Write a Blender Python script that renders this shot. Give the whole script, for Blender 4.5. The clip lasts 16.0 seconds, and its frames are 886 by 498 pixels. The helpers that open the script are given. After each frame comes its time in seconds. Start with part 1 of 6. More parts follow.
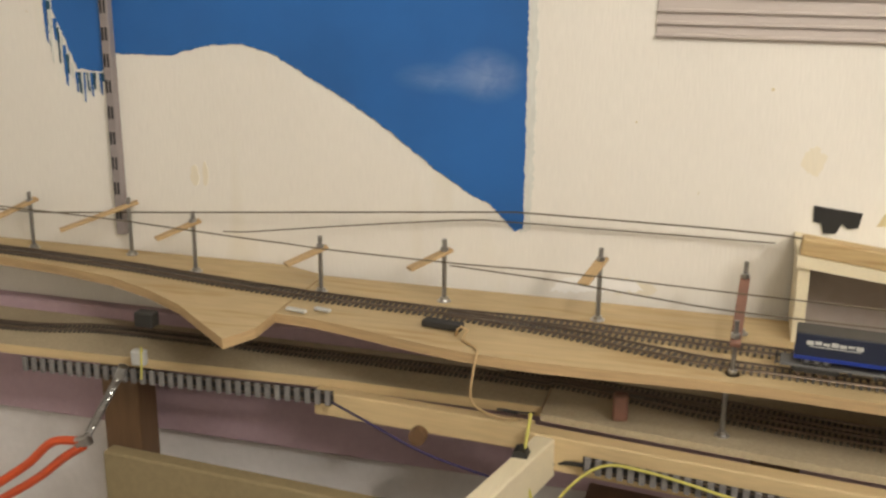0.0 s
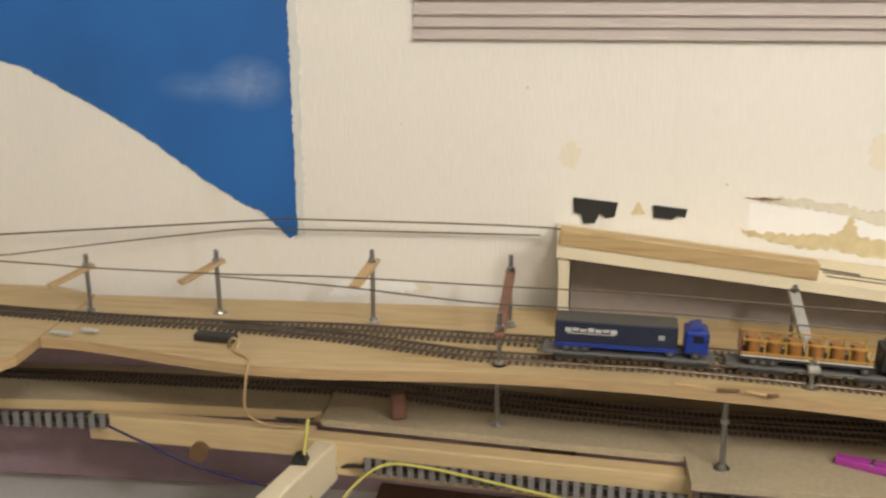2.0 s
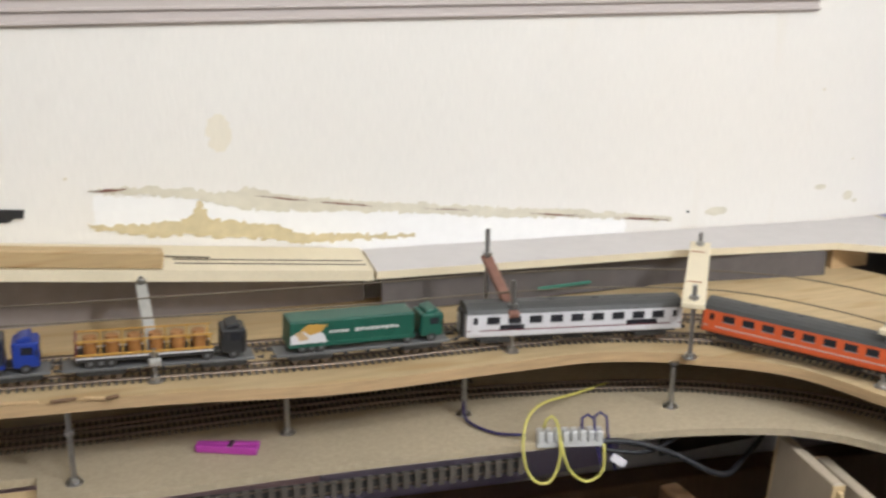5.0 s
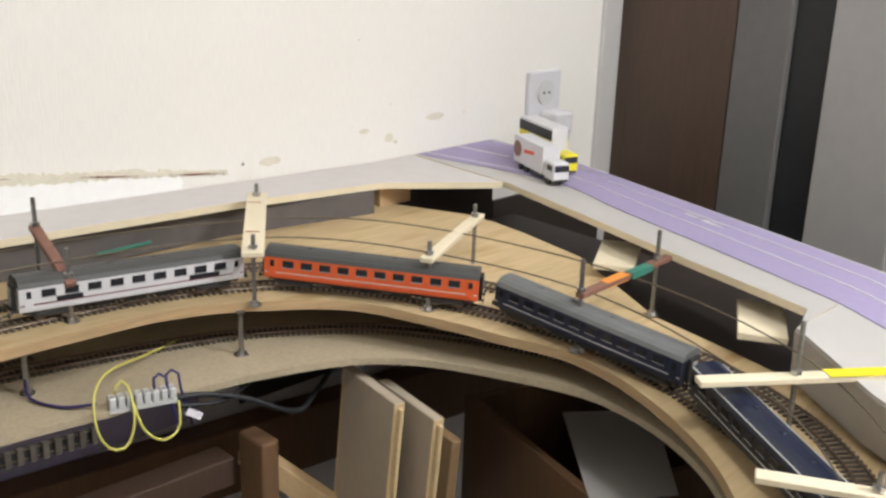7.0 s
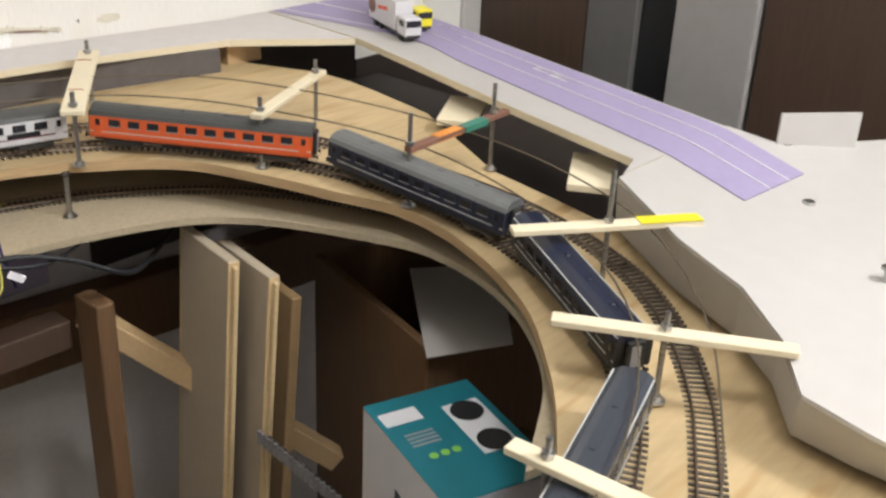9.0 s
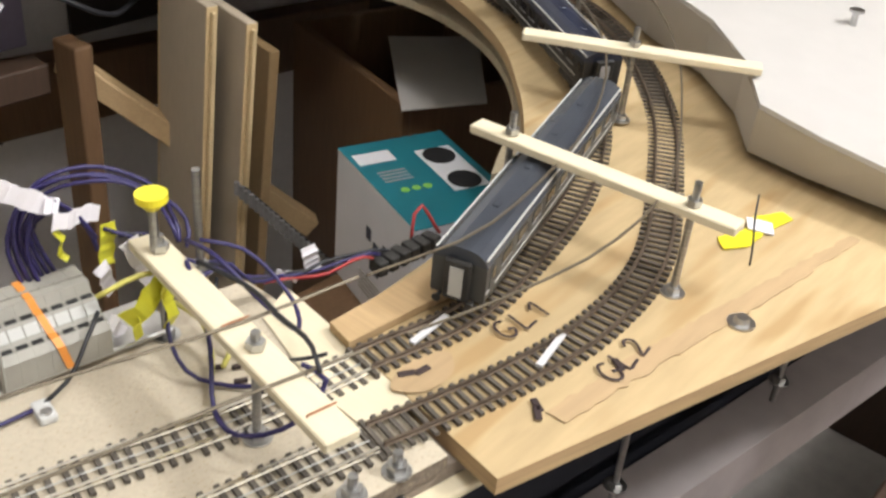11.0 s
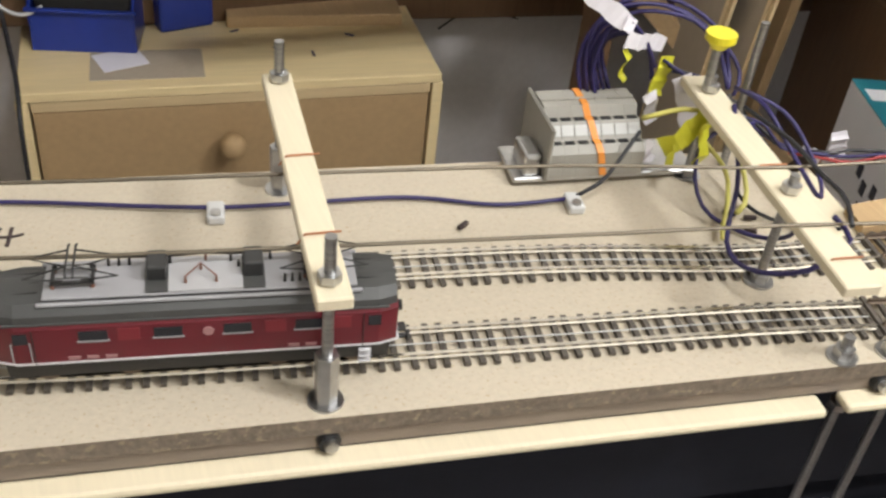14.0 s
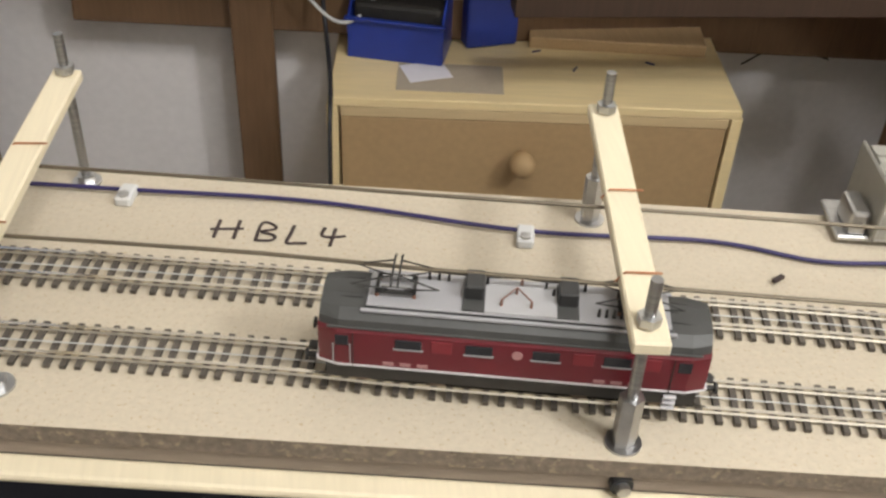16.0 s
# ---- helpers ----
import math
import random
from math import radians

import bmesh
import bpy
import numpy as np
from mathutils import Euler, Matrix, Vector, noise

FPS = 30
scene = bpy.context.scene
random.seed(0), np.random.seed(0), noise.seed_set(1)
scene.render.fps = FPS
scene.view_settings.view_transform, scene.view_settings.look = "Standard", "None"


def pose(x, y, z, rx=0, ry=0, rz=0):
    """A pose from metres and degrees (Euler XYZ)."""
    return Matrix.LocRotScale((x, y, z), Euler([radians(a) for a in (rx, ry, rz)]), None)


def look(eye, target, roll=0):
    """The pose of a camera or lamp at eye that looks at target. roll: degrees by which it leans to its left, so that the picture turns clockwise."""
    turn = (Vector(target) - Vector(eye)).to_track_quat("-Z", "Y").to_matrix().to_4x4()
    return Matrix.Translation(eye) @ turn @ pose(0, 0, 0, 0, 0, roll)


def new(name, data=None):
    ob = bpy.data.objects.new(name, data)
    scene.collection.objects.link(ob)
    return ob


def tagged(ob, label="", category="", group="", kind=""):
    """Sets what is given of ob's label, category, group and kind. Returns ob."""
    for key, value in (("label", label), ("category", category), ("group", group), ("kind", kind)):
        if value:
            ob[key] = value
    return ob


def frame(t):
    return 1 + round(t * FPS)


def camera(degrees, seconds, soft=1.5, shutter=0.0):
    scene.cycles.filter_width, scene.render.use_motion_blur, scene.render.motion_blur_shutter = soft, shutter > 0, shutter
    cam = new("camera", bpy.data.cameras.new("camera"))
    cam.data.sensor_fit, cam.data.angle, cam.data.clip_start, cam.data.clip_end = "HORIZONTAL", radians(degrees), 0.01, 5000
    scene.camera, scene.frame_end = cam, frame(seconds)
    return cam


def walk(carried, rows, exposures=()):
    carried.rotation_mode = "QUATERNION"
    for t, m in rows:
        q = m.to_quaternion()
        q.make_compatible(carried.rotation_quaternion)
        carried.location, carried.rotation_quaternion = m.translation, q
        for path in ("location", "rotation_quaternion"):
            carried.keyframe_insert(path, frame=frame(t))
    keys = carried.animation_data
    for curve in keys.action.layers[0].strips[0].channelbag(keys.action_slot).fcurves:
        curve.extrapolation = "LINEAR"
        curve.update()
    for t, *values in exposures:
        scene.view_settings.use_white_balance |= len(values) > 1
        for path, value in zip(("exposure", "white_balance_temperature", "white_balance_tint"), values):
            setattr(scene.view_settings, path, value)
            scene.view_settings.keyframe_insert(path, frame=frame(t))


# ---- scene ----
cam = camera(46.0, 16.0, soft=2.5, shutter=0.25)
PATH = [
    (0, (0.195, 0.031, 1.37), (-0.339, 1.876, 0.812), 0.5),
    (0.5, (0.22, 0.033, 1.371), (-0.263, 1.895, 0.825), 0.3),
    (1, (0.227, 0.032, 1.369), (-0.158, 1.917, 0.822), 0.3),
    (1.5, (0.24, 0.038, 1.373), (-0.058, 1.936, 0.818), 0.1),
    (2, (0.257, 0.041, 1.372), (0.042, 1.952, 0.821), -0.2),
    (2.5, (0.281, 0.049, 1.369), (0.191, 1.967, 0.81), -0.2),
    (3, (0.303, 0.053, 1.37), (0.34, 1.971, 0.805), -0.2),
    (3.5, (0.334, 0.054, 1.369), (0.536, 1.961, 0.803), 0.1),
    (4, (0.361, 0.059, 1.369), (0.701, 1.945, 0.798), 0.2),
    (4.5, (0.394, 0.062, 1.362), (0.855, 1.927, 0.805), 0.0),
    (5, (0.419, 0.071, 1.359), (1.126, 1.855, 0.796), 0.4),
    (5.2, (0.422, 0.068, 1.358), (1.242, 1.81, 0.818), 0.9),
    (7.3, (0.425, 0.032, 1.364), (1.792, 1.344, 0.724), 1.9),
    (7.5, (0.434, 0.023, 1.361), (1.779, 1.358, 0.722), 1.8),
    (8, (0.47, -0.004, 1.359), (1.814, 1.311, 0.677), 1.8),
    (8.5, (0.481, -0.024, 1.353), (1.866, 1.212, 0.608), 2.0),
    (8.7, (0.487, -0.021, 1.354), (1.885, 1.168, 0.56), 2.3),
    (10.8, (0.45, -0.08, 1.269), (1.802, 0.951, 0.217), 4.6),
    (11, (0.437, -0.083, 1.26), (1.773, 0.94, 0.178), 5.6),
    (11.5, (0.428, -0.1, 1.245), (1.721, 0.926, 0.116), 6.9),
    (12, (0.402, -0.107, 1.232), (1.593, 1.006, 0.074), 8.3),
    (12.5, (0.384, -0.102, 1.23), (1.461, 1.133, 0.083), 8.9),
    (13, (0.364, -0.101, 1.226), (1.266, 1.242, 0.049), 7.8),
    (13.5, (0.359, -0.1, 1.223), (1.136, 1.29, 0.013), 7.0),
    (14, (0.353, -0.099, 1.222), (1.055, 1.323, 0.003), 6.7),
    (14.5, (0.336, -0.091, 1.222), (0.897, 1.39, 0.0), 5.4),
    (15, (0.324, -0.087, 1.221), (0.71, 1.458, 0.011), 3.8),
    (15.5, (0.327, -0.086, 1.22), (0.653, 1.466, 0.002), 3.6),
    (16, (0.33, -0.085, 1.222), (0.568, 1.481, 0.001), 2.9),
]
EXPOSURES = [(0, -0.22, 7150, 10), (1.5, -0.22, 7050, 10), (3, -0.34, 6600, 10), (5, -0.20, 6000, 10), (8, -0.24, 6200, 10), (11, -0.15, 6250, 10), (12, -0.34, 6150, 10), (14, -0.30, 6250, 10), (16, -0.28, 6350, 10)]
walk(cam, [(t, look(eye, target, roll)) for t, eye, target, roll in PATH], EXPOSURES)

# ---- world and light ----
world = bpy.data.worlds.new("room_world")
scene.world = world
world.use_nodes = True
world.node_tree.nodes["Background"].inputs[0].default_value = (0.9, 0.85, 0.8, 1)
world.node_tree.nodes["Background"].inputs[1].default_value = 0.085


def overhead_light(name, at, watts, radius, colour):
    """A soft point light under the ceiling, out of view."""
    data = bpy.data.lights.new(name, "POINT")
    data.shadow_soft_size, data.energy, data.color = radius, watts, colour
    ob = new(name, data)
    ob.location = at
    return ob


overhead_light("unseen_overhead_light", (1.62, -0.68, 2.28), 72, 0.11, (1.0, 0.99, 0.96))
# Added fill light, no known source; lifts the dark areas under the layout.
overhead_light("unseen_overhead_light", (0.70, -0.25, 2.28), 34, 0.11, (1.0, 0.98, 0.94))


from mathutils import geometry

# ---- materials ----
def mat(name, colour, rough=0.6, metal=0.0, scale=30.0, vary=0.12, bump=0.1, stretch=(1, 1, 1), spots=0.0, spot_colour=None,
        coarse=3.0, coat=0.0, per_object=0.0, fine=220.0):
    """A procedural surface: base colour, broad stains and fine grain."""
    m = bpy.data.materials.new(name)
    m.use_nodes = True
    t = m.node_tree
    b = t.nodes["Principled BSDF"]
    b.inputs["Roughness"].default_value, b.inputs["Metallic"].default_value = rough, metal
    b.inputs["Coat Weight"].default_value = coat
    co = t.nodes.new("ShaderNodeTexCoord")
    mp = t.nodes.new("ShaderNodeMapping")
    mp.inputs["Scale"].default_value = stretch
    t.links.new(co.outputs["Object"], mp.inputs["Vector"])

    def noise_node(s, detail=4.0):
        n = t.nodes.new("ShaderNodeTexNoise")
        n.inputs["Scale"].default_value, n.inputs["Detail"].default_value = s, detail
        t.links.new(mp.outputs["Vector"], n.inputs["Vector"])
        return n

    def mix(fac, a, c, blend="MIX"):
        n = t.nodes.new("ShaderNodeMix")
        n.data_type, n.blend_type = "RGBA", blend
        for k, v in ((0, fac), (6, a), (7, c)):
            if hasattr(v, "is_output"):
                t.links.new(v, n.inputs[k])
            else:
                n.inputs[k].default_value = v
        return n.outputs[2]

    def shade(k):
        return (*[min(1, max(0, c * k)) for c in colour], 1)

    big, small = noise_node(coarse), noise_node(scale)
    col = mix(big.outputs["Fac"], shade(1 - vary), shade(1 + vary))
    ramp = t.nodes.new("ShaderNodeMapRange")
    ramp.inputs["From Min"].default_value, ramp.inputs["From Max"].default_value = 0.3, 0.7
    t.links.new(small.outputs["Fac"], ramp.inputs["Value"])
    col = mix(ramp.outputs[0], mix(1.0, col, (1 - vary, 1 - vary, 1 - vary, 1), "MULTIPLY"), col)
    if spots:
        sp = noise_node(fine, 2.0)
        cut = t.nodes.new("ShaderNodeMapRange")
        cut.inputs["From Min"].default_value, cut.inputs["From Max"].default_value = 0.62 - spots * 0.1, 0.70
        t.links.new(sp.outputs["Fac"], cut.inputs["Value"])
        col = mix(cut.outputs[0], col, (*spot_colour, 1))
    if per_object:
        info = t.nodes.new("ShaderNodeObjectInfo")
        rng = t.nodes.new("ShaderNodeMapRange")
        rng.inputs["To Min"].default_value, rng.inputs["To Max"].default_value = 1 - per_object, 1 + per_object
        t.links.new(info.outputs["Random"], rng.inputs["Value"])
        hs = t.nodes.new("ShaderNodeHueSaturation")
        t.links.new(rng.outputs[0], hs.inputs["Value"])
        t.links.new(col, hs.inputs["Color"])
        col = hs.outputs[0]
    t.links.new(col, b.inputs["Base Color"])
    if bump:
        bp = t.nodes.new("ShaderNodeBump")
        bp.inputs["Strength"].default_value, bp.inputs["Distance"].default_value = bump, 0.001
        t.links.new(small.outputs["Fac"], bp.inputs["Height"])
        t.links.new(bp.outputs[0], b.inputs["Normal"])
    rv = t.nodes.new("ShaderNodeMapRange")
    rv.inputs["To Min"].default_value, rv.inputs["To Max"].default_value = max(0.05, rough - 0.08), min(1, rough + 0.08)
    t.links.new(big.outputs["Fac"], rv.inputs["Value"])
    t.links.new(rv.outputs[0], b.inputs["Roughness"])
    return m


WALLPAPER = mat("woven_wallpaper", (0.83, 0.80, 0.745), 0.85, scale=420, vary=0.05, bump=0.5, stretch=(1, 1, 0.12), spots=0.04, spot_colour=(0.78, 0.74, 0.66), fine=14)
BLUE = mat("blue_wall_paint", (0.014, 0.14, 0.46), 0.6, scale=5, vary=0.22, bump=0.15, coarse=2.2)


def cloud_patch(m, centre, size, colour):
    """A soft pale cloud sprayed on the blue paint."""
    t = m.node_tree
    b = t.nodes["Principled BSDF"]
    old = b.inputs["Base Color"].links[0].from_socket
    co = t.nodes.new("ShaderNodeTexCoord")
    mp = t.nodes.new("ShaderNodeMapping")
    mp.vector_type = "TEXTURE"
    mp.inputs["Location"].default_value, mp.inputs["Scale"].default_value = centre, size
    t.links.new(co.outputs["Object"], mp.inputs["Vector"])
    n = t.nodes.new("ShaderNodeTexNoise")
    n.inputs["Scale"].default_value, n.inputs["Detail"].default_value, n.inputs["Distortion"].default_value = 2.4, 6, 0.8
    t.links.new(mp.outputs[0], n.inputs["Vector"])
    length = t.nodes.new("ShaderNodeVectorMath")
    length.operation = "LENGTH"
    t.links.new(mp.outputs[0], length.inputs[0])
    fall = t.nodes.new("ShaderNodeMapRange")
    fall.inputs["From Min"].default_value, fall.inputs["From Max"].default_value, fall.inputs["To Min"].default_value, fall.inputs["To Max"].default_value = 0.1, 1.0, 0.9, 0.0
    t.links.new(length.outputs["Value"], fall.inputs["Value"])
    mul = t.nodes.new("ShaderNodeMath")
    mul.operation = "MULTIPLY"
    t.links.new(fall.outputs[0], mul.inputs[0])
    t.links.new(n.outputs["Fac"], mul.inputs[1])
    mixer = t.nodes.new("ShaderNodeMix")
    mixer.data_type = "RGBA"
    t.links.new(mul.outputs[0], mixer.inputs[0])
    t.links.new(old, mixer.inputs[6])
    mixer.inputs[7].default_value = (*colour, 1)
    t.links.new(mixer.outputs[2], b.inputs["Base Color"])


cloud_patch(BLUE, (-0.095, 1.2, 1.228), (0.050, 0.2, 0.034), (0.30, 0.40, 0.62))
cloud_patch(BLUE, (-0.150, 1.2, 1.222), (0.060, 0.2, 0.020), (0.16, 0.29, 0.56))
PLASTER = mat("bare_plaster", (0.66, 0.56, 0.34), 0.9, scale=90, vary=0.16, bump=0.4, coarse=20)
WHITE_FILL = mat("white_filler", (0.90, 0.89, 0.87), 0.85, scale=80, vary=0.04)
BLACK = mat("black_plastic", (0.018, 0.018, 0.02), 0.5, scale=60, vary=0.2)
PLY = mat("birch_plywood", (0.56, 0.42, 0.23), 0.6, scale=60, vary=0.17, bump=0.12, stretch=(0.35, 2.2, 1), coarse=6, spots=0.6, spot_colour=(0.43, 0.29, 0.135), fine=22)
PLY_EDGE = mat("plywood_edge", (0.52, 0.36, 0.19), 0.75, scale=25, vary=0.22, bump=0.2, stretch=(1, 1, 18))
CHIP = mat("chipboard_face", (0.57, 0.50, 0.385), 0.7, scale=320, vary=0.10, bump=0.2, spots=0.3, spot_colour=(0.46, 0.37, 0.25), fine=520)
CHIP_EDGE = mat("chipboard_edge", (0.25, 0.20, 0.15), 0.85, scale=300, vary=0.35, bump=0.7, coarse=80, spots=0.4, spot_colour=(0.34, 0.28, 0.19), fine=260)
# Dusty tone, also darkened to stand for the upper deck's shade.
LOW_CHIP = mat("dusty_shaded_chipboard", (0.46, 0.385, 0.265), 0.85, scale=240, vary=0.16, bump=0.25, spots=0.3, spot_colour=(0.40, 0.33, 0.225), fine=420, coarse=9)
PAINTED = mat("dimmed_pier_paint", (0.33, 0.315, 0.305), 0.6, scale=50, vary=0.05)
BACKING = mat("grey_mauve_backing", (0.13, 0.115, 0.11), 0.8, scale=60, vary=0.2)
RAMP_SHADE = mat("mauve_wall_shade", (0.30, 0.26, 0.245), 0.8, scale=60, vary=0.12)
WAGON = mat("dark_grey_wagon", (0.13, 0.13, 0.13), 0.5, scale=90, vary=0.15)
STAIN = mat("brown_wood_stain", (0.50, 0.355, 0.20), 0.65, scale=60, vary=0.12, stretch=(0.4, 3, 1))
PINE = mat("pale_pine", (0.66, 0.50, 0.28), 0.55, scale=45, vary=0.13, bump=0.1, stretch=(0.25, 6, 6))
BATTEN = mat("knotty_tan_batten", (0.54, 0.385, 0.19), 0.6, scale=45, vary=0.2, bump=0.15, stretch=(0.3, 5, 5), spots=0.5, spot_colour=(0.40, 0.26, 0.11), fine=40)
PINE_BAR = mat("sawn_whitewood", (0.78, 0.69, 0.50), 0.6, scale=80, vary=0.07, bump=0.12, stretch=(6, 0.3, 6))
BROWN_WOOD = mat("brown_stained_wood", (0.165, 0.092, 0.045), 0.55, scale=50, vary=0.22, bump=0.15, stretch=(5, 5, 0.4))
DARK_WOOD = mat("dark_board_and_shade", (0.075, 0.045, 0.03), 0.5, scale=40, vary=0.2, stretch=(5, 5, 0.4))
HARDBOARD = mat("tan_fibreboard", (0.43, 0.29, 0.145), 0.7, scale=120, vary=0.10, bump=0.15)
MDF = mat("grey_tan_panel", (0.44, 0.37, 0.28), 0.75, scale=150, vary=0.07, bump=0.1, stretch=(1, 1, 0.3))
CABINET = mat("honey_pine_veneer", (0.84, 0.67, 0.37), 0.4, scale=40, vary=0.10, bump=0.06, stretch=(0.4, 6, 6))
STEEL = mat("zinc_plated_steel", (0.55, 0.55, 0.55), 0.32, 1.0, scale=200, vary=0.15, bump=0.1)
ROD = mat("threaded_steel", (0.42, 0.42, 0.42), 0.38, 1.0, scale=9, vary=0.3, bump=0.3, stretch=(1, 1, 90))
RAIL = mat("nickel_silver_rail", (0.78, 0.74, 0.66), 0.24, 1.0, scale=60, vary=0.15)
RAIL_DARK = mat("weathered_rail", (0.22, 0.17, 0.13), 0.45, 0.8, scale=60, vary=0.25)
SLEEPER = mat("brown_sleeper", (0.105, 0.088, 0.072), 0.65, scale=200, vary=0.25, bump=0.2, per_object=0.15)
SLEEPER_GREY = mat("grey_sleeper", (0.22, 0.21, 0.21), 0.6, scale=150, vary=0.15, per_object=0.1)
WIRE = mat("overhead_wire", (0.17, 0.14, 0.10), 0.45, 0.6, scale=60, vary=0.2)
COPPER = mat("copper_wire", (0.55, 0.24, 0.12), 0.35, 0.9, scale=60, vary=0.2)
CABLE = mat("violet_cable", (0.03, 0.022, 0.11), 0.45, scale=60, vary=0.15)
CABLE_BLACK = mat("black_cable", (0.02, 0.02, 0.024), 0.5, scale=60, vary=0.15)
CABLE_RED = mat("red_cable", (0.40, 0.04, 0.04), 0.45, scale=60, vary=0.15)
CABLE_YELLOW = mat("yellow_cable", (0.62, 0.57, 0.14), 0.45, scale=60, vary=0.12)
LIME = mat("lime_yellow_plastic", (0.70, 0.68, 0.04), 0.45, scale=60, vary=0.18, bump=0.3)
YELLOW = mat("yellow_plastic", (0.86, 0.75, 0.03), 0.4, scale=60, vary=0.08)
ORANGE = mat("orange_band", (0.80, 0.30, 0.05), 0.5, scale=60, vary=0.1)
PAPER = mat("white_paper", (0.82, 0.79, 0.84), 0.8, scale=60, vary=0.04)
CLIP = mat("milky_plastic", (0.600, 0.600, 0.592), 0.4, scale=80, vary=0.05)
GREY_PLASTIC = mat("grey_terminal_plastic", (0.34, 0.325, 0.285), 0.5, scale=100, vary=0.08)
LIGHT_PLASTIC = mat("light_grey_plastic", (0.52, 0.52, 0.50), 0.5, scale=100, vary=0.05)
RED = mat("crimson_loco_paint", (0.14, 0.009, 0.018), 0.32, scale=60, vary=0.08, coat=0.2, bump=0.02)
CREST = mat("pale_pink_print", (0.42, 0.22, 0.22), 0.5, scale=60, vary=0.1)
PANEL_RED = mat("faded_red_panel", (0.215, 0.020, 0.030), 0.45, scale=60, vary=0.08)
ROOF_GREY = mat("dark_grey_roof", (0.060, 0.060, 0.058), 0.5, scale=80, vary=0.1)
ROOF_LIGHT = mat("silver_grey_roof", (0.34, 0.335, 0.345), 0.45, scale=80, vary=0.08)
UNDER = mat("black_underframe", (0.03, 0.028, 0.026), 0.6, scale=100, vary=0.3)
WHITE_PAINT = mat("white_model_paint", (0.66, 0.65, 0.67), 0.4, scale=60, vary=0.05)
GLASS_DARK = mat("dark_window", (0.025, 0.025, 0.03), 0.12, scale=40, vary=0.1, bump=0)
COACH_ORANGE = mat("orange_coach_paint", (0.72, 0.12, 0.03), 0.4, scale=60, vary=0.08)
COACH_BLUE = mat("dark_blue_coach_paint", (0.013, 0.018, 0.042), 0.35, scale=60, vary=0.1)
ROOF_PALE = mat("pale_grey_roof_panel", (0.42, 0.415, 0.42), 0.45, scale=80, vary=0.1)
VENT = mat("dark_roof_vent", (0.032, 0.032, 0.032), 0.45, scale=80, vary=0.1)
ROOF_MID = mat("mid_grey_roof", (0.15, 0.155, 0.155), 0.5, scale=80, vary=0.1)
COACH_GREY = mat("blue_grey_roof", (0.055, 0.062, 0.078), 0.26, scale=60, vary=0.1)
TRUCK_BLUE = mat("blue_truck_paint", (0.014, 0.040, 0.28), 0.35, scale=60, vary=0.1)
TRUCK_NAVY = mat("navy_tarpaulin", (0.014, 0.020, 0.046), 0.5, scale=60, vary=0.1)
TRUCK_GREEN = mat("green_trailer_paint", (0.013, 0.092, 0.062), 0.4, scale=60, vary=0.08)
LOAD = mat("orange_brown_barrel", (0.36, 0.16, 0.045), 0.4, scale=60, vary=0.25)
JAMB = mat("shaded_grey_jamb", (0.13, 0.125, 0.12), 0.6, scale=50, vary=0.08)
STAIN_PALE = mat("yellowed_wallpaper", (0.80, 0.745, 0.62), 0.85, scale=300, vary=0.05, bump=0.4, stretch=(1, 1, 0.15))
FRINGE = mat("pale_blue_overspray", (0.71, 0.72, 0.68), 0.8, scale=260, vary=0.12, bump=0.4, stretch=(1, 1, 0.2))
TEAL_DRIP = mat("dark_teal_paint", (0.02, 0.10, 0.17), 0.6, scale=60, vary=0.3)
BARREL = mat("ochre_load", (0.55, 0.31, 0.06), 0.5, scale=60, vary=0.15)
PINK = mat("violet_pink_foam", (0.46, 0.33, 0.38), 0.8, scale=120, vary=0.08, bump=0.2)
VIOLET_FOAM = mat("violet_foam", (0.36, 0.32, 0.47), 0.8, scale=120, vary=0.08, bump=0.2)
OLIVE_BOARD = mat("olive_tan_fibreboard", (0.30, 0.235, 0.13), 0.75, scale=120, vary=0.14, bump=0.15)
CHIP_MARK = mat("pale_torn_paper", (0.71, 0.665, 0.54), 0.9, scale=90, vary=0.10, bump=0.4, coarse=20)
PLATE = mat("pale_grey_card", (0.62, 0.59, 0.57), 0.7, scale=50, vary=0.05)
PLATE_WHITE = mat("white_laminate", (0.51, 0.49, 0.47), 0.55, scale=40, vary=0.04)
ROAD = mat("lilac_road_paper", (0.36, 0.31, 0.49), 0.7, scale=90, vary=0.07, bump=0.05)
MAUVE = mat("mauve_shadow_strip", (0.56, 0.50, 0.47), 0.6, scale=60, vary=0.06, stretch=(0.2, 1, 1))
TEAL = mat("teal_printed_card", (0.02, 0.185, 0.24), 0.35, scale=30, vary=0.12)
BOX_WHITE = mat("white_printed_card", (0.74, 0.74, 0.78), 0.4, scale=30, vary=0.04)
CARD_GREEN = mat("green_print", (0.25, 0.55, 0.10), 0.4, scale=30, vary=0.1)
BIN_BLUE = mat("blue_storage_bin_plastic", (0.02, 0.045, 0.30), 0.3, scale=60, vary=0.1)
FLOOR = mat("pale_floor", (0.42, 0.39, 0.36), 0.6, scale=30, vary=0.15)
CEILING = mat("white_ceiling", (0.80, 0.78, 0.74), 0.9, scale=60, vary=0.03)
LOWER_WALL = mat("white_lower_wall", (0.78, 0.75, 0.75), 0.85, scale=90, vary=0.06, bump=0.3)
DUSTY_STRIP = mat("dusty_brown_strip", (0.30, 0.245, 0.20), 0.8, scale=60, vary=0.2, bump=0.2, stretch=(0.3, 4, 4))
DULL_MAUVE = mat("dull_mauve_paint", (0.33, 0.29, 0.29), 0.6, scale=30, vary=0.15, bump=0.1)
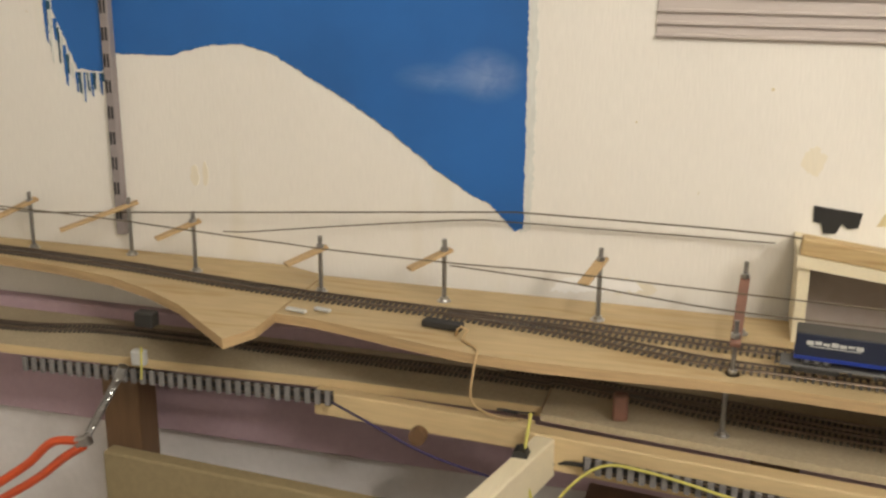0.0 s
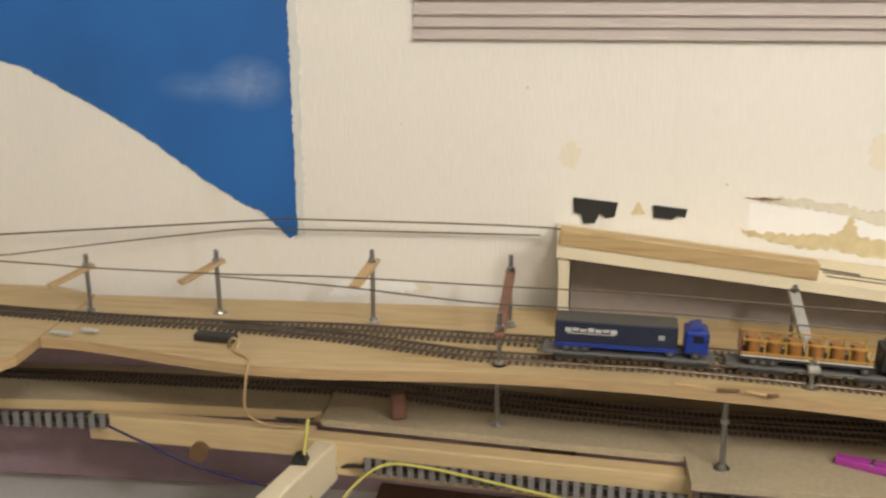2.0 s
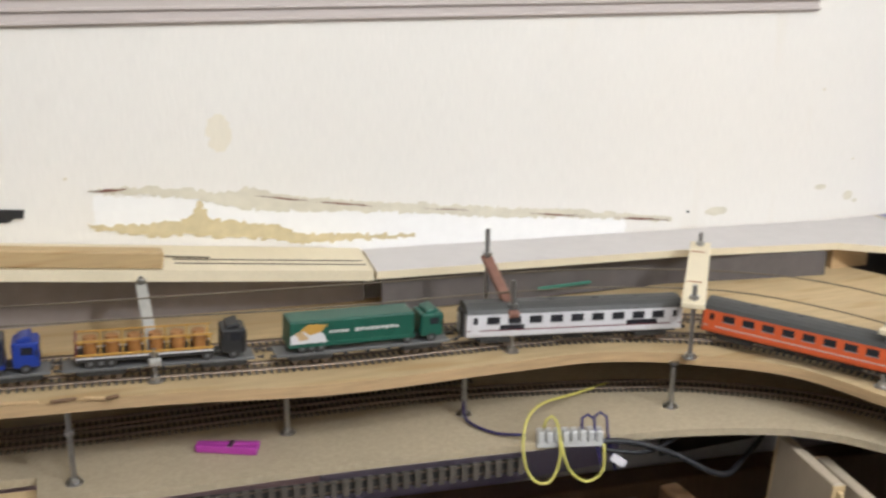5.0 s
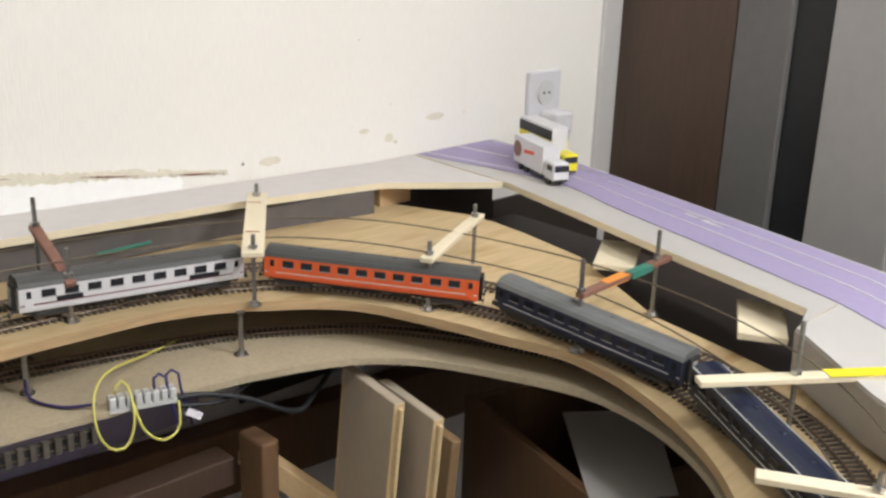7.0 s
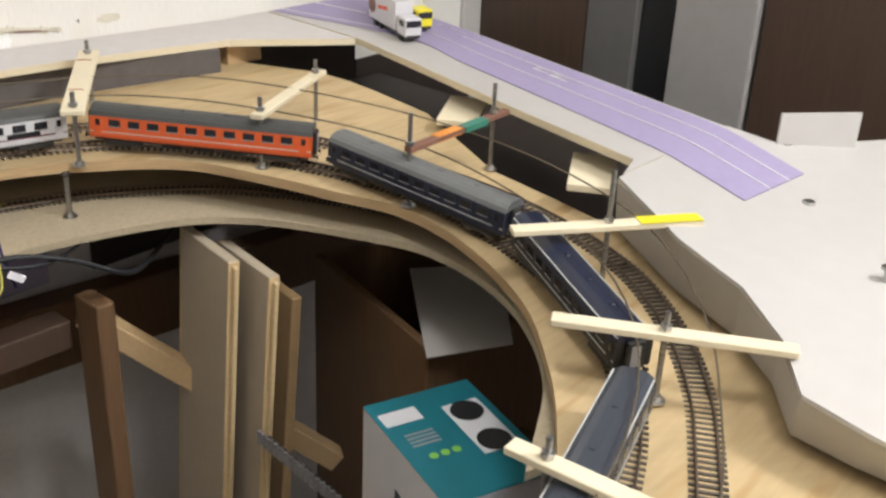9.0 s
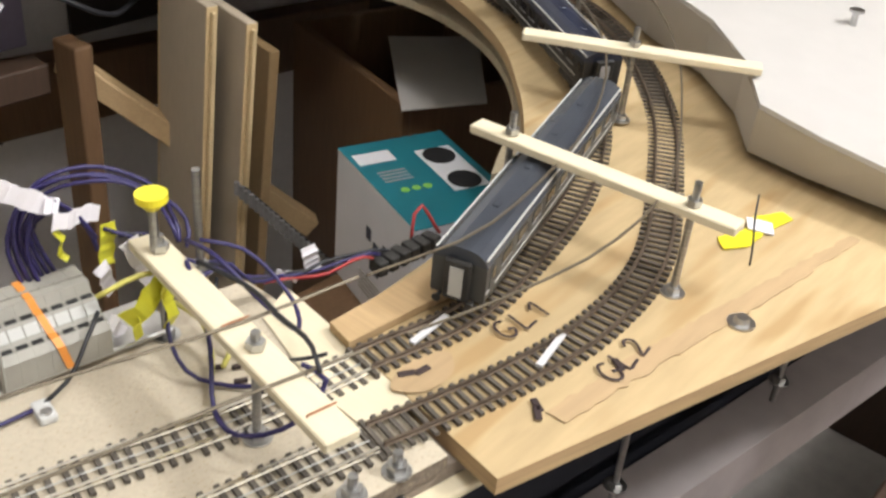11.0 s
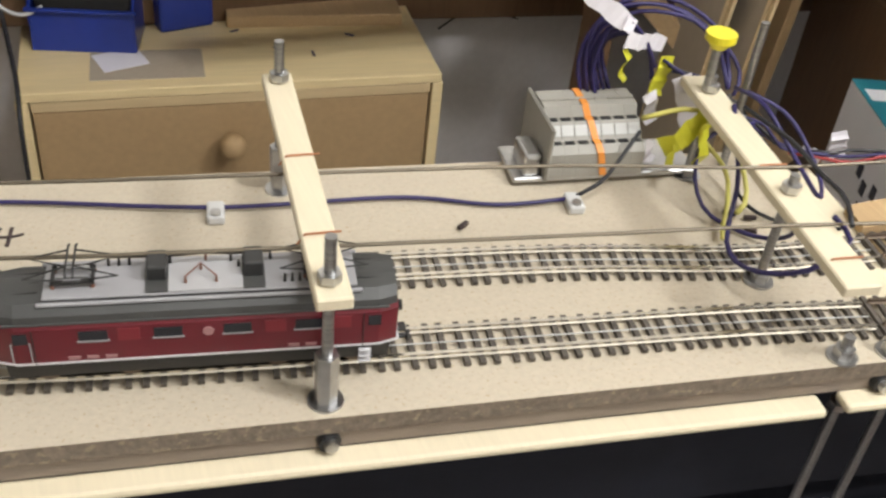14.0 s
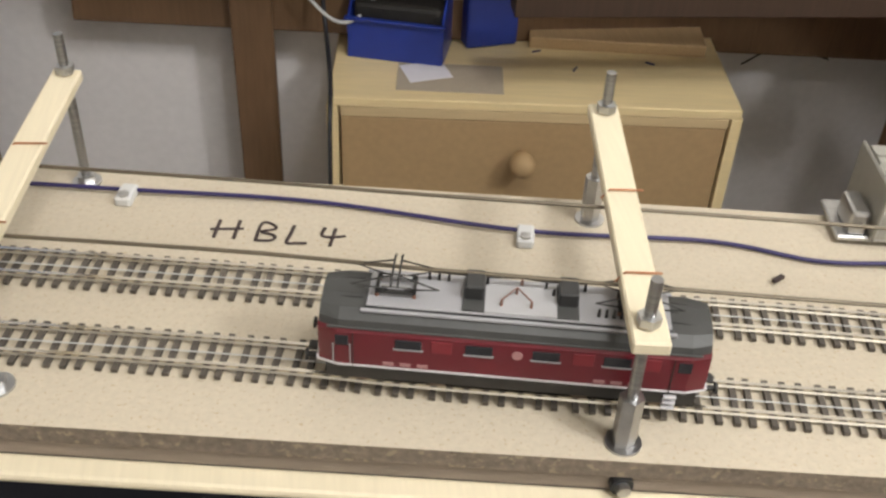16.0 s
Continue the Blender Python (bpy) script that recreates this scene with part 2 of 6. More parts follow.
# Near-black tone for sheets that stand in for darkness under the plate.
DARK_GAP = mat("dark_board_and_shade", (0.035, 0.025, 0.02), 0.6, scale=30, vary=0.2, bump=0.1)
NAVY = mat("dark_blue_fascia", (0.011, 0.013, 0.021), 0.62, scale=40, vary=0.25)
NAVY.node_tree.nodes["Principled BSDF"].inputs["Specular IOR Level"].default_value = 0.22
MAGENTA = mat("magenta_plastic", (0.42, 0.05, 0.36), 0.35, scale=60, vary=0.1)
PLIER_RED = mat("red_handle_grip", (0.70, 0.10, 0.03), 0.4, scale=60, vary=0.1)
INK = mat("marker_ink", (0.05, 0.03, 0.03), 0.6, scale=200, vary=0.3, bump=0)
GREEN_TAPE = mat("dull_green_paint", (0.05, 0.22, 0.16), 0.5, scale=60, vary=0.15)
RUST = mat("rust_brown_paint", (0.25, 0.12, 0.085), 0.6, scale=60, vary=0.25)
GREY_WOOD = mat("grey_weathered_wood", (0.42, 0.41, 0.38), 0.7, scale=60, vary=0.15, stretch=(6, 0.3, 6))
TAN_WOOD = mat("tan_offcut_wood", (0.55, 0.38, 0.20), 0.65, scale=60, vary=0.15, stretch=(6, 0.3, 6))


# ---- mesh helpers ----
def thing(name, at=(0, 0, 0), rz=0, label="", category="", group="", kind=""):
    ob = new(name)
    ob.empty_display_size = 0.02
    ob.matrix_world = pose(*at, 0, 0, rz)
    return tagged(ob, label, category, group, kind)


def part(name, bm, material, parent=None, label=""):
    me = bpy.data.meshes.new(name)
    bmesh.ops.recalc_face_normals(bm, faces=bm.faces)
    bm.to_mesh(me)
    bm.free()
    for m in material if isinstance(material, (list, tuple)) else [material]:
        me.materials.append(m)
    ob = new(name, me)
    if parent is not None:
        ob.parent = parent
    return tagged(ob, label)


def smooth(ob):
    for p in ob.data.polygons:
        p.use_smooth = True
    return ob


def box(size, at=(0, 0, 0), rot=(0, 0, 0), bevel=0.0, bm=None, seg=2):
    """A bevelled block, centred on at."""
    out = bm or bmesh.new()
    b = bmesh.new()
    bmesh.ops.create_cube(b, size=1, matrix=Matrix.Diagonal((*size, 1)))
    if bevel:
        bmesh.ops.bevel(b, geom=b.edges[:], offset=bevel, segments=seg, affect="EDGES", profile=0.5)
    b.transform(pose(*at, *rot))
    me = bpy.data.meshes.new("tmp")
    b.to_mesh(me)
    b.free()
    out.from_mesh(me)
    bpy.data.meshes.remove(me)
    return out


def rod(p0, p1, r, seg=10, bm=None, r2=None):
    """A round bar from p0 to p1."""
    out = bm or bmesh.new()
    p0, p1 = Vector(p0), Vector(p1)
    d = p1 - p0
    m = Matrix.Translation((p0 + p1) / 2) @ d.to_track_quat("Z", "Y").to_matrix().to_4x4()
    bmesh.ops.create_cone(out, cap_ends=True, segments=seg, radius1=r, radius2=r if r2 is None else r2, depth=d.length, matrix=m)
    return out


def slab(outline, z0, z1, bm=None):
    """A plate with the given outline; z0 and z1 are heights or functions of x and y. Side faces get material 1."""
    out = bm or bmesh.new()
    f0 = z0 if callable(z0) else (lambda x, y: z0)
    f1 = z1 if callable(z1) else (lambda x, y: z1)
    lo = [out.verts.new((x, y, f0(x, y))) for x, y in outline]
    hi = [out.verts.new((x, y, f1(x, y))) for x, y in outline]
    n = len(outline)
    for i in range(n):
        f = out.faces.new((lo[i], lo[(i + 1) % n], hi[(i + 1) % n], hi[i]))
        f.material_index = 1
    flat = [Vector((x, y, 0)) for x, y in outline]
    for tri in geometry.tessellate_polygon([flat]):
        for ring in (hi, lo):
            out.faces.new([ring[i] for i in tri])
    return out


def upright(outline, y0, y1, bm=None):
    """A plate standing on a wall: outline in x and z, between depths y0 and y1."""
    out = slab([(x, z) for x, z in outline], 0, 1, bm)
    for v in out.verts:
        x, z, k = v.co
        v.co = (x, y0 + (y1 - y0) * k, z)
    return out


def ribbon(rows, thick, bm=None):
    """A band between two lines: rows of two points on the top face."""
    out = bm or bmesh.new()
    prev = None
    for a, b in rows:
        a, b = Vector(a), Vector(b)
        dn = Vector((0, 0, thick))
        cur = [out.verts.new(p) for p in (a, b, b - dn, a - dn)]
        if prev:
            for i in range(4):
                f = out.faces.new((prev[i], prev[(i + 1) % 4], cur[(i + 1) % 4], cur[i]))
                f.material_index = 0 if i in (0, 2) else 1
        else:
            out.faces.new(cur).material_index = 1
        prev = cur
    out.faces.new(prev).material_index = 1
    return out


def spline(points, step=0.01):
    """A smooth line through points, as evenly spaced points."""
    P = [Vector(p) for p in points]
    P = [2 * P[0] - P[1]] + P + [2 * P[-1] - P[-2]]
    fine = []
    for i in range(1, len(P) - 2):
        a, b, c, d = P[i - 1:i + 3]
        k = max(2, int((c - b).length / step * 4))
        for j in range(k):
            t = j / k
            fine.append(0.5 * ((2 * b) + (c - a) * t + (2 * a - 5 * b + 4 * c - d) * t * t + (3 * b - a - 3 * c + d) * t ** 3))
    fine.append(P[-2])
    out, need = [fine[0]], step
    for p, q in zip(fine, fine[1:]):
        length = (q - p).length
        done = 0.0
        while length - done >= need:
            done += need
            out.append(p.lerp(q, done / length))
            need = step
        need -= length - done
    return out


def tube(points, r, seg=6, bm=None):
    """A cable along points."""
    out = bm or bmesh.new()
    P = [Vector(p) for p in points]
    rings = []
    side = None
    for i, p in enumerate(P):
        d = (P[min(i + 1, len(P) - 1)] - P[max(i - 1, 0)]).normalized()
        if side is None:
            side = d.orthogonal().normalized()
        side = (side - d * side.dot(d)).normalized()
        up = d.cross(side)
        rings.append([out.verts.new(p + r * (math.cos(2 * math.pi * k / seg) * side + math.sin(2 * math.pi * k / seg) * up)) for k in range(seg)])
    for a, b in zip(rings, rings[1:]):
        for k in range(seg):
            out.faces.new((a[k], a[(k + 1) % seg], b[(k + 1) % seg], b[k]))
    out.faces.new(rings[0])
    out.faces.new(rings[-1])
    return out


def cable(name, points, r, material, label, category="cable", step=0.008):
    ob = part(name, tube(spline(points, step), r), material)
    smooth(ob)
    return tagged(ob, label, category)


# ---- heights of the layout ----
def clamp(v):
    return max(0.0, min(1.0, v))


def deck_z(x, y):
    """Top of the upper track board, which falls round the curve to the front."""
    return 0.902 + 0.048 * clamp((y - 0.25) / 0.7) + 0.028 * clamp((y - 0.5) / 0.4) * clamp((1.05 - x) / 0.7)


def front_y(x):
    return 0.225 - 0.166 * (x - 0.199)


def back_y(x):
    return 0.416 - 0.173 * (x - 0.184)


FRONT_Z, LOW_Z, PLATE_Z, WALL_Y = 0.900, 0.889, 0.987, 1.2

# ---- room ----
X0, X1, Y0, ROOM_H = -1.8, 2.02, -1.6, 2.45
tagged(part("wall_north", box((X1 - X0, 0.12, ROOM_H - 0.80), ((X0 + X1) / 2, WALL_Y + 0.06, (ROOM_H + 0.80) / 2)), WALLPAPER), "cream wall with woven wallpaper", "wall", kind="structure")
tagged(part("wall_north_lower", box((X1 - X0, 0.12, 0.80), ((X0 + X1) / 2, WALL_Y + 0.063, 0.40)), LOWER_WALL), "white painted lower wall", "wall", kind="structure")
tagged(part("wall_west", box((0.12, 4.4, ROOM_H), (X0 - 0.06, 0.6, ROOM_H / 2)), WALLPAPER), "cream papered side wall", "wall", kind="structure")
tagged(part("wall_south", box((6.4, 0.12, ROOM_H), (1.1, Y0 - 0.06, ROOM_H / 2)), WALLPAPER), "cream papered wall", "wall", kind="structure")
# Unseen end walls; their dark colour stands for the next room's lack of light.
tagged(part("wall_far_east", box((0.12, 5.2, ROOM_H), (4.2, 1.0, ROOM_H / 2)), DARK_WOOD), "unseen wall coloured dark for the unlit next room", "wall", kind="structure")
tagged(part("wall_far_north", box((2.2, 0.12, ROOM_H), (3.1, 2.6, ROOM_H / 2)), DARK_WOOD), "unseen wall coloured dark for the unlit space beyond the doorway", "wall", kind="structure")
tagged(part("floor", box((6.4, 5.2, 0.1), (1.1, 0.6, -0.05)), FLOOR), "worn grey floor", "floor", kind="structure")
tagged(part("ceiling", box((6.4, 5.2, 0.1), (1.1, 0.6, ROOM_H + 0.05)), CEILING), "white ceiling", "ceiling", kind="structure")

# door frame, dark door and white partition east of the layout
frame_ob = thing("door_1", (2.05, 1.2, 0), label="dark brown door in a pale grey frame", category="door", kind="structure")
part("door_frame", box((0.055, 0.06, 2.1), (-0.022, 0.022, 1.05), bevel=0.004), PLATE_WHITE, frame_ob, "pale painted frame")
part("door_leaf", box((0.04, 0.235, 2.05), (0.022, -0.125, 1.03), bevel=0.003), DARK_WOOD, frame_ob, "dark brown door leaf")
# The recess shade is in this jamb's dark grey colour.
part("side_panel", box((0.03, 0.098, 2.05), (0.016, -0.293, 1.03), bevel=0.003), JAMB, frame_ob, "jamb coloured dark grey for shade")
# Black panel added in place of the unlit opening beside the jamb.
part("inner_leaf", box((0.03, 0.072, 2.05), (0.030, -0.379, 1.03), bevel=0.003), BLACK, frame_ob, "black panel standing for the dark gap")
# Pier paint is darkened to carry the dimness of its corner.
tagged(part("wall_east", box((0.14, 0.142, ROOM_H), (2.12, 0.716, ROOM_H / 2), bevel=0.003), PAINTED), "grey-white wall pier toned down for dim light", "wall", kind="structure")
tagged(part("cupboard", box((0.40, 2.2, 2.1), (2.26, -0.46, 1.05), bevel=0.004), DARK_WOOD), "tall dark brown wooden cupboard", "cupboard")


# ---- what is painted and fixed on the wall ----
def jagged(points, amount, step=0.006, seed=1):
    """An outline with an uneven, torn edge."""
    rnd = random.Random(seed)
    out = []
    for i, (x, z) in enumerate(points):
        x2, z2 = points[(i + 1) % len(points)]
        n = max(1, int(math.hypot(x2 - x, z2 - z) / step))
        for k in range(n):
            t = k / n
            s = 0 if k == 0 else 1
            out.append((x + (x2 - x) * t + s * rnd.uniform(-amount, amount), z + (z2 - z) * t + s * rnd.uniform(-amount, amount)))
    return out


sky = [(-0.66, 1.62), (-0.665, 1.29), (-0.635, 1.215), (-0.60, 1.212), (-0.585, 1.236), (-0.50, 1.236), (-0.45, 1.25), (-0.40, 1.254), (-0.36, 1.243), (-0.304, 1.212),
       (-0.255, 1.186), (-0.204, 1.152), (-0.15, 1.112), (-0.112, 1.088), (-0.085, 1.077), (-0.055, 1.046), (-0.045, 1.05), (-0.047, 1.62)]
tagged(part("painted_sky", upright(jagged(sky, 0.0011, 0.0035), WALL_Y - 0.0015, WALL_Y + 0.002), BLUE), "blue painted sky with a ragged mountain edge on the wall", "mural", kind="structure")
rnd = random.Random(5)
for k in range(22):
    x = -0.676 + 0.0042 * k + rnd.uniform(-0.002, 0.002)
    top = 1.31 - 0.10 * clamp(k / 9)
    w, h = rnd.uniform(0.0010, 0.0028), rnd.uniform(0.025, 0.075) * (1.0 - 0.030 * k)
    tagged(part("paint_drip", upright(jagged([(x - w, top), (x + w, top), (x + w * 0.5, top - h), (x - w * 0.4, top - h * 0.9)], 0.0006, 0.004, seed=k), WALL_Y - 0.0017 - 0.0001 * (k % 3), WALL_Y + 0.002), (BLUE, TEAL_DRIP, FRINGE)[k % 3]), "thin drip of blue wall paint", "paint drip", kind="structure")
for name, pts, m, seed in (
        ("peeled_patch", [(0.465, 1.107), (0.50, 1.109), (0.56, 1.102), (0.60, 1.094), (0.64, 1.098), (0.66, 1.088), (0.72, 1.078), (0.80, 1.067), (0.93, 1.050), (1.05, 1.036), (1.19, 1.014), (1.19, 1.009), (1.05, 1.026), (0.93, 1.038), (0.8, 1.055), (0.72, 1.064), (0.65, 1.070), (0.61, 1.079), (0.56, 1.093), (0.50, 1.101)], CHIP_MARK, 3),
        ("peeled_patch", [(0.462, 1.072), (0.48, 1.067), (0.52, 1.066), (0.565, 1.068), (0.580, 1.088), (0.592, 1.064), (0.62, 1.060), (0.66, 1.054), (0.69, 1.040), (0.74, 1.034), (0.83, 1.026), (0.83, 1.022), (0.74, 1.026), (0.70, 1.026), (0.66, 1.036), (0.60, 1.042), (0.57, 1.050), (0.53, 1.050), (0.50, 1.058), (0.47, 1.062)], PLASTER, 4),
        ("filler_patch", [(0.47, 1.100), (0.58, 1.092), (0.70, 1.070), (0.9, 1.044), (1.12, 1.018), (1.12, 0.992), (0.85, 0.998), (0.72, 1.020), (0.6, 1.050), (0.47, 1.070)], WHITE_FILL, 5),
        ("plaster_smear", [(0.0, 0.992), (0.05, 1.000), (0.09, 0.998), (0.10, 0.988), (0.05, 0.980), (-0.01, 0.976)], WHITE_FILL, 6)):
    d = {"peeled_patch": 0.0016, "filler_patch": 0.0008, "plaster_smear": 0.001}[name]
    tagged(part(name, upright(jagged(pts, 0.0026, 0.004, seed=seed), WALL_Y - d, WALL_Y + 0.002), m), "patch of torn wallpaper with bare tan plaster" if m is not WHITE_FILL else "smear of white filler on the wall", "wall damage", kind="structure")
tagged(part("hole", upright([(0.275, 1.103), (0.325, 1.098), (0.322, 1.082), (0.312, 1.080), (0.305, 1.085), (0.300, 1.074), (0.287, 1.073), (0.284, 1.084), (0.276, 1.086)], WALL_Y - 0.003, WALL_Y + 0.002), BLACK), "black jagged cut-out in the wallpaper", "hole", kind="structure")
tagged(part("hole", upright([(0.364, 1.096), (0.402, 1.092), (0.400, 1.083), (0.392, 1.084), (0.385, 1.080), (0.365, 1.082)], WALL_Y - 0.003, WALL_Y + 0.002), BLACK), "small black cut-out in the wallpaper", "hole", kind="structure")
tagged(part("plaster_spot", upright(jagged([(0.340, 1.085), (0.348, 1.100), (0.356, 1.086)], 0.001, 0.004), WALL_Y - 0.001, WALL_Y + 0.002), PLASTER), "small tan plaster spot", "wall damage", kind="structure")
for i in range(16):
    rnd = random.Random(40 + i)
    x, z, r = rnd.uniform(-0.8, 1.7), rnd.uniform(1.02, 1.4), rnd.uniform(0.0006, 0.0022)
    if -0.67 < x < -0.03:
        continue
    tagged(part("wall_mark", upright(jagged([(x - r, z), (x, z + r), (x + r, z), (x, z - r)], r * 0.3, r), WALL_Y - 0.0006, WALL_Y + 0.002), PLASTER), "small chip in the wallpaper", "wall damage", kind="structure")

for k, (xa, za, xb, zb, t) in enumerate(((0.470, 1.106, 0.505, 1.106, 0.0016), (0.64, 1.088, 0.70, 1.077, 0.0009), (0.71, 1.075, 0.78, 1.064, 0.0011), (0.84, 1.056, 0.90, 1.049, 0.0008), (0.98, 1.038, 1.06, 1.027, 0.0011), (1.10, 1.022, 1.185, 1.011, 0.0014))):
    tagged(part("crack", upright(jagged([(xa, za), ((xa + xb) / 2, (za + zb) / 2 + t), (xb, zb), ((xa + xb) / 2, (za + zb) / 2 - t)], 0.0006, 0.004, seed=90 + k), WALL_Y - 0.0022, WALL_Y + 0.002), RUST), "dark crack under the torn wallpaper", "wall damage", kind="structure")
for k, (x, z, w, h, m) in enumerate(((1.580, 1.042, 0.020, 0.006, CHIP_MARK), (1.482, 1.020, 0.008, 0.007, CHIP_MARK), (1.432, 1.036, 0.010, 0.004, CHIP_MARK), (1.495, 1.012, 0.004, 0.003, CHIP_MARK), (1.26, 1.016, 0.018, 0.006, CHIP_MARK), (1.215, 1.019, 0.0016, 0.0022, BLACK), (1.10, 1.020, 0.010, 0.004, CHIP_MARK),
                                  (0.605, 1.160, 0.014, 0.020, STAIN_PALE), (0.270, 1.152, 0.012, 0.016, STAIN_PALE), (-0.475, 1.085, 0.006, 0.014, STAIN_PALE), (-0.460, 1.088, 0.004, 0.016, STAIN_PALE), (0.075, 0.990, 0.040, 0.010, STAIN_PALE))):
    oval = [(x + w * math.cos(a), z + h * math.sin(a)) for a in (i * math.pi / 6 for i in range(12))]
    tagged(part("wall_mark", upright(jagged(oval, min(w, h) * 0.25, 0.003, seed=70 + k), WALL_Y - 0.0007, WALL_Y + 0.002), m), "yellowed patch in the wallpaper" if m is STAIN_PALE else "small chip in the wallpaper", "wall damage", kind="structure")
tagged(part("overspray", upright(jagged([(-0.048, 1.044), (-0.036, 1.050), (-0.034, 1.20), (-0.037, 1.40), (-0.035, 1.62), (-0.048, 1.62)], 0.0022, 0.004, seed=8), WALL_Y - 0.0009, WALL_Y + 0.002), FRINGE), "pale blue overspray along the painted sky", "mural", kind="structure")

# Soft shadow lines on the wall, built as a thin ribbed mauve strip.
shadow_ob = thing("wall_shadow_strip", (0.095, WALL_Y, 1.276), label="long mauve-grey ribbed strip standing for shadow lines on the wall", category="wall rail")
part("back_strip", box((1.3, 0.003, 0.060), (0.65, -0.0015, 0.030), bevel=0.001), MAUVE, shadow_ob)
for z in (0.004, 0.017, 0.030, 0.046):
    part("rib", box((1.3, 0.005, 0.0035), (0.65, -0.0055, z), bevel=0.001), MAUVE, shadow_ob)

post = thing("shelf_upright", (-0.583, WALL_Y - 0.006, 1.0), label="slotted grey steel shelf upright on the wall", category="shelf upright")
part("channel", box((0.013, 0.012, 0.75), (0, 0, 0.375), bevel=0.002), DULL_MAUVE, post)
for k in range(22):
    for s in (-0.0025, 0.0025):
        part("slot", box((0.002, 0.002, 0.016), (s, -0.0065, 0.03 + k * 0.033)), BLACK, post)

socket = thing("wall_socket", (1.84, WALL_Y, 1.05), label="white wall socket with a plugged-in white adapter", category="socket")
part("plate", box((0.085, 0.010, 0.085), (0, -0.005, 0), bevel=0.003), WHITE_PAINT, socket)
part("outlet", rod((0, -0.010, 0.005), (0, -0.013, 0.005), 0.022, 20), CLIP, socket)
for dx in (-0.007, 0.007):
    part("hole", rod((dx, -0.013, 0.005), (dx, -0.0138, 0.005), 0.0025, 8), BLACK, socket)
part("plug", box((0.05, 0.04, 0.04), (0.01, -0.030, -0.045), bevel=0.006), WHITE_PAINT, socket, "white plug adapter")

# pink foam, post and boards under the back of the layout
tagged(part("insulation_board", box((1.9, 0.02, 0.17), (-0.25, WALL_Y - 0.012, 0.815), bevel=0.002), PINK), "violet-pink foam board along the wall", "foam board")
tagged(part("insulation_board", box((0.42, 0.012, 0.225), (0.914, WALL_Y - 0.006, 0.7875), bevel=0.002), VIOLET_FOAM), "violet foam board under the lower track level", "foam board")
tagged(part("beam", box((1.95, 0.045, 0.10), (1.02, WALL_Y - 0.037, 0.623), (0, 4.2, 0), bevel=0.003), BROWN_WOOD), "dark brown wooden wall beam", "beam")
# Added wall sheets, coloured dark in place of shade below the road plate.
tagged(part("dark_panel", box((0.52, 0.006, 0.30), (1.45, WALL_Y - 0.012, 0.822), bevel=0.001, seg=1), DARK_GAP), "dark sheet on the wall for shade under the road plate", "panel")
tagged(part("dark_panel", box((0.31, 0.006, 0.21), (1.866, WALL_Y - 0.012, 0.777), bevel=0.001, seg=1), DARK_GAP), "lower dark sheet on the wall for shade beside the doorway", "panel")
for x, w, y in ((0.260, 0.052, 1.15), (1.02, 0.023, 0.90), (-0.543, 0.052, 1.12)):
    tagged(part("post", box((w, 0.045, 0.80 if x > 1 else 0.86), (x, y, 0.40 if x > 1 else 0.43), bevel=0.003), BROWN_WOOD), "brown stained wooden table post", "post")
tagged(part("fibreboard_panel", box((0.48, 0.022, 0.785), (-0.27, 1.0, 0.3925), (0, 0, -4), bevel=0.003), OLIVE_BOARD), "tan fibreboard panel standing on edge", "panel")

# ---- boards of the layout ----
INNER_EDGE = [(-0.285, 1.025), (-0.235, 1.020), (-0.034, 0.974), (0.21, 0.978), (0.37, 0.966), (0.50, 0.958), (0.65, 0.940), (0.84, 0.945), (0.94, 0.945), (1.03, 0.920), (1.119, 0.863), (1.165, 0.780), (1.195, 0.706),
              (1.222, 0.636), (1.215, 0.55), (1.168, 0.44), (1.10, 0.362), (1.04, 0.312), (0.985, 0.278), (0.919, 0.258), (0.772, 0.246)]
OUTER_EDGE = [(-0.285, 1.17), (-0.20, 1.17), (0.0, 1.172), (0.3, 1.172), (0.5, 1.172), (0.65, 1.172), (0.84, 1.172), (1.0, 1.172), (1.2, 1.165), (1.40, 1.12), (1.45, 1.0), (1.455, 0.90), (1.45, 0.80),
              (1.375, 0.635), (1.37, 0.54), (1.36, 0.44), (1.345, 0.34), (1.28, 0.20), (1.24, 0.10), (1.20, -0.02), (0.745, 0.107)]


def bend(line, k, t):
    """A point on a smooth curve through a line's corners, between corner k and k + 1."""
    p = [Vector(line[min(max(i, 0), len(line) - 1)]) for i in (k - 1, k, k + 1, k + 2)]
    m0 = (p[2] - p[0]) * (p[2] - p[1]).length / max((p[2] - p[1]).length + (p[1] - p[0]).length, 1e-6)
    m1 = (p[3] - p[1]) * (p[2] - p[1]).length / max((p[3] - p[2]).length + (p[2] - p[1]).length, 1e-6)
    h = t * t * (3 - 2 * t)
    return p[1] * (1 - h) + p[2] * h + m0 * (t * (1 - t) ** 2) - m1 * (t * t * (1 - t))


rows = []
inner, outer = [], []
for k in range(len(INNER_EDGE) - 1):
    for j in range(8):
        t = j / 8
        a = bend(INNER_EDGE, k, t) if k < len(INNER_EDGE) - 2 else Vector(INNER_EDGE[k]).lerp(Vector(INNER_EDGE[k + 1]), t)
        b = Vector(OUTER_EDGE[k]).lerp(Vector(OUTER_EDGE[k + 1]), t)
        rows.append(((a.x, a.y, deck_z(a.x, a.y)), (b.x, b.y, deck_z(b.x, b.y))))
a, b = INNER_EDGE[-1], OUTER_EDGE[-1]
rows.append(((*a, deck_z(*a)), (*b, deck_z(*b))))
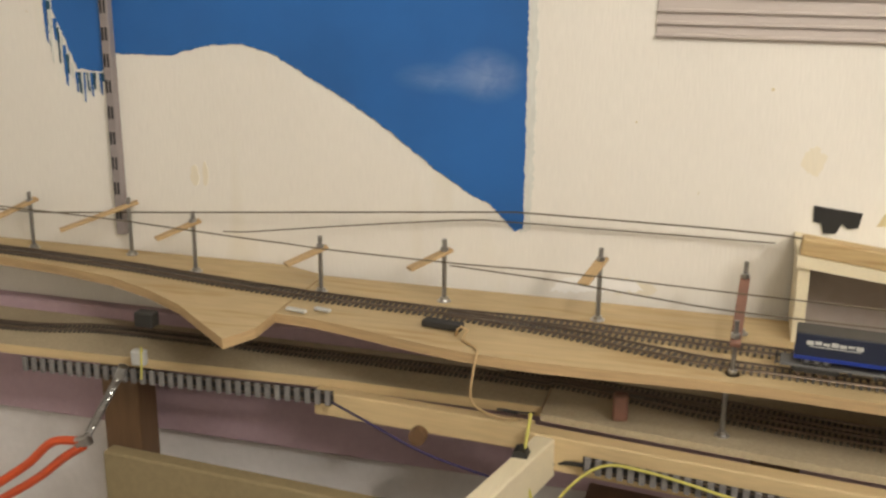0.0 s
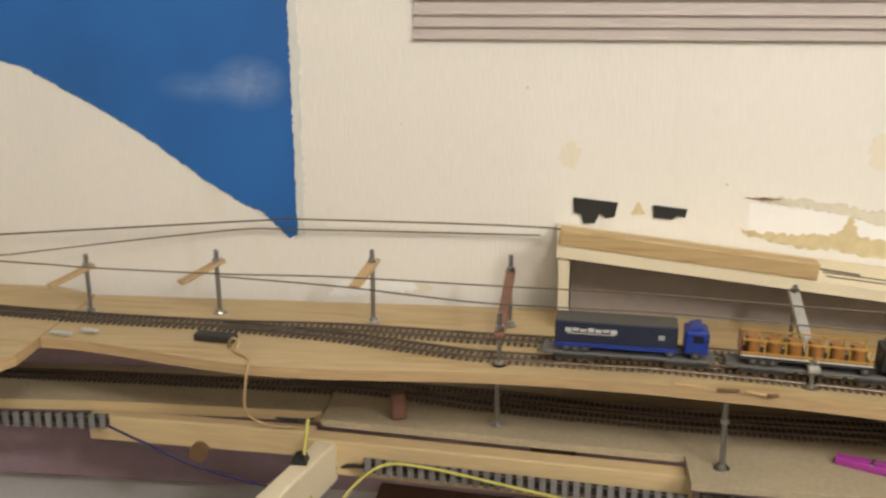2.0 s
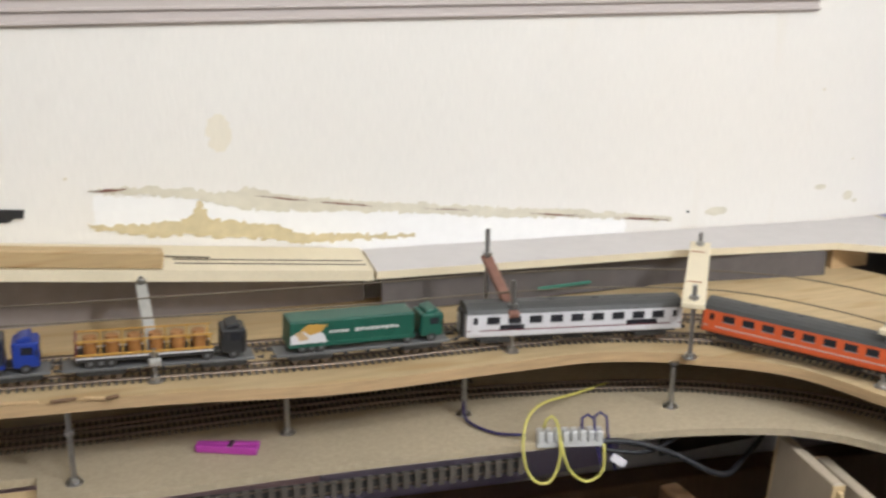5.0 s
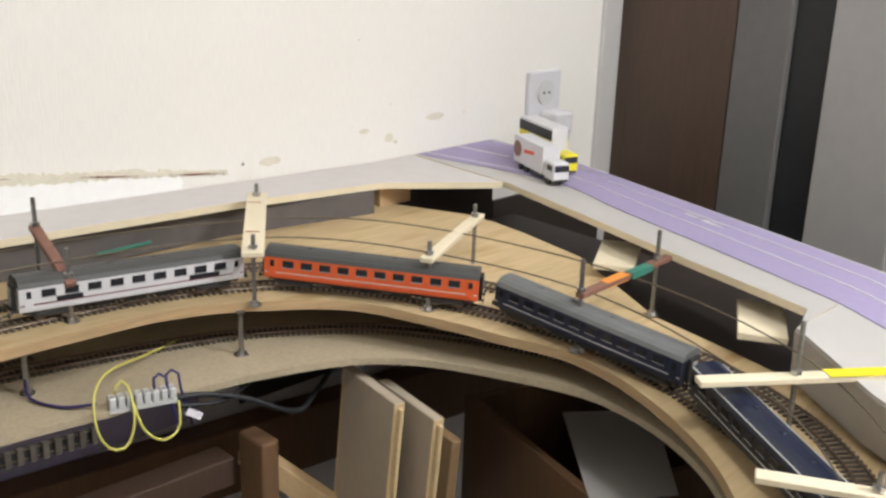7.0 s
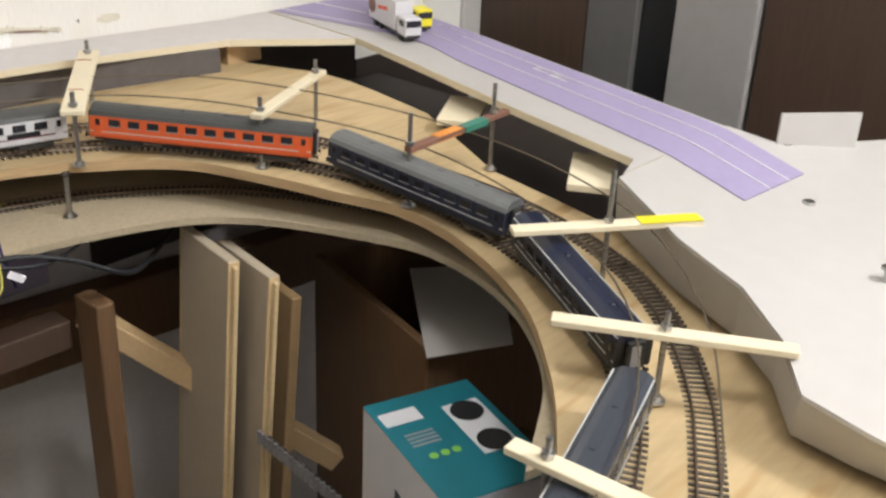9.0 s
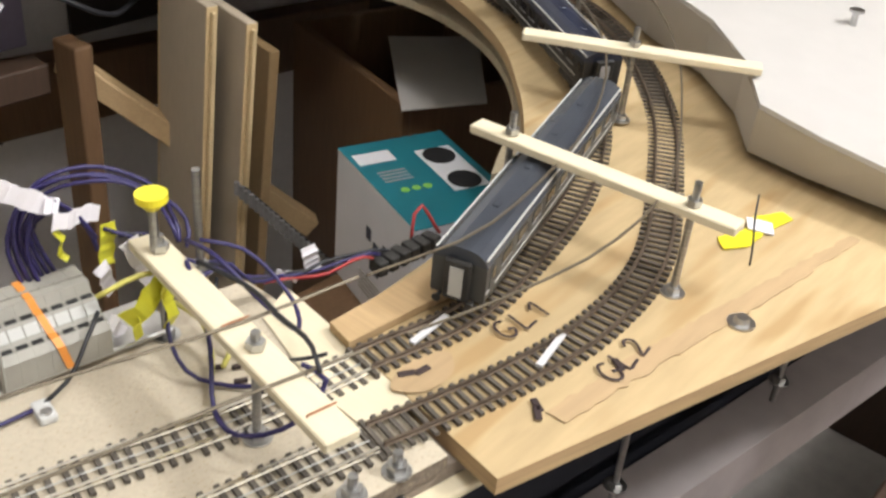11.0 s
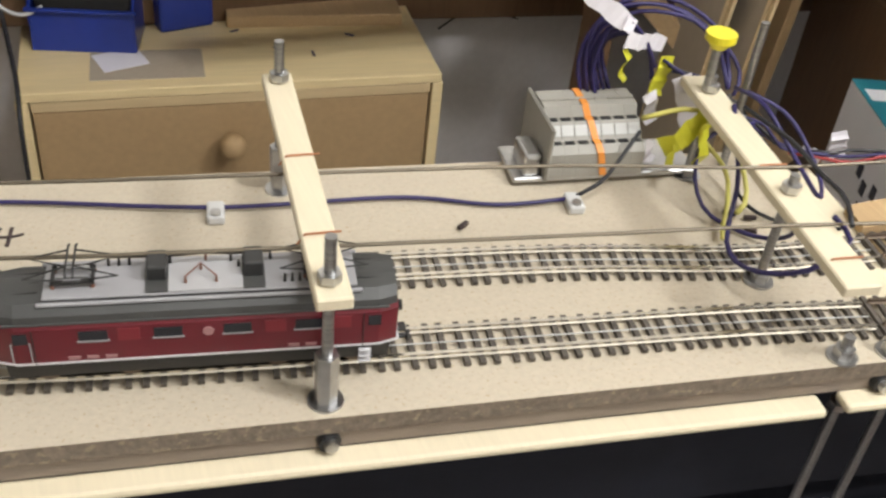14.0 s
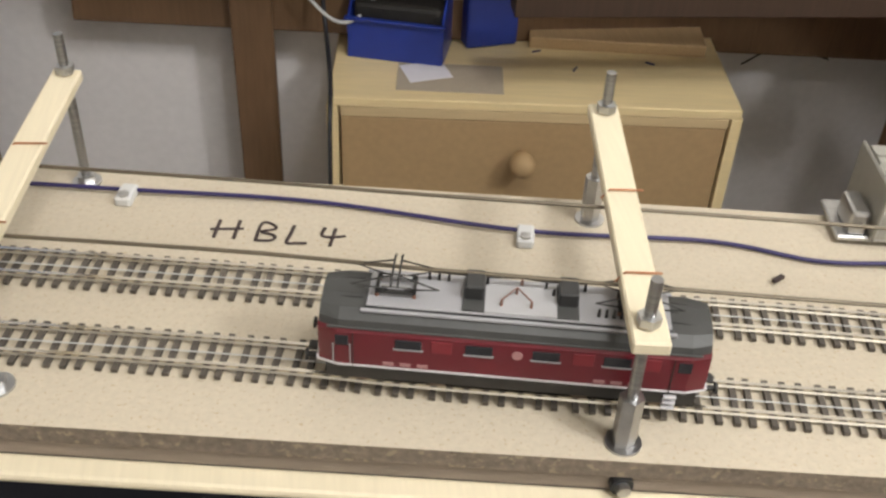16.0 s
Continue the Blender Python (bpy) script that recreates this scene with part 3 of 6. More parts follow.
tagged(part("track_board", ribbon(rows, 0.011), (PLY, PLY_EDGE)), "curved light plywood track board on threaded rods", "board")
left_top = [(-1.2, 1.195), (-1.2, 1.14), (-0.90, 1.135), (-0.716, 1.115), (-0.62, 1.103), (-0.53, 1.083), (-0.46, 1.053), (-0.40, 1.017), (-0.35, 0.975), (-0.303, 0.936), (-0.285, 0.975), (-0.2875, 1.17), (-0.35, 1.195)]
tagged(part("track_board", slab(left_top, 0.967, 0.9785), (PLY, PLY_EDGE)), "light plywood board with a curved pointed end", "board")
chip = [(-0.7, front_y(-0.7)), (0.742, front_y(0.742)), (0.768, back_y(0.768) - 0.07), (0.768, back_y(0.768)), (-0.7, back_y(-0.7))]
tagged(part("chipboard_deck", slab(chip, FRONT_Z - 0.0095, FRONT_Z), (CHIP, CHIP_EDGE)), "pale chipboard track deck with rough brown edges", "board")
low = [(0.012, 1.045), (0.39, 1.00), (0.39, 0.945), (0.60, 0.930), (0.76, 0.912), (0.91, 0.890), (1.0, 0.874), (1.10, 0.838), (1.155, 0.788), (1.20, 0.70), (1.23, 0.60), (1.20, 0.48), (1.12, 0.38), (1.0, 0.31),
       (1.2, 0.25), (1.36, 0.42), (1.40, 0.7), (1.40, 1.0), (1.25, 1.175), (0.012, 1.175)]
low = low[:3] + [tuple(bend(low[:14], k, t / 5)) for k in range(3, 13) for t in range(5)] + low[13:]
tagged(part("lower_board", slab(low, LOW_Z - 0.008, LOW_Z), (LOW_CHIP, LOW_CHIP)), "dusty chipboard of the lower track level, darkened for shade", "board")
low_left = [(-1.2, 1.075), (-0.67, 1.055), (-0.23, 1.075), (0.008, 1.072), (0.008, 1.175), (-1.2, 1.175)]
tagged(part("lower_board", slab(low_left, LOW_Z - 0.016, LOW_Z - 0.004), (LOW_CHIP, PINE)), "lower plywood board along the wall", "board")
tagged(part("plank", box((0.26, 0.018, 0.030), (-0.125, 1.055, 0.862), (0, 0, -4), bevel=0.002), PINE), "pale pine plank under the lower board", "plank")
tagged(part("pine_beam", box((0.40, 0.022, 0.040), (0.20, 1.010, 0.858), (0, 0, -6.5), bevel=0.002), PINE), "pale pine beam under the lower board", "beam")
tagged(part("pine_beam", box((0.022, 0.34, 0.045), (-0.018, 0.86, 0.853), (0, 0, -14), bevel=0.002), PINE_BAR), "pale pine cross beam running out to the front", "beam")
tagged(part("pine_batten", box((1.40, 0.0125, 0.0052), (-0.01, front_y(-0.01) - 0.0036, 0.8775), (0, 0, -9.4), bevel=0.002), PINE_BAR), "pale pine batten below the chipboard deck", "batten")
tagged(part("pine_batten", box((0.13, 0.0125, 0.0052), (0.7555, front_y(0.7555) - 0.0026, 0.8780), (0, 0, -9.4), bevel=0.002), PINE_BAR), "short pale pine batten", "batten")
tagged(part("spacer_strip", box((1.52, 0.10, 0.0105), (0.04, front_y(0.04) + 0.0525, 0.8852), (0, 0, -9.4), bevel=0.001), DUSTY_STRIP), "brown chipboard strip under the deck", "strip")
tagged(part("fascia", slab([(-0.7, front_y(-0.7) + 0.03), (1.5, front_y(1.5) + 0.03), (1.5, front_y(1.5) + 0.045), (-0.7, front_y(-0.7) + 0.045)], 0.70, 0.872), NAVY), "dark blue fascia board under the deck", "fascia")
tagged(part("table_shelf", slab([(-0.7, front_y(-0.7) + 0.03), (1.5, front_y(1.5) + 0.03), (1.6, 0.35), (1.0, 0.28), (-0.7, back_y(-0.7) - 0.03)], 0.762, 0.774), NAVY), "dark lower table board", "board")
tagged(part("table_rail", slab([(-0.7, front_y(-0.7) - 0.012), (1.7, front_y(1.7) - 0.012), (1.7, front_y(1.7) + 0.028), (-0.7, front_y(-0.7) + 0.028)], 0.706, 0.752), DULL_MAUVE), "pale mauve painted table rail", "rail")

# ramp and road plates
ramp_z = lambda x: 1.073 - 0.115 * (x - 0.258)
card_z = lambda x, y: PLATE_Z + 0.027 * clamp((1.45 - x) / 0.70)
ramp = [(0.258, 1.100), (0.258, 1.198), (0.45, 1.198), (0.62, 1.198), (0.760, 1.198), (0.748, 1.105), (0.62, 1.102), (0.45, 1.100)]
tagged(part("road_ramp", slab(ramp, lambda x, y: ramp_z(x) - 0.012, lambda x, y: ramp_z(x)), (PINE_BAR, PINE_BAR)), "cream wooden road ramp sloping down along the wall", "ramp")
b = box((0.268, 0.020, 0.018), (0, 0, 0), bevel=0.002)
b.transform(pose(0.394, 1.112, ramp_z(0.394) + 0.0095, 0, 6.5, 0))
tagged(part("batten", b, BATTEN), "short wooden batten lying on the ramp", "batten")
tagged(part("ramp_support", box((0.012, 0.090, 0.083), (0.266, 1.15, 1.0195), bevel=0.001), PINE_BAR), "cream upright board carrying the ramp", "support")
for y in (1.125, 1.14):
    b = tube([(x, y, ramp_z(x) + 0.0008) for x in (0.54, 0.65, 0.745)], 0.0006, 4)
    tagged(part("road_line", b, INK), "thin dark line along the ramp", "line", kind="structure")
# Sheet added under the ramp; its mauve is the wall's shadow tone.
tagged(part("backing_board", slab([(0.275, 1.165), (0.755, 1.165), (0.755, 1.172), (0.275, 1.172)], lambda x, y: deck_z(x, y), lambda x, y: ramp_z(x) - 0.013), RAMP_SHADE), "grey-mauve sheet standing for the shaded wall under the ramp", "backing board")
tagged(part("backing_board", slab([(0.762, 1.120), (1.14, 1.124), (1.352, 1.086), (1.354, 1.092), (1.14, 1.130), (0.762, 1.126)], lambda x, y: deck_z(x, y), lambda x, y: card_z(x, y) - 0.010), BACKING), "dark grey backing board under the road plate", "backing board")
tagged(part("green_strip", box((0.07, 0.003, 0.0035), (0.99, 1.117, 0.968), (0, 0, 0.6), bevel=0.0006, seg=1), GREEN_TAPE), "thin dark green strip on the backing board", "strip")
# Three added dark sheets fill the shaded hollow under the plate and curve.
tagged(part("underframe_shelf", slab([(1.39, 0.36), (1.72, 0.30), (1.75, 1.17), (1.44, 1.17), (1.46, 0.82), (1.385, 0.64)], 0.845, 0.857), DARK_GAP), "dark flat sheet for shade under the road plate", "shelf")
tagged(part("dark_panel", slab([(1.735, 0.30), (1.745, 0.30), (1.760, 1.17), (1.750, 1.17)], 0.60, 0.844), DARK_GAP), "dark upright sheet for shade under the road plate edge", "panel")
tagged(part("dark_panel", slab([(1.30, 0.245), (1.305, 0.240), (1.395, 0.39), (1.39, 0.395)], 0.80, 0.905), DARK_WOOD), "dark sheet for shade under the curve", "panel")
card = [(0.752, 1.108), (0.764, 1.198), (1.0, 1.198), (1.25, 1.198), (1.45, 1.198), (1.530, 1.198), (1.516, 0.994), (1.372, 1.090), (1.25, 1.100), (1.14, 1.108), (1.0, 1.108), (0.88, 1.108)]
tagged(part("road_plate", slab(card, lambda x, y: card_z(x, y) - 0.009, card_z), (PLATE, PINE_BAR)), "pale grey card plate for the model road", "plate")
margin = [(1.534, 1.198), (1.520, 0.990), (1.470, 0.800), (1.424, 0.630), (1.384, 0.465), (1.34, 0.45), (1.556, 0.45), (1.703, 1.02), (1.72, 1.198)]
tagged(part("road_plate", slab(margin, PLATE_Z - 0.009, PLATE_Z), (PLATE_WHITE, PINE_BAR)), "white laminate plate carrying the model road", "plate")
tilted_z = lambda x, y: PLATE_Z - 0.10 * max(0.0, 0.45 - y)
EDGE_LINE = [(1.33, 0.45), (1.264, 0.345), (1.232, 0.268), (1.184, 0.211), (1.127, 0.171), (1.121, 0.121), (1.121, 0.073), (1.12, -0.05)]
tilted = [(1.559, 0.449)] + [(x, min(y, 0.449)) for x, y in EDGE_LINE] + [(1.75, -0.05), (1.72, 0.30), (1.565, 0.38)]
tagged(part("road_plate", slab(tilted, lambda x, y: tilted_z(x, y) - 0.004, tilted_z), (PLATE_WHITE, PLATE_WHITE)), "white laminate plate sloping down to the front corner", "plate")
ROAD_OUTER = [(1.704, 1.194), (1.694, 1.02), (1.640, 0.80), (1.588, 0.60), (1.545, 0.44), (1.505, 0.333)]
ROAD_INNER = [(1.538, 1.192), (1.574, 0.95), (1.528, 0.80), (1.470, 0.60), (1.420, 0.44), (1.388, 0.343)]
road_sides = []
for line in (ROAD_INNER, ROAD_OUTER):
    road_sides.append([tuple(bend(line, k, j / 6)) for k in range(len(line) - 1) for j in range(6)] + [line[-1]])


def on_road(k, f, lift):
    """A point of the road at station k, f of the way across."""
    (xa, ya), (xb, yb) = road_sides[0][k], road_sides[1][k]
    x, y = xa + (xb - xa) * f, ya + (yb - ya) * f
    return Vector((x, y, tilted_z(x, y) + lift))


STATIONS = len(road_sides[0])
rows = [(on_road(k, 0.0, 0.0014), on_road(k, 1.0, 0.0014)) for k in range(STATIONS)]
tagged(part("model_road", ribbon(rows, 0.0008), ROAD), "lilac printed paper road with white lane lines", "model road")
lines = thing("lane_marking", (0, 0, 0), label="thin white lane lines printed on the lilac road", category="road marking", kind="structure")
for f, first in ((0.40, 5), (0.72, 9)):
    part("line", ribbon([(on_road(k, f, 0.0019), on_road(k, f + 0.022, 0.0019)) for k in range(first, STATIONS)], 0.0004), WHITE_PAINT, lines)
part("line", ribbon([(on_road(k, 0.10, 0.0019), on_road(k, 0.118, 0.0019)) for k in range(0, 7)], 0.0004), WHITE_PAINT, lines)
part("line", ribbon([(on_road(k, 0.52, 0.0019), on_road(k, 0.55, 0.0019)) for k in range(0, 4)], 0.0004), WHITE_PAINT, lines)
for k, f, w in ((14, 0.60, 0.05), (14, 0.68, 0.03), (15, 0.58, 0.07), (15, 0.67, 0.03), (7, 0.84, 0.02), (8, 0.84, 0.02)):
    part("dash", ribbon([(on_road(k, f, 0.0021), on_road(k, f + w, 0.0021)), (on_road(k + 1, f + 0.02, 0.0021), on_road(k + 1, f + w * 0.5, 0.0021))], 0.0004), WHITE_PAINT, lines)
b = bmesh.new()
prev = None
for x, y in EDGE_LINE:
    zt, zb = tilted_z(x, y) - 0.0045, deck_z(x, y) + 0.007
    cur = [b.verts.new(v) for v in ((x + 0.001, y + 0.001, zt), (x + 0.004, y + 0.002, zt), (x + 0.026, y + 0.010, zb), (x + 0.023, y + 0.009, zb))]
    if prev:
        for i in range(4):
            b.faces.new((prev[i], prev[(i + 1) % 4], cur[(i + 1) % 4], cur[i]))
    else:
        b.faces.new(cur)
    prev = cur
b.faces.new(prev)
tagged(part("plate_edge", b, PLATE_WHITE), "white card edge below the road plate", "edge strip")
for x, y in ((1.40, 0.52), (1.46, 0.75)):
    tagged(part("offcut", box((0.10, 0.05, 0.008), (x, y, 0.952), (0, 0, 30), bevel=0.001), PINE_BAR), "offcut of pale wood under the road plate", "offcut")
tagged(part("wall_block", box((0.06, 0.05, 0.030), (1.41, 1.13, 0.963), bevel=0.002), TAN_WOOD), "small wooden block under the plate", "block")

# ---- tracks ----
INNER_LINE = [(-0.10, 1.076), (0.03, 1.056), (0.13, 1.030), (0.21, 1.015), (0.44, 1.003), (0.66, 0.988), (0.83, 0.990), (0.95, 0.982), (1.04, 0.958), (1.10, 0.925), (1.155, 0.868), (1.205, 0.785), (1.240, 0.70), (1.254, 0.62), (1.243, 0.52), (1.210, 0.415),
              (1.160, 0.340), (1.09, 0.280), (1.00, 0.235), (0.91, 0.210), (0.832, 0.199), (0.76, 0.211)]
INNER_FRONT = [(0.76, 0.211), (0.684, 0.2235), (0.577, 0.252), (0.38, 0.290), (0.275, 0.311), (0.0, 0.3615), (-0.5, 0.453)]
OUTER_LINE = [(-1.1, 1.155), (-0.90, 1.15), (-0.73, 1.140), (-0.556, 1.126), (-0.43, 1.108), (-0.29, 1.090), (-0.10, 1.079), (0.024, 1.081), (0.21, 1.066), (0.45, 1.052), (0.70, 1.046), (0.90, 1.044), (1.03, 1.026), (1.13, 0.98), (1.215, 0.905), (1.275, 0.80), (1.315, 0.68), (1.325, 0.55),
              (1.300, 0.43), (1.250, 0.345), (1.17, 0.267), (1.08, 0.210), (0.97, 0.155), (0.88, 0.140), (0.80, 0.148), (0.72, 0.167)]
OUTER_FRONT = [(0.72, 0.167), (0.654, 0.182), (0.55, 0.202), (0.38, 0.236), (0.275, 0.2585), (0.0, 0.306), (-0.5, 0.392)]
LOWER_LINE = [(-1.1, 1.115), (-0.72, 1.110), (-0.58, 1.135), (-0.41, 1.138), (-0.19, 1.138), (0.015, 1.130), (0.21, 1.092), (0.39, 1.068), (0.63, 1.052), (0.80, 1.035), (0.99, 0.99), (1.10, 0.94), (1.2, 0.85), (1.28, 0.68), (1.27, 0.5)]
LOWER_SIDING = [(-0.05, 1.148), (0.10, 1.130), (0.21, 1.120), (0.39, 1.094), (0.63, 1.082), (0.85, 1.07)]
sleeper_mesh = bpy.data.meshes.new("sleeper")
b = box((0.0027, 0.0275, 0.0020), (0, 0, 0.0010))
b.to_mesh(sleeper_mesh)
b.free()
sleeper_mesh.materials.append(SLEEPER)


def track(name, points, height, label, rail_mat, single=True, pitch=0.0062, uneven=0.0):
    """A length of track: sleepers and two rails along a line on the board."""
    line = spline([(x, y, 0) for x, y in points], pitch)
    for p in line:
        p.z = height(p.x, p.y)
    base = thing(name, line[0], label=label, category="railway track", group="model railway tracks")
    o = line[0]
    sides = ([], [])
    joined = bmesh.new()
    for i, p in enumerate(line):
        d = (line[min(i + 1, len(line) - 1)] - line[max(i - 1, 0)]).normalized()
        s = Vector((-d.y, d.x, 0)).normalized()
        for k, sign in enumerate((1, -1)):
            sides[k].append((p - o + s * 0.00825 * sign, s))
        yaw = math.atan2(d.y, d.x)
        if single:
            ob = new("sleeper", sleeper_mesh)
            ob.parent = base
            ob.matrix_local = Matrix.Translation(p - o + d * uneven * math.sin(i * 2.3)) @ Matrix.Rotation(yaw + uneven * 30 * math.sin(i * 1.7), 4, "Z")
        else:
            box((0.0027, 0.030, 0.0022), tuple(p - o + Vector((0, 0, 0.0011))), (0, 0, math.degrees(yaw)), bm=joined)
    if single:
        joined.free()
    else:
        tagged(part("sleeper_bed", joined, SLEEPER, base), kind="stuff")
    for side in sides:
        r = bmesh.new()
        prev = None
        for p, s in side:
            cur = [r.verts.new(p + s * a + Vector((0, 0, c))) for a, c in ((-0.0011, 0.0022), (0.0011, 0.0022), (0.0005, 0.0030), (0.0005, 0.0042), (0.0009, 0.0047), (-0.0009, 0.0047), (-0.0005, 0.0042), (-0.0005, 0.0030))]
            if prev:
                for k in range(8):
                    r.faces.new((prev[k], prev[(k + 1) % 8], cur[(k + 1) % 8], cur[k]))
            else:
                r.faces.new(cur)
            prev = cur
        r.faces.new(prev)
        part("rail", r, rail_mat, base)
    if uneven:
        part("centre_contact", tube([p - o + Vector((0, 0, 0.0026)) for p in line], 0.0004, 5), LIGHT_PLASTIC, base, "thin pale centre contact wire")
    return base


front_h = lambda x, y: FRONT_Z + 0.0005
deck_h = lambda x, y: deck_z(x, y) + 0.0005
low_h = lambda x, y: LOW_Z + (0.0005 if x > 0.008 else -0.0035)
track("track", INNER_FRONT, front_h, "nickel-silver track with brown sleepers on the chipboard deck", RAIL, pitch=0.0076, uneven=0.0007)
track("track", OUTER_FRONT, front_h, "nickel-silver track with brown sleepers near the deck edge", RAIL, pitch=0.0076, uneven=0.0007)
track("track", INNER_LINE, deck_h, "weathered track under the parked train round the curve", RAIL_DARK, pitch=0.0070)
outer_h = lambda x, y: 0.979 if x < -0.2875 else deck_z(x, y) + 0.0005
track("track", OUTER_LINE[:11], outer_h, "weathered track along the papered wall", RAIL_DARK, single=False, pitch=0.0070)
track("track", OUTER_LINE[10:], outer_h, "weathered track on the outside of the curve", RAIL_DARK, pitch=0.0070)
track("track", LOWER_LINE, low_h, "dark weathered track on the lower level", RAIL_DARK, single=False)
track("track", LOWER_SIDING, low_h, "dark weathered siding on the lower level", RAIL_DARK, single=False)


def side_track(points_a, points_b, n, label, material=None):
    """A spare length of flexible track fixed sideways on a beam."""
    a, c = Vector(points_a), Vector(points_b)
    d = (c - a)
    base = thing("flexible_track", a, rz=math.degrees(math.atan2(d.y, d.x)), label=label, category="railway track", group="spare flexible tracks")
    L = math.hypot(d.x, d.y)
    tilt = d.z / L
    me = bpy.data.meshes.new("sleeper")
    bb = box((0.0062, 0.004, 0.018), (0, 0, 0), bevel=0.0006, seg=1)
    bb.to_mesh(me)
    bb.free()
    me.materials.append(material or SLEEPER_GREY)
    for i in range(n):
        ob = new("sleeper", me)
        ob.parent = base
        ob.location = (L * (i + 0.5) / n, 0, tilt * L * (i + 0.5) / n)
    for z in (-0.005, 0.005):
        part("rail", rod((0, 0.0025, z), (L, 0.0025, z + tilt * L), 0.0012, 6), RAIL_DARK, base)
    part("web", box((L, 0.001, 0.016), (L / 2, 0.0028, tilt * L / 2), (0, -math.degrees(math.atan(tilt)), 0)), UNDER, base)
    return base


side_track((-0.632, 1.030, 0.874), (-0.228, 1.046, 0.874), 33, "spare grey flexible track fixed along the lower board")
side_track((0.065, 1.000, 0.860), (0.39, 0.965, 0.856), 29, "spare grey flexible track fixed to the pine beam")
# Dark sleepers here imitate the shadow below the board edge.
side_track((0.40, 0.955, 0.864), (0.84, 0.905, 0.864), 38, "spare flexible track under the lower board, coloured dark for shadow", SLEEPER)

# ---- threaded rods and gantries ----
def threaded(parent, x, y, z0, z1, r=0.0024, nuts=()):
    part("threaded_rod", rod((x, y, z0), (x, y, z1), r, 10), ROD, parent)
    for z in nuts:
        part("nut", rod((x, y, z), (x, y, z + 0.004), 0.0048, 6), STEEL, parent)
    if nuts:
        part("washer", rod((x, y, nuts[0] - 0.001), (x, y, nuts[0]), 0.0078, 16), STEEL, parent)


def gantry(a, c, za, zc, base_a, base_c, label, material=PINE_BAR, width=0.0145, thick=0.006, rods=(0.1, 0.9), over=0.016, r=0.0024, coupling=(), ties=(0.42, 0.75)):
    """A wooden bar over the tracks on two threaded rods."""
    a, c = Vector((*a, za)), Vector((*c, zc))
    d = c - a
    g = thing("overhead_gantry", (*a.xy, min(base_a, base_c)), label=label, category="catenary gantry", group="wooden gantries over the tracks")
    o = Vector((a.x, a.y, min(base_a, base_c)))
    m = Matrix.Translation((a + c) / 2 - o) @ Matrix.Rotation(math.atan2(d.y, d.x) - math.pi / 2, 4, "Z") @ Matrix.Rotation(math.atan2(d.z, math.hypot(d.x, d.y)), 4, "X")
    bb = box((width, d.length, thick), bevel=0.0008, seg=1)
    for v in bb.verts:
        v.co.x += 0.0006 * math.sin(v.co.y * 60)
    bb.transform(m)
    part("crossbar", bb, material, g)
    for k, (f, base) in enumerate(zip(rods, (base_a, base_c))):
        if f is None:
            continue
        p = a.lerp(c, f) - o
        top = p.z + thick / 2
        threaded(g, p.x, p.y, base - o.z, top + over, r, (base - o.z + 0.001, top + 0.001))
        if k in coupling:
            part("coupling_nut", rod((p.x, p.y, base - o.z + 0.005), (p.x, p.y, base - o.z + 0.027), 0.0052, 6), STEEL, g)
    for f in ties:
        p = a.lerp(c, f) - o
        side = Vector((-d.y, d.x, 0)).normalized()
        bb = tube([p + side * s + Vector((0, 0, z)) for s, z in ((-0.0085, -0.001), (-0.005, thick / 2 + 0.0008), (0.004, thick / 2 + 0.001), (0.0095, thick / 2 + 0.001))], 0.0005, 5)
        part("wire_tie", bb, COPPER, g, "twisted copper wire tie")
    return g


gantry((0.4745, 0.357), (0.4495, 0.183), 0.962, 0.962, FRONT_Z, FRONT_Z, "cream wooden gantry bar on steel rods over both front tracks", rods=(0.05, 0.94), coupling=(0, 1), ties=(0.44, 0.77), over=0.022)
gantry((0.209, 0.405), (0.192, 0.235), 0.962, 0.962, FRONT_Z, FRONT_Z, "cream wooden gantry bar with red wire ties near the deck end", rods=(0.03, 0.93), ties=(0.42, 0.77), over=0.022)
gantry((0.706, 0.322), (0.672, 0.140), 0.952, 0.952, FRONT_Z, FRONT_Z, "cream wooden gantry bar carrying looped violet cables", rods=(0.10, 0.62), ties=(0.5, 0.9), over=0.010, width=0.018)
gantry((0.936, 0.282), (0.949, 0.098), 0.961, 0.961, 0.905, 0.902, "long cream wooden gantry bar over the curve", rods=(0.15, 0.84), ties=())
gantry((1.080, 0.352), (1.168, 0.192), 0.967, 0.967, 0.915, 0.908, "long cream wooden gantry bar over the parked coach", rods=(None, 0.47), ties=())
gantry((1.166, 0.456), (1.310, 0.348), 0.979, 0.979, 0.92, 0.913, "cream wooden gantry bar with a strip of yellow tape", rods=(None, 0.5), ties=(), over=0.05)
tagged(part("yellow_tape", box((0.06, 0.0155, 0.0008), (1.2845, 0.367, 0.9826), (0, 0, -36.9)), YELLOW), "bright yellow tape stuck on a gantry bar", "tape")
gantry((1.225, 0.632), (1.400, 0.640), 0.992, 0.992, 0.93, 0.93, "gantry bar painted orange and green over the curve", RUST, width=0.010, rods=(0.02, 0.85), over=0.035, ties=())
for x, m in ((1.29, ORANGE), (1.335, GREEN_TAPE)):
    tagged(part("paint_band", box((0.04, 0.0108, 0.0068), (x, 0.6355, 0.992), (0, 0, 2.6)), m), "painted band on a gantry bar", "tape")
gantry((1.165, 0.792), (1.335, 0.872), 1.000, 1.000, 0.94, 0.94, "cream wooden gantry bar over the orange coach", rods=(0.06, 0.9), ties=())
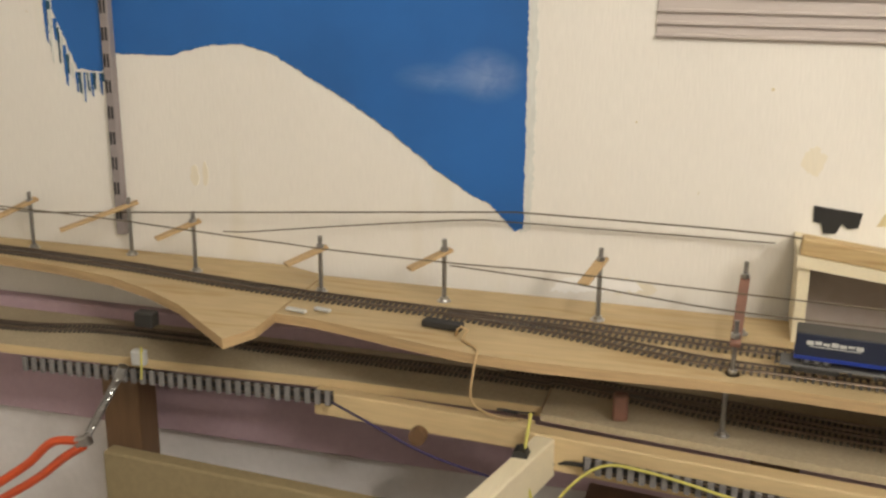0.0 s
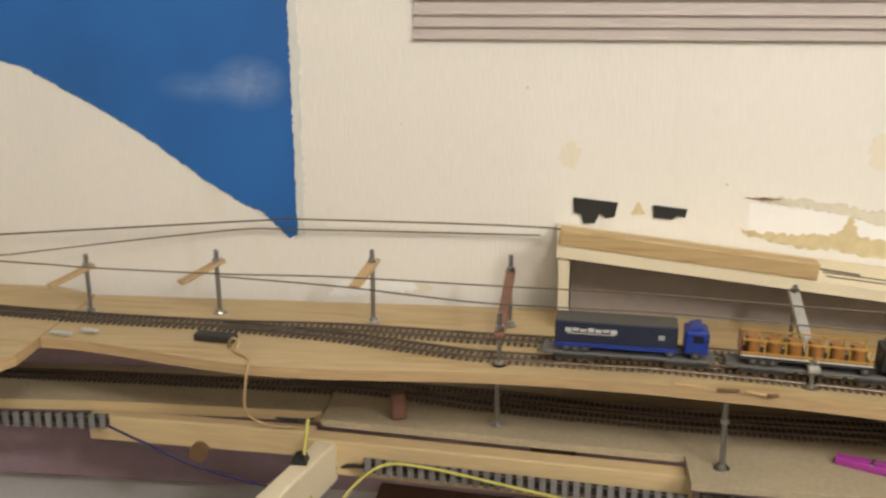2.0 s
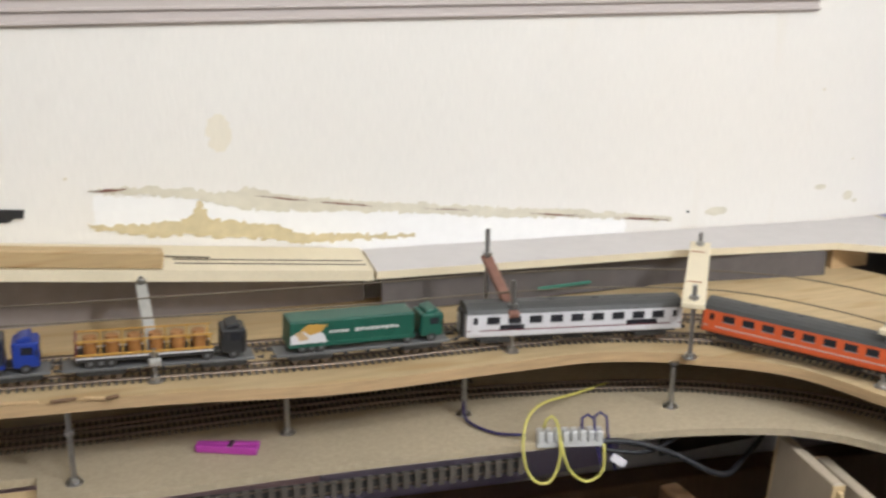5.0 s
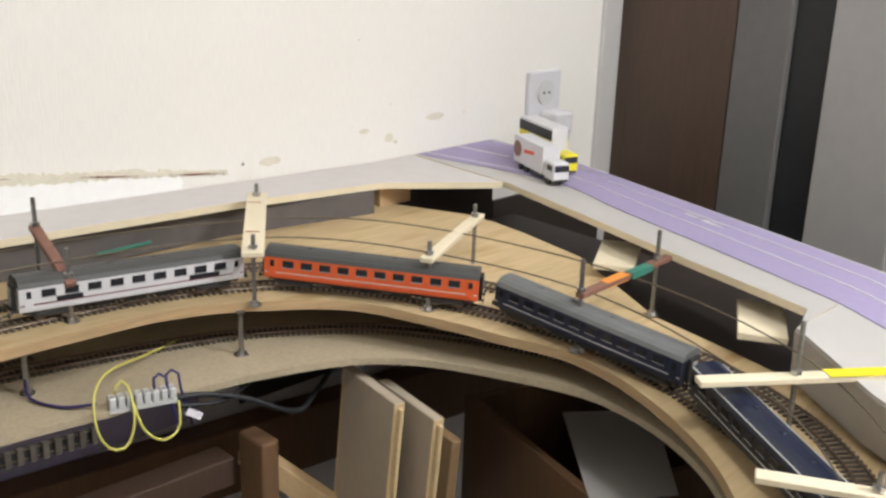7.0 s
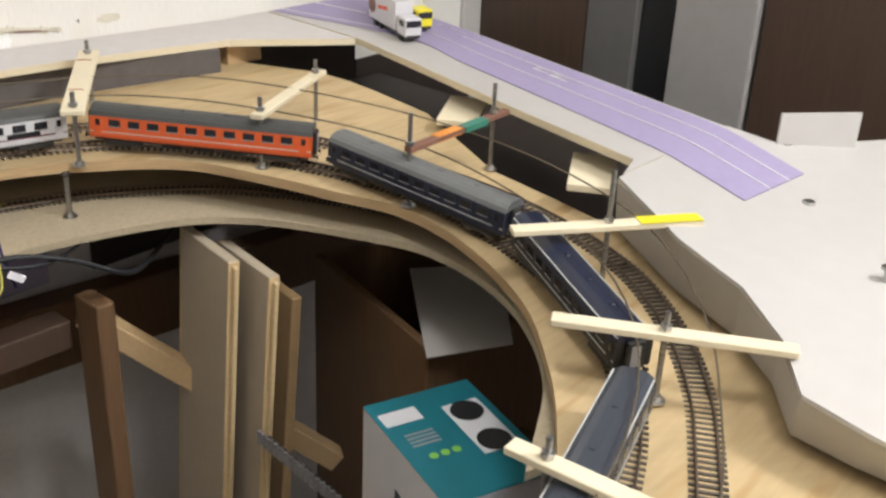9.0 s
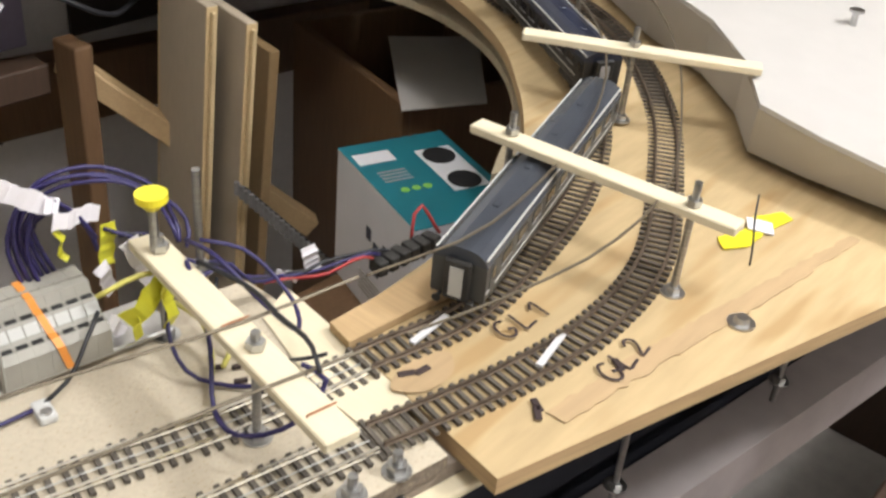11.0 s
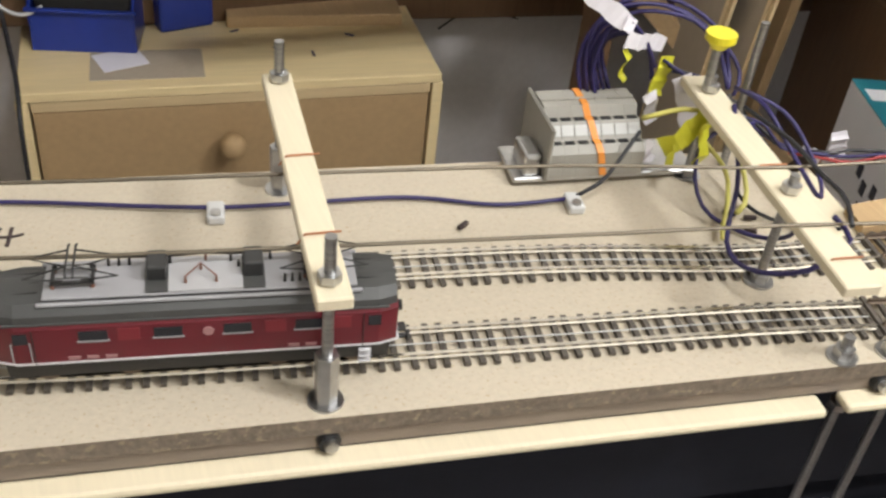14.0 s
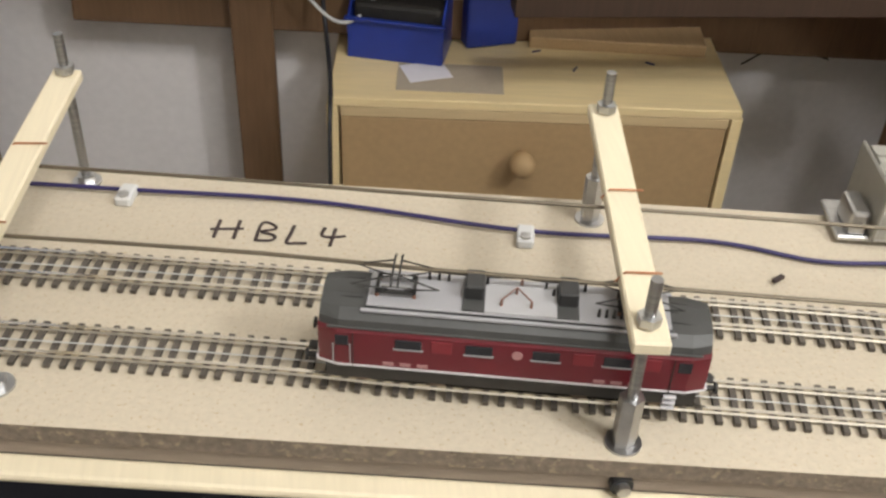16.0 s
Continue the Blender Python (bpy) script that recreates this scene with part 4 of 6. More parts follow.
gantry((1.022, 0.904), (1.158, 1.088), 1.008, 1.010, 0.948, 0.95, "cream wooden gantry bar with dark slots", rods=(0.05, 0.93), ties=(0.3, 0.8), width=0.024)
gantry((0.852, 0.965), (0.853, 1.043), 0.998, 1.040, 0.958, 0.96, "rust-stained wooden gantry bar", RUST, rods=(0.08, 0.94), over=0.03, ties=(), width=0.011)
gantry((0.500, 0.980), (0.504, 1.108), 0.992, 1.030, 0.973, 0.975, "grey weathered wooden gantry bar", GREY_WOOD, rods=(0.05, 0.94), over=0.008, ties=(), width=0.011)
gantry((0.204, 0.994), (0.210, 1.118), 1.010, 1.040, 0.977, 0.98, "rusty brown gantry bar with wire clamps", RUST, rods=(0.05, 0.94), over=0.018, ties=(), width=0.010)
for x, y, zt, ax, ay, m in ((0.059, 1.112, 1.060, -0.012, -0.045, TAN_WOOD), (-0.119, 1.122, 1.052, -0.032, -0.034, TAN_WOOD), (-0.266, 1.110, 1.046, -0.030, -0.032, TAN_WOOD), (-0.444, 1.135, 1.056, -0.032, -0.036, TAN_WOOD), (-0.560, 1.176, 1.055, -0.07, -0.06, TAN_WOOD), (-0.70, 1.163, 1.055, -0.03, -0.06, TAN_WOOD)):
    z0 = deck_z(x, y) if x > -0.287 else 0.9785
    mast = thing("catenary_mast", (x, y, z0), label="threaded steel mast with a short wooden arm", category="catenary mast", group="masts along the wall")
    threaded(mast, 0, 0, 0, zt - z0, 0.0026, (0.001, zt - z0 - 0.014))
    L = math.hypot(ax, ay)
    part("arm", box((0.012, L + 0.010, 0.004), (ax * 0.4, ay * 0.4, zt - z0 - 0.021), (-16, 0, math.degrees(math.atan2(ay, ax)) - 90), bevel=0.0006, seg=1), m, mast, "short raw wooden arm")
for x, y, z1 in ((0.422, 0.977, 0.967), (0.625, 1.008, 0.955), (0.806, 0.985, 0.945), (1.018, 0.925, 0.935), (0.20, 1.05, 0.965)):
    s = thing("support_rod", (x, y, LOW_Z), label="steel threaded support rod with nuts", category="support rod", group="rods between the two levels")
    threaded(s, 0, 0, 0, z1 - LOW_Z, 0.0028, (0.001, 0.048))
for x in (0.70, 0.727, 0.90, 1.08):
    s = thing("support_rod", (x, front_y(x) + 0.006, 0.76), label="steel threaded rod under the deck edge", category="support rod", group="rods below the deck edge")
    threaded(s, 0, 0, 0, 0.128, 0.0024, (0.02, 0.105))

# overhead wires
def wire_over(points, height, label, r=0.0009):
    P = spline([(x, y, 0) for x, y in points], 0.03)
    for p in P:
        p.z = height(p.x, p.y)
    return tagged(part("overhead_wire", tube(P, r, 6), WIRE), label, "overhead wire", "overhead wires")


wire_over([(x, y + 0.006) for x, y in INNER_FRONT], lambda x, y: FRONT_Z + 0.056, "thin brown overhead wire above the track")
wire_over([(x, y + 0.006) for x, y in OUTER_FRONT], lambda x, y: FRONT_Z + 0.056, "thin brown overhead wire above the track")
wire_over(INNER_LINE, lambda x, y: deck_z(x, y) + 0.058, "thin brown overhead wire above the parked train")
wire_over(OUTER_LINE, lambda x, y: (0.979 if x < -0.2875 else deck_z(x, y)) + 0.060, "thin brown overhead wire above the outer track")
wire_over([(-1.1, 1.18), (-0.5, 1.178), (0.1, 1.175), (0.26, 1.165), (0.45, 1.150), (0.60, 1.140)], lambda x, y: ramp_z(x) + 0.0025 if x > 0.25 else 1.0755 - 0.052 * clamp((-0.05 - x) / 0.65), "slack dark wire hung along the wall", 0.0011)
wire_over([(-0.42, 1.165), (-0.2, 1.185), (0.1, 1.19), (0.255, 1.19)], lambda x, y: 1.060 - 0.036 * clamp((-0.10 - x) / 0.30), "slack dark wire hung along the wall", 0.0009)

# ---- rolling stock ----
RAIL_TOP = 0.0052


def profile(length, sections, bm=None, nose=0.0):
    """A body along x with the given cross-section (half: y, z from the bottom up), optionally with tapered ends."""
    out = bm or bmesh.new()
    full = [(y, z) for y, z in sections] + [(-y, z) for y, z in reversed(sections)]
    stations = [(-length / 2, 1 - nose), (-length / 2 + 0.008, 1.0), (length / 2 - 0.008, 1.0), (length / 2, 1 - nose)] if nose else [(-length / 2, 1), (length / 2, 1)]
    prev = None
    for x, k in stations:
        cur = [out.verts.new((x, y * k, z)) for y, z in full]
        if prev:
            n = len(full)
            for i in range(n):
                out.faces.new((prev[i], prev[(i + 1) % n], cur[(i + 1) % n], cur[i]))
        else:
            out.faces.new(cur)
        prev = cur
    out.faces.new(prev)
    return out


def bogie(parent, x, base=0.026, axles=2, wheel_r=0.0055):
    bg = part("bogie", box((base + 0.014, 0.024, 0.006), (x, 0, 0.008), bevel=0.001, seg=1), UNDER, parent)
    for s in (-1, 1):
        part("side_frame", box((base + 0.010, 0.002, 0.005), (x, s * 0.0125, 0.007), bevel=0.0008, seg=1), UNDER, bg)
    for k in range(axles):
        for s in (-1, 1):
            ax = x + base * (k / max(1, axles - 1) - 0.5)
            part("wheel", rod((ax, s * 0.0072, wheel_r), (ax, s * 0.0100, wheel_r), wheel_r, 16), RAIL_DARK, bg)
    return bg


def on_line(line, p0, p1, height):
    """The pose of a vehicle whose ends stand near p0 and p1."""
    a, c = Vector((*p0, height(*p0))), Vector((*p1, height(*p1)))
    d = c - a
    mid = (a + c) / 2 + Vector((0, 0, RAIL_TOP))
    return Matrix.Translation(mid) @ Matrix.Rotation(math.atan2(d.y, d.x), 4, "Z") @ Matrix.Rotation(-math.asin(d.z / d.length), 4, "Y")


def buffers(parent, L, z=0.0125):
    for e in (-1, 1):
        for s in (-1, 1):
            bf = part("buffer", rod((e * L / 2, s * 0.010, z), (e * (L / 2 + 0.006), s * 0.010, z), 0.0012, 8), UNDER, parent)
            part("buffer_plate", rod((e * (L / 2 + 0.0055), s * 0.010, z), (e * (L / 2 + 0.0065), s * 0.010, z), 0.0026, 12), UNDER, bf)


def pantograph(parent, x, flip):
    """A lowered scissor pantograph on four insulators."""
    pg = part("pantograph", box((0.016, 0.0016, 0.0010), (x, 0.005, 0.0460)), UNDER, parent, "dark half-raised pantograph")
    part("frame_bar", box((0.016, 0.0016, 0.0010), (x, -0.005, 0.0460)), UNDER, pg)
    for sx in (-1, 1):
        part("frame_bar", box((0.0014, 0.011, 0.0010), (x + sx * 0.0075, 0, 0.0460)), UNDER, pg)
        for sy in (-1, 1):
            part("insulator", rod((x + sx * 0.0075, sy * 0.005, 0.0428), (x + sx * 0.0075, sy * 0.005, 0.0458), 0.0010, 8, r2=0.0006), RUST, pg)
    for sy in (-1, 1):
        for sx in (-1, 1):
            part("arm", tube([(x + sx * 0.0035, sy * 0.0045, 0.0468), (x + sx * 0.0175, sy * 0.0065, 0.0498), (x + sx * 0.0012, sy * 0.0050, 0.0545)], 0.00045, 5), UNDER, pg)
        part("spring", rod((x - 0.006, sy * 0.003, 0.0472), (x + 0.006, sy * 0.003, 0.0472), 0.0007, 6), STEEL, pg)
    for dx in (-0.0014, 0.0014):
        part("contact_strip", tube([(x + dx, -0.0105, 0.0530), (x + dx, -0.0075, 0.0548), (x + dx, 0.0075, 0.0548), (x + dx, 0.0105, 0.0530)], 0.0005, 5), UNDER, pg)


def locomotive(m, label):
    ob = thing("locomotive", label=label, category="model locomotive")
    ob.matrix_world = m
    L, w = 0.158, 0.0172
    part("underframe", profile(L - 0.006, [(0.0150, 0.0065), (0.0160, 0.0110), (0.0165, 0.0150)]), UNDER, ob)
    part("body", profile(L, [(w, 0.0150), (w, 0.0330), (w - 0.0012, 0.0350)], nose=0.14), RED, ob)
    part("stripe", profile(L + 0.0006, [(w + 0.0003, 0.0150), (w + 0.0003, 0.0160)], nose=0.14), WHITE_PAINT, ob, "thin white line along the body")
    part("roof", profile(L - 0.001, [(w - 0.0006, 0.0350), (w - 0.0015, 0.0385), (w - 0.006, 0.0415), (0.004, 0.0428)], nose=0.16), ROOF_GREY, ob, "dark grey curved roof")
    part("roof_panel", box((0.122, 0.0225, 0.0012), (0.001, 0, 0.0430), bevel=0.0004, seg=1), ROOF_LIGHT, ob, "silver-grey roof walkway")
    part("centre_panel", box((0.030, 0.0205, 0.0008), (0.0015, -0.0005, 0.0440), bevel=0.0003, seg=1), ROOF_PALE, ob, "pale centre roof panel")
    for s in (-1, 1):
        part("gutter", box((0.126, 0.0018, 0.0016), (0.001, s * 0.0125, 0.0416), bevel=0.0004, seg=1), ROOF_LIGHT, ob)
        part("roof_edge", box((0.150, 0.0012, 0.0010), (0, s * (w - 0.0008), 0.0352), bevel=0.0003, seg=1), ROOF_GREY, ob)
    for x in (-0.0170, 0.0208):
        part("vent_base", box((0.0088, 0.0205, 0.0007), (x, -0.0005, 0.0441)), ROOF_GREY, ob)
        part("roof_vent", box((0.0080, 0.0120, 0.0066), (x, 0.0020, 0.0474), bevel=0.0009), VENT, ob, "dark box-shaped roof vent")
    for x, y in ((-0.012, 0.007), (-0.006, -0.006), (0.0, 0.002), (0.006, -0.006), (0.002, 0.008), (0.012, 0.007), (0.015, 0.003), (0.028, 0.008), (-0.032, 0.008), (-0.028, 0.008), (-0.036, 0.008), (0.033, -0.007), (0.036, -0.007), (0.039, -0.007), (0.042, -0.007)):
        part("roof_insulator", rod((x, y, 0.0432), (x, y, 0.0474), 0.0008, 6, r2=0.0005), RUST if abs(x) < 0.01 else UNDER, ob)
    part("roof_cable", tube([(-0.036, 0.008, 0.0474), (-0.012, 0.007, 0.0476), (0.002, 0.008, 0.0478), (0.012, 0.007, 0.0476), (0.028, 0.008, 0.0474)], 0.0004, 5), UNDER, ob)
    part("roof_cable", tube([(-0.006, -0.006, 0.0474), (0.0, 0.002, 0.0476), (0.006, -0.006, 0.0474)], 0.0004, 5), RUST, ob)
    for e in (-1, 1):
        for y in (-0.006, 0.0, 0.006):
            part("roof_seam", box((0.013, 0.0004, 0.0004), (e * 0.0685, y, 0.0424), (0, e * 4, 0)), UNDER, ob)
    for s in (-1, 1):
        for x in (-0.042, -0.0135, 0.0135, 0.042):
            win = part("side_window", box((0.0110, 0.0006, 0.0048), (x, s * (w + 0.0001), 0.0290), bevel=0.0002, seg=1), GLASS_DARK, ob)
            part("window_frame", box((0.0122, 0.0004, 0.0009), (x, s * (w + 0.0003), 0.0263)), ROOF_LIGHT, win)
        for x in (-0.069, 0.069):
            part("cab_window", box((0.0055, 0.0008, 0.0055), (x, s * (w - 0.0001), 0.0288), bevel=0.0002, seg=1), GLASS_DARK, ob)
            part("door_seam", box((0.0004, 0.0006, 0.0180), (x - 0.0045 * (1 if x > 0 else -1), s * (w + 0.0001), 0.0240)), UNDER, ob)
        for z in (0.0065, 0.0095, 0.0125):
            part("step", box((0.0052, 0.0030, 0.0007), (s * -0.0655, s * 0.0168, z)), WHITE_PAINT, ob, "white cab step")
        for x in (-0.0285, 0.0285, 0.055):
            part("side_panel", box((0.0085, 0.0004, 0.0062), (x, s * (w + 0.0001), 0.0288), bevel=0.0001, seg=1), PANEL_RED, ob, "slightly lighter red panel")
        for x in (-0.0725, -0.0655):
            part("handrail", rod((x * -s, s * (w + 0.0010), 0.0175), (x * -s, s * (w + 0.0010), 0.0275), 0.0003, 6), ROOF_LIGHT, ob)
        for x in (-0.050, -0.043, -0.036, 0.036, 0.043, 0.050):
            part("grille", box((0.0045, 0.0005, 0.0016), (x, s * (w + 0.0001), 0.0178)), CREST, ob, "small pale maker plate bar")
        part("crest", rod((0.002, s * w, 0.0282), (0.002, s * (w + 0.0004), 0.0282), 0.0022, 12), CREST, ob, "small pale pink crest")
    for e in (-1, 1):
        for y in (-0.0075, 0.0075):
            part("front_window", box((0.0006, 0.0110, 0.0060), (e * (L / 2 + 0.0002), y, 0.0295), bevel=0.0002, seg=1), GLASS_DARK, ob)
        for y in (-0.0105, 0.0105):
            part("headlight", rod((e * (L / 2 - 0.0002), y, 0.0190), (e * (L / 2 + 0.0010), y, 0.0190), 0.0015, 10), CLIP, ob)
        part("bumper", box((0.0016, 0.0300, 0.0022), (e * (L / 2 + 0.0004), 0, 0.0158), bevel=0.0004, seg=1), WHITE_PAINT, ob, "white cab bumper line")
        part("coupler", box((0.008, 0.005, 0.002), (e * (L / 2 + 0.003), 0, 0.0085), bevel=0.0005, seg=1), UNDER, ob)
    for x in (-0.046, 0.046):
        bogie(ob, x, 0.032, 2, 0.0062)
        pantograph(ob, x * 1.06, 1 if x > 0 else -1)
    buffers(ob, L)
    return ob


def coach(m, L, label, side, roof, stripe=None, windows=10, bars=(), door_mat=None, end_mat=None, lines=False):
    ob = thing("coach", label=label, category="model coach", group="parked model train")
    ob.matrix_world = m
    w = 0.0165
    part("underframe", box((L - 0.008, 0.026, 0.005), (0, 0, 0.0115), bevel=0.0008, seg=1), UNDER, ob)
    part("body", profile(L, [(w - 0.0008, 0.0125), (w, 0.0150), (w, 0.0365)]), side, ob)
    part("roof", profile(L, [(w + 0.0002, 0.0365), (w - 0.0018, 0.0410), (w - 0.0060, 0.0440), (0.005, 0.0455)]), roof, ob)
    for s in (-1, 1):
        for k in range(windows):
            x = L * ((k + 0.5) / windows - 0.5) * 0.86
            win = part("window", box((L / windows * 0.52, 0.0006, 0.0075), (x, s * (w + 0.0001), 0.0300), bevel=0.0003, seg=1), GLASS_DARK, ob)
            part("window_rim", box((L / windows * 0.58, 0.0004, 0.0008), (x, s * (w + 0.0003), 0.0258)), ROOF_LIGHT, win)
        for e in (-1, 1):
            part("door", box((0.0090, 0.0006, 0.0190), (e * L * 0.462, s * (w + 0.0001), 0.0250), bevel=0.0003, seg=1), door_mat or side, ob)
            part("door_window", box((0.0045, 0.0006, 0.0070), (e * L * 0.462, s * (w + 0.0004), 0.0300)), GLASS_DARK, ob)
        if lines:
            part("cant_rail", box((L * 0.99, 0.0012, 0.0014), (0, s * (w - 0.0012), 0.0408), bevel=0.0003, seg=1), LIGHT_PLASTIC, ob, "silver line along the roof edge")
        if stripe:
            part("stripe", box((L * 0.995, 0.0005, 0.0011), (0, s * (w + 0.0001), 0.0195)), stripe, ob)
        for x, wid, mm in bars:
            part("lettering_bar", box((wid, 0.0005, 0.0048), (x, s * (w + 0.0003), 0.0225)), mm, ob, "dark lettering bar on the side")
    for e in (-1, 1):
        part("gangway", box((0.004, 0.016, 0.026), (e * (L / 2 + 0.002), 0, 0.0255), bevel=0.001, seg=1), UNDER, ob, "black rubber gangway")
        part("end_door", box((0.0006, 0.008, 0.019), (e * (L / 2 + 0.0043), 0, 0.0250)), ROOF_LIGHT if end_mat is None else end_mat, ob)
        bogie(ob, e * L * 0.36)
    for k in range(3):
        part("equipment_box", box((0.022, 0.018, 0.006), ((k - 1) * L * 0.14, 0, 0.0075), bevel=0.0006, seg=1), UNDER, ob)
    for x in (-0.3, -0.1, 0.1, 0.3):
        part("roof_vent", box((0.006, 0.004, 0.0012), (L * x, 0, 0.0459), bevel=0.0004, seg=1), roof, ob)
    buffers(ob, L, 0.0125)
    return ob


def lorry(m, label, tarp, cab, roof, load="box", L=0.146, marks=(), prints=()):
    """A lorry standing on a low flat wagon."""
    wagon = thing("flat_wagon", label="low grey flat wagon carrying a " + ("flatbed lorry" if load != "box" else "box lorry"), category="model wagon", group="parked model train")
    wagon.matrix_world = m
    part("deck", box((L + 0.020, 0.027, 0.003), (-0.002, 0, 0.0105), bevel=0.0006, seg=1), WAGON, wagon)
    for k in range(-3, 4):
        part("cross_member", box((0.003, 0.028, 0.003), (k * 0.022, 0, 0.0080)), UNDER, wagon)
    for x in (-L * 0.36, L * 0.36):
        bogie(wagon, x, 0.030, 4, 0.0032)
    buffers(wagon, L + 0.020, 0.0105)
    ob = thing("lorry", label=label, category="model lorry", group="lorries on wagons")
    ob.matrix_world = m @ Matrix.Translation((0, 0, 0.0025)) @ Matrix.Diagonal((1, 1, 0.80, 1))
    z0 = 0.0125
    trailer = L * 0.80
    xc = -L / 2 + trailer / 2
    part("chassis", box((L * 0.96, 0.012, 0.003), (0, 0, z0 + 0.006), bevel=0.0005, seg=1), UNDER, ob)
    if load == "box":
        tr = part("trailer", box((trailer, 0.029, 0.031), (xc, 0, z0 + 0.0235), bevel=0.0010), tarp, ob)
        part("trailer_roof", box((trailer - 0.001, 0.0285, 0.0016), (xc, 0, z0 + 0.0394), bevel=0.0006, seg=1), roof, tr, "grey tarpaulin roof")
        part("trailer_sill", box((trailer + 0.0008, 0.0298, 0.0050), (xc, 0, z0 + 0.0095), bevel=0.0004, seg=1), cab, tr)
        for k in range(7):
            for s in (-1, 1):
                part("tarp_rib", box((0.0005, 0.0006, 0.0270), (xc + trailer * (k / 6 - 0.5) * 0.96, s * 0.0147, z0 + 0.0240)), tarp, tr)
    else:
        tr = part("flatbed", box((trailer, 0.029, 0.0042), (xc, 0, z0 + 0.0095), bevel=0.0006, seg=1), UNDER, ob)
        for k in range(6):
            x = xc + trailer * ((k + 0.5) / 6 - 0.5) * 0.96
            for y in (-0.0068, 0.0068):
                part("barrel", rod((x, y, z0 + 0.0125), (x, y, z0 + 0.0290), 0.0062, 14), LOAD, tr)
            for s in (-1, 1):
                part("stake", box((0.0014, 0.0010, 0.0200), (x + 0.009, s * 0.0140, z0 + 0.0220)), BARREL, tr)
        for s in (-1, 1):
            part("side_rail", box((trailer, 0.0010, 0.0016), (xc, s * 0.0142, z0 + 0.0322)), BARREL, tr)
            part("side_rail", box((trailer, 0.0010, 0.0016), (xc, s * 0.0147, z0 + 0.0125)), WHITE_PAINT, tr, "thin white side rail")
            part("side_rail", box((trailer, 0.0010, 0.0022), (xc, s * 0.0142, z0 + 0.0160)), BARREL, tr)
        # Added red board; stands for the red locomotive passing behind the load.
        part("headboard", box((0.0015, 0.028, 0.024), (-L / 2, 0, z0 + 0.022), bevel=0.0004, seg=1), RED, tr)
    cb = part("cab", box((L * 0.155, 0.0275, 0.0300), (L / 2 - L * 0.0775, 0, z0 + 0.0205), bevel=0.0028, seg=3), cab, ob)
    part("windscreen", box((0.0006, 0.0230, 0.0100), (L / 2 + 0.0001, 0, z0 + 0.0255)), GLASS_DARK, cb)
    part("grille", box((0.0006, 0.0160, 0.0060), (L / 2 + 0.0002, 0, z0 + 0.0130)), UNDER, cb)
    part("deflector", box((0.012, 0.024, 0.006), (L / 2 - 0.012, 0, z0 + 0.0375), (0, -18, 0), bevel=0.0015), cab, cb)
    for s in (-1, 1):
        part("cab_window", box((0.0095, 0.0005, 0.0085), (L / 2 - 0.010, s * 0.01385, z0 + 0.0260)), GLASS_DARK, cb)
        part("mirror", box((0.0012, 0.0022, 0.0060), (L / 2 - 0.002, s * 0.0155, z0 + 0.0240)), UNDER, cb)
        for x in (-L * 0.42, -L * 0.36, -L * 0.30, L * 0.26, L * 0.42):
            wh = part("wheel", rod((x, s * 0.0105, z0 + 0.0052), (x, s * 0.0138, z0 + 0.0052), 0.0050, 16), UNDER, ob)
            part("hub", rod((x, s * 0.0138, z0 + 0.0052), (x, s * 0.0142, z0 + 0.0052), 0.0024, 10), WAGON, wh)
        for x, z, wid, hgt, mm in marks:
            part("lettering_bar", box((wid, 0.0005, hgt), (xc + x * trailer, s * 0.0150, z0 + z), bevel=0.0002, seg=1), mm, tr, "pale lettering bar on the trailer")
        for k, (outline, mm) in enumerate(prints):
            bm = upright(jagged(outline, 0.0005, 0.002, seed=k), s * 0.0149, s * (0.0151 + 0.0003 * k))
            bmesh.ops.translate(bm, vec=(xc, 0, z0), verts=bm.verts)
            part("printed_picture", bm, mm, tr, "printed picture on the trailer side")
    return ob


deck = lambda x, y: deck_z(x, y) + 0.0005
locomotive(on_line(None, (0.331, 0.2460), (0.487, 0.2145), front_h), "crimson electric locomotive with grey roof and two pantographs")
lorry(on_line(None, (0.258, 1.013), (0.405, 1.005), deck), "blue lorry with a navy tarpaulin trailer and pale lettering", TRUCK_NAVY, TRUCK_BLUE, ROOF_GREY, marks=[(-0.39 + 0.062 * k, 0.0285 + 0.0008 * (k % 2), 0.0062, 0.0052 - 0.001 * (k % 3), LIGHT_PLASTIC) for k in range(7)] + [(-0.20, 0.0245, 0.046, 0.0012, LIGHT_PLASTIC), (0.37, 0.0255, 0.0058, 0.006, ROOF_LIGHT)])
lorry(on_line(None, (0.432, 1.003), (0.585, 0.994), deck), "black lorry loaded with ochre barrels in a stake frame", BARREL, BLACK, BARREL, load="barrels", L=0.150)
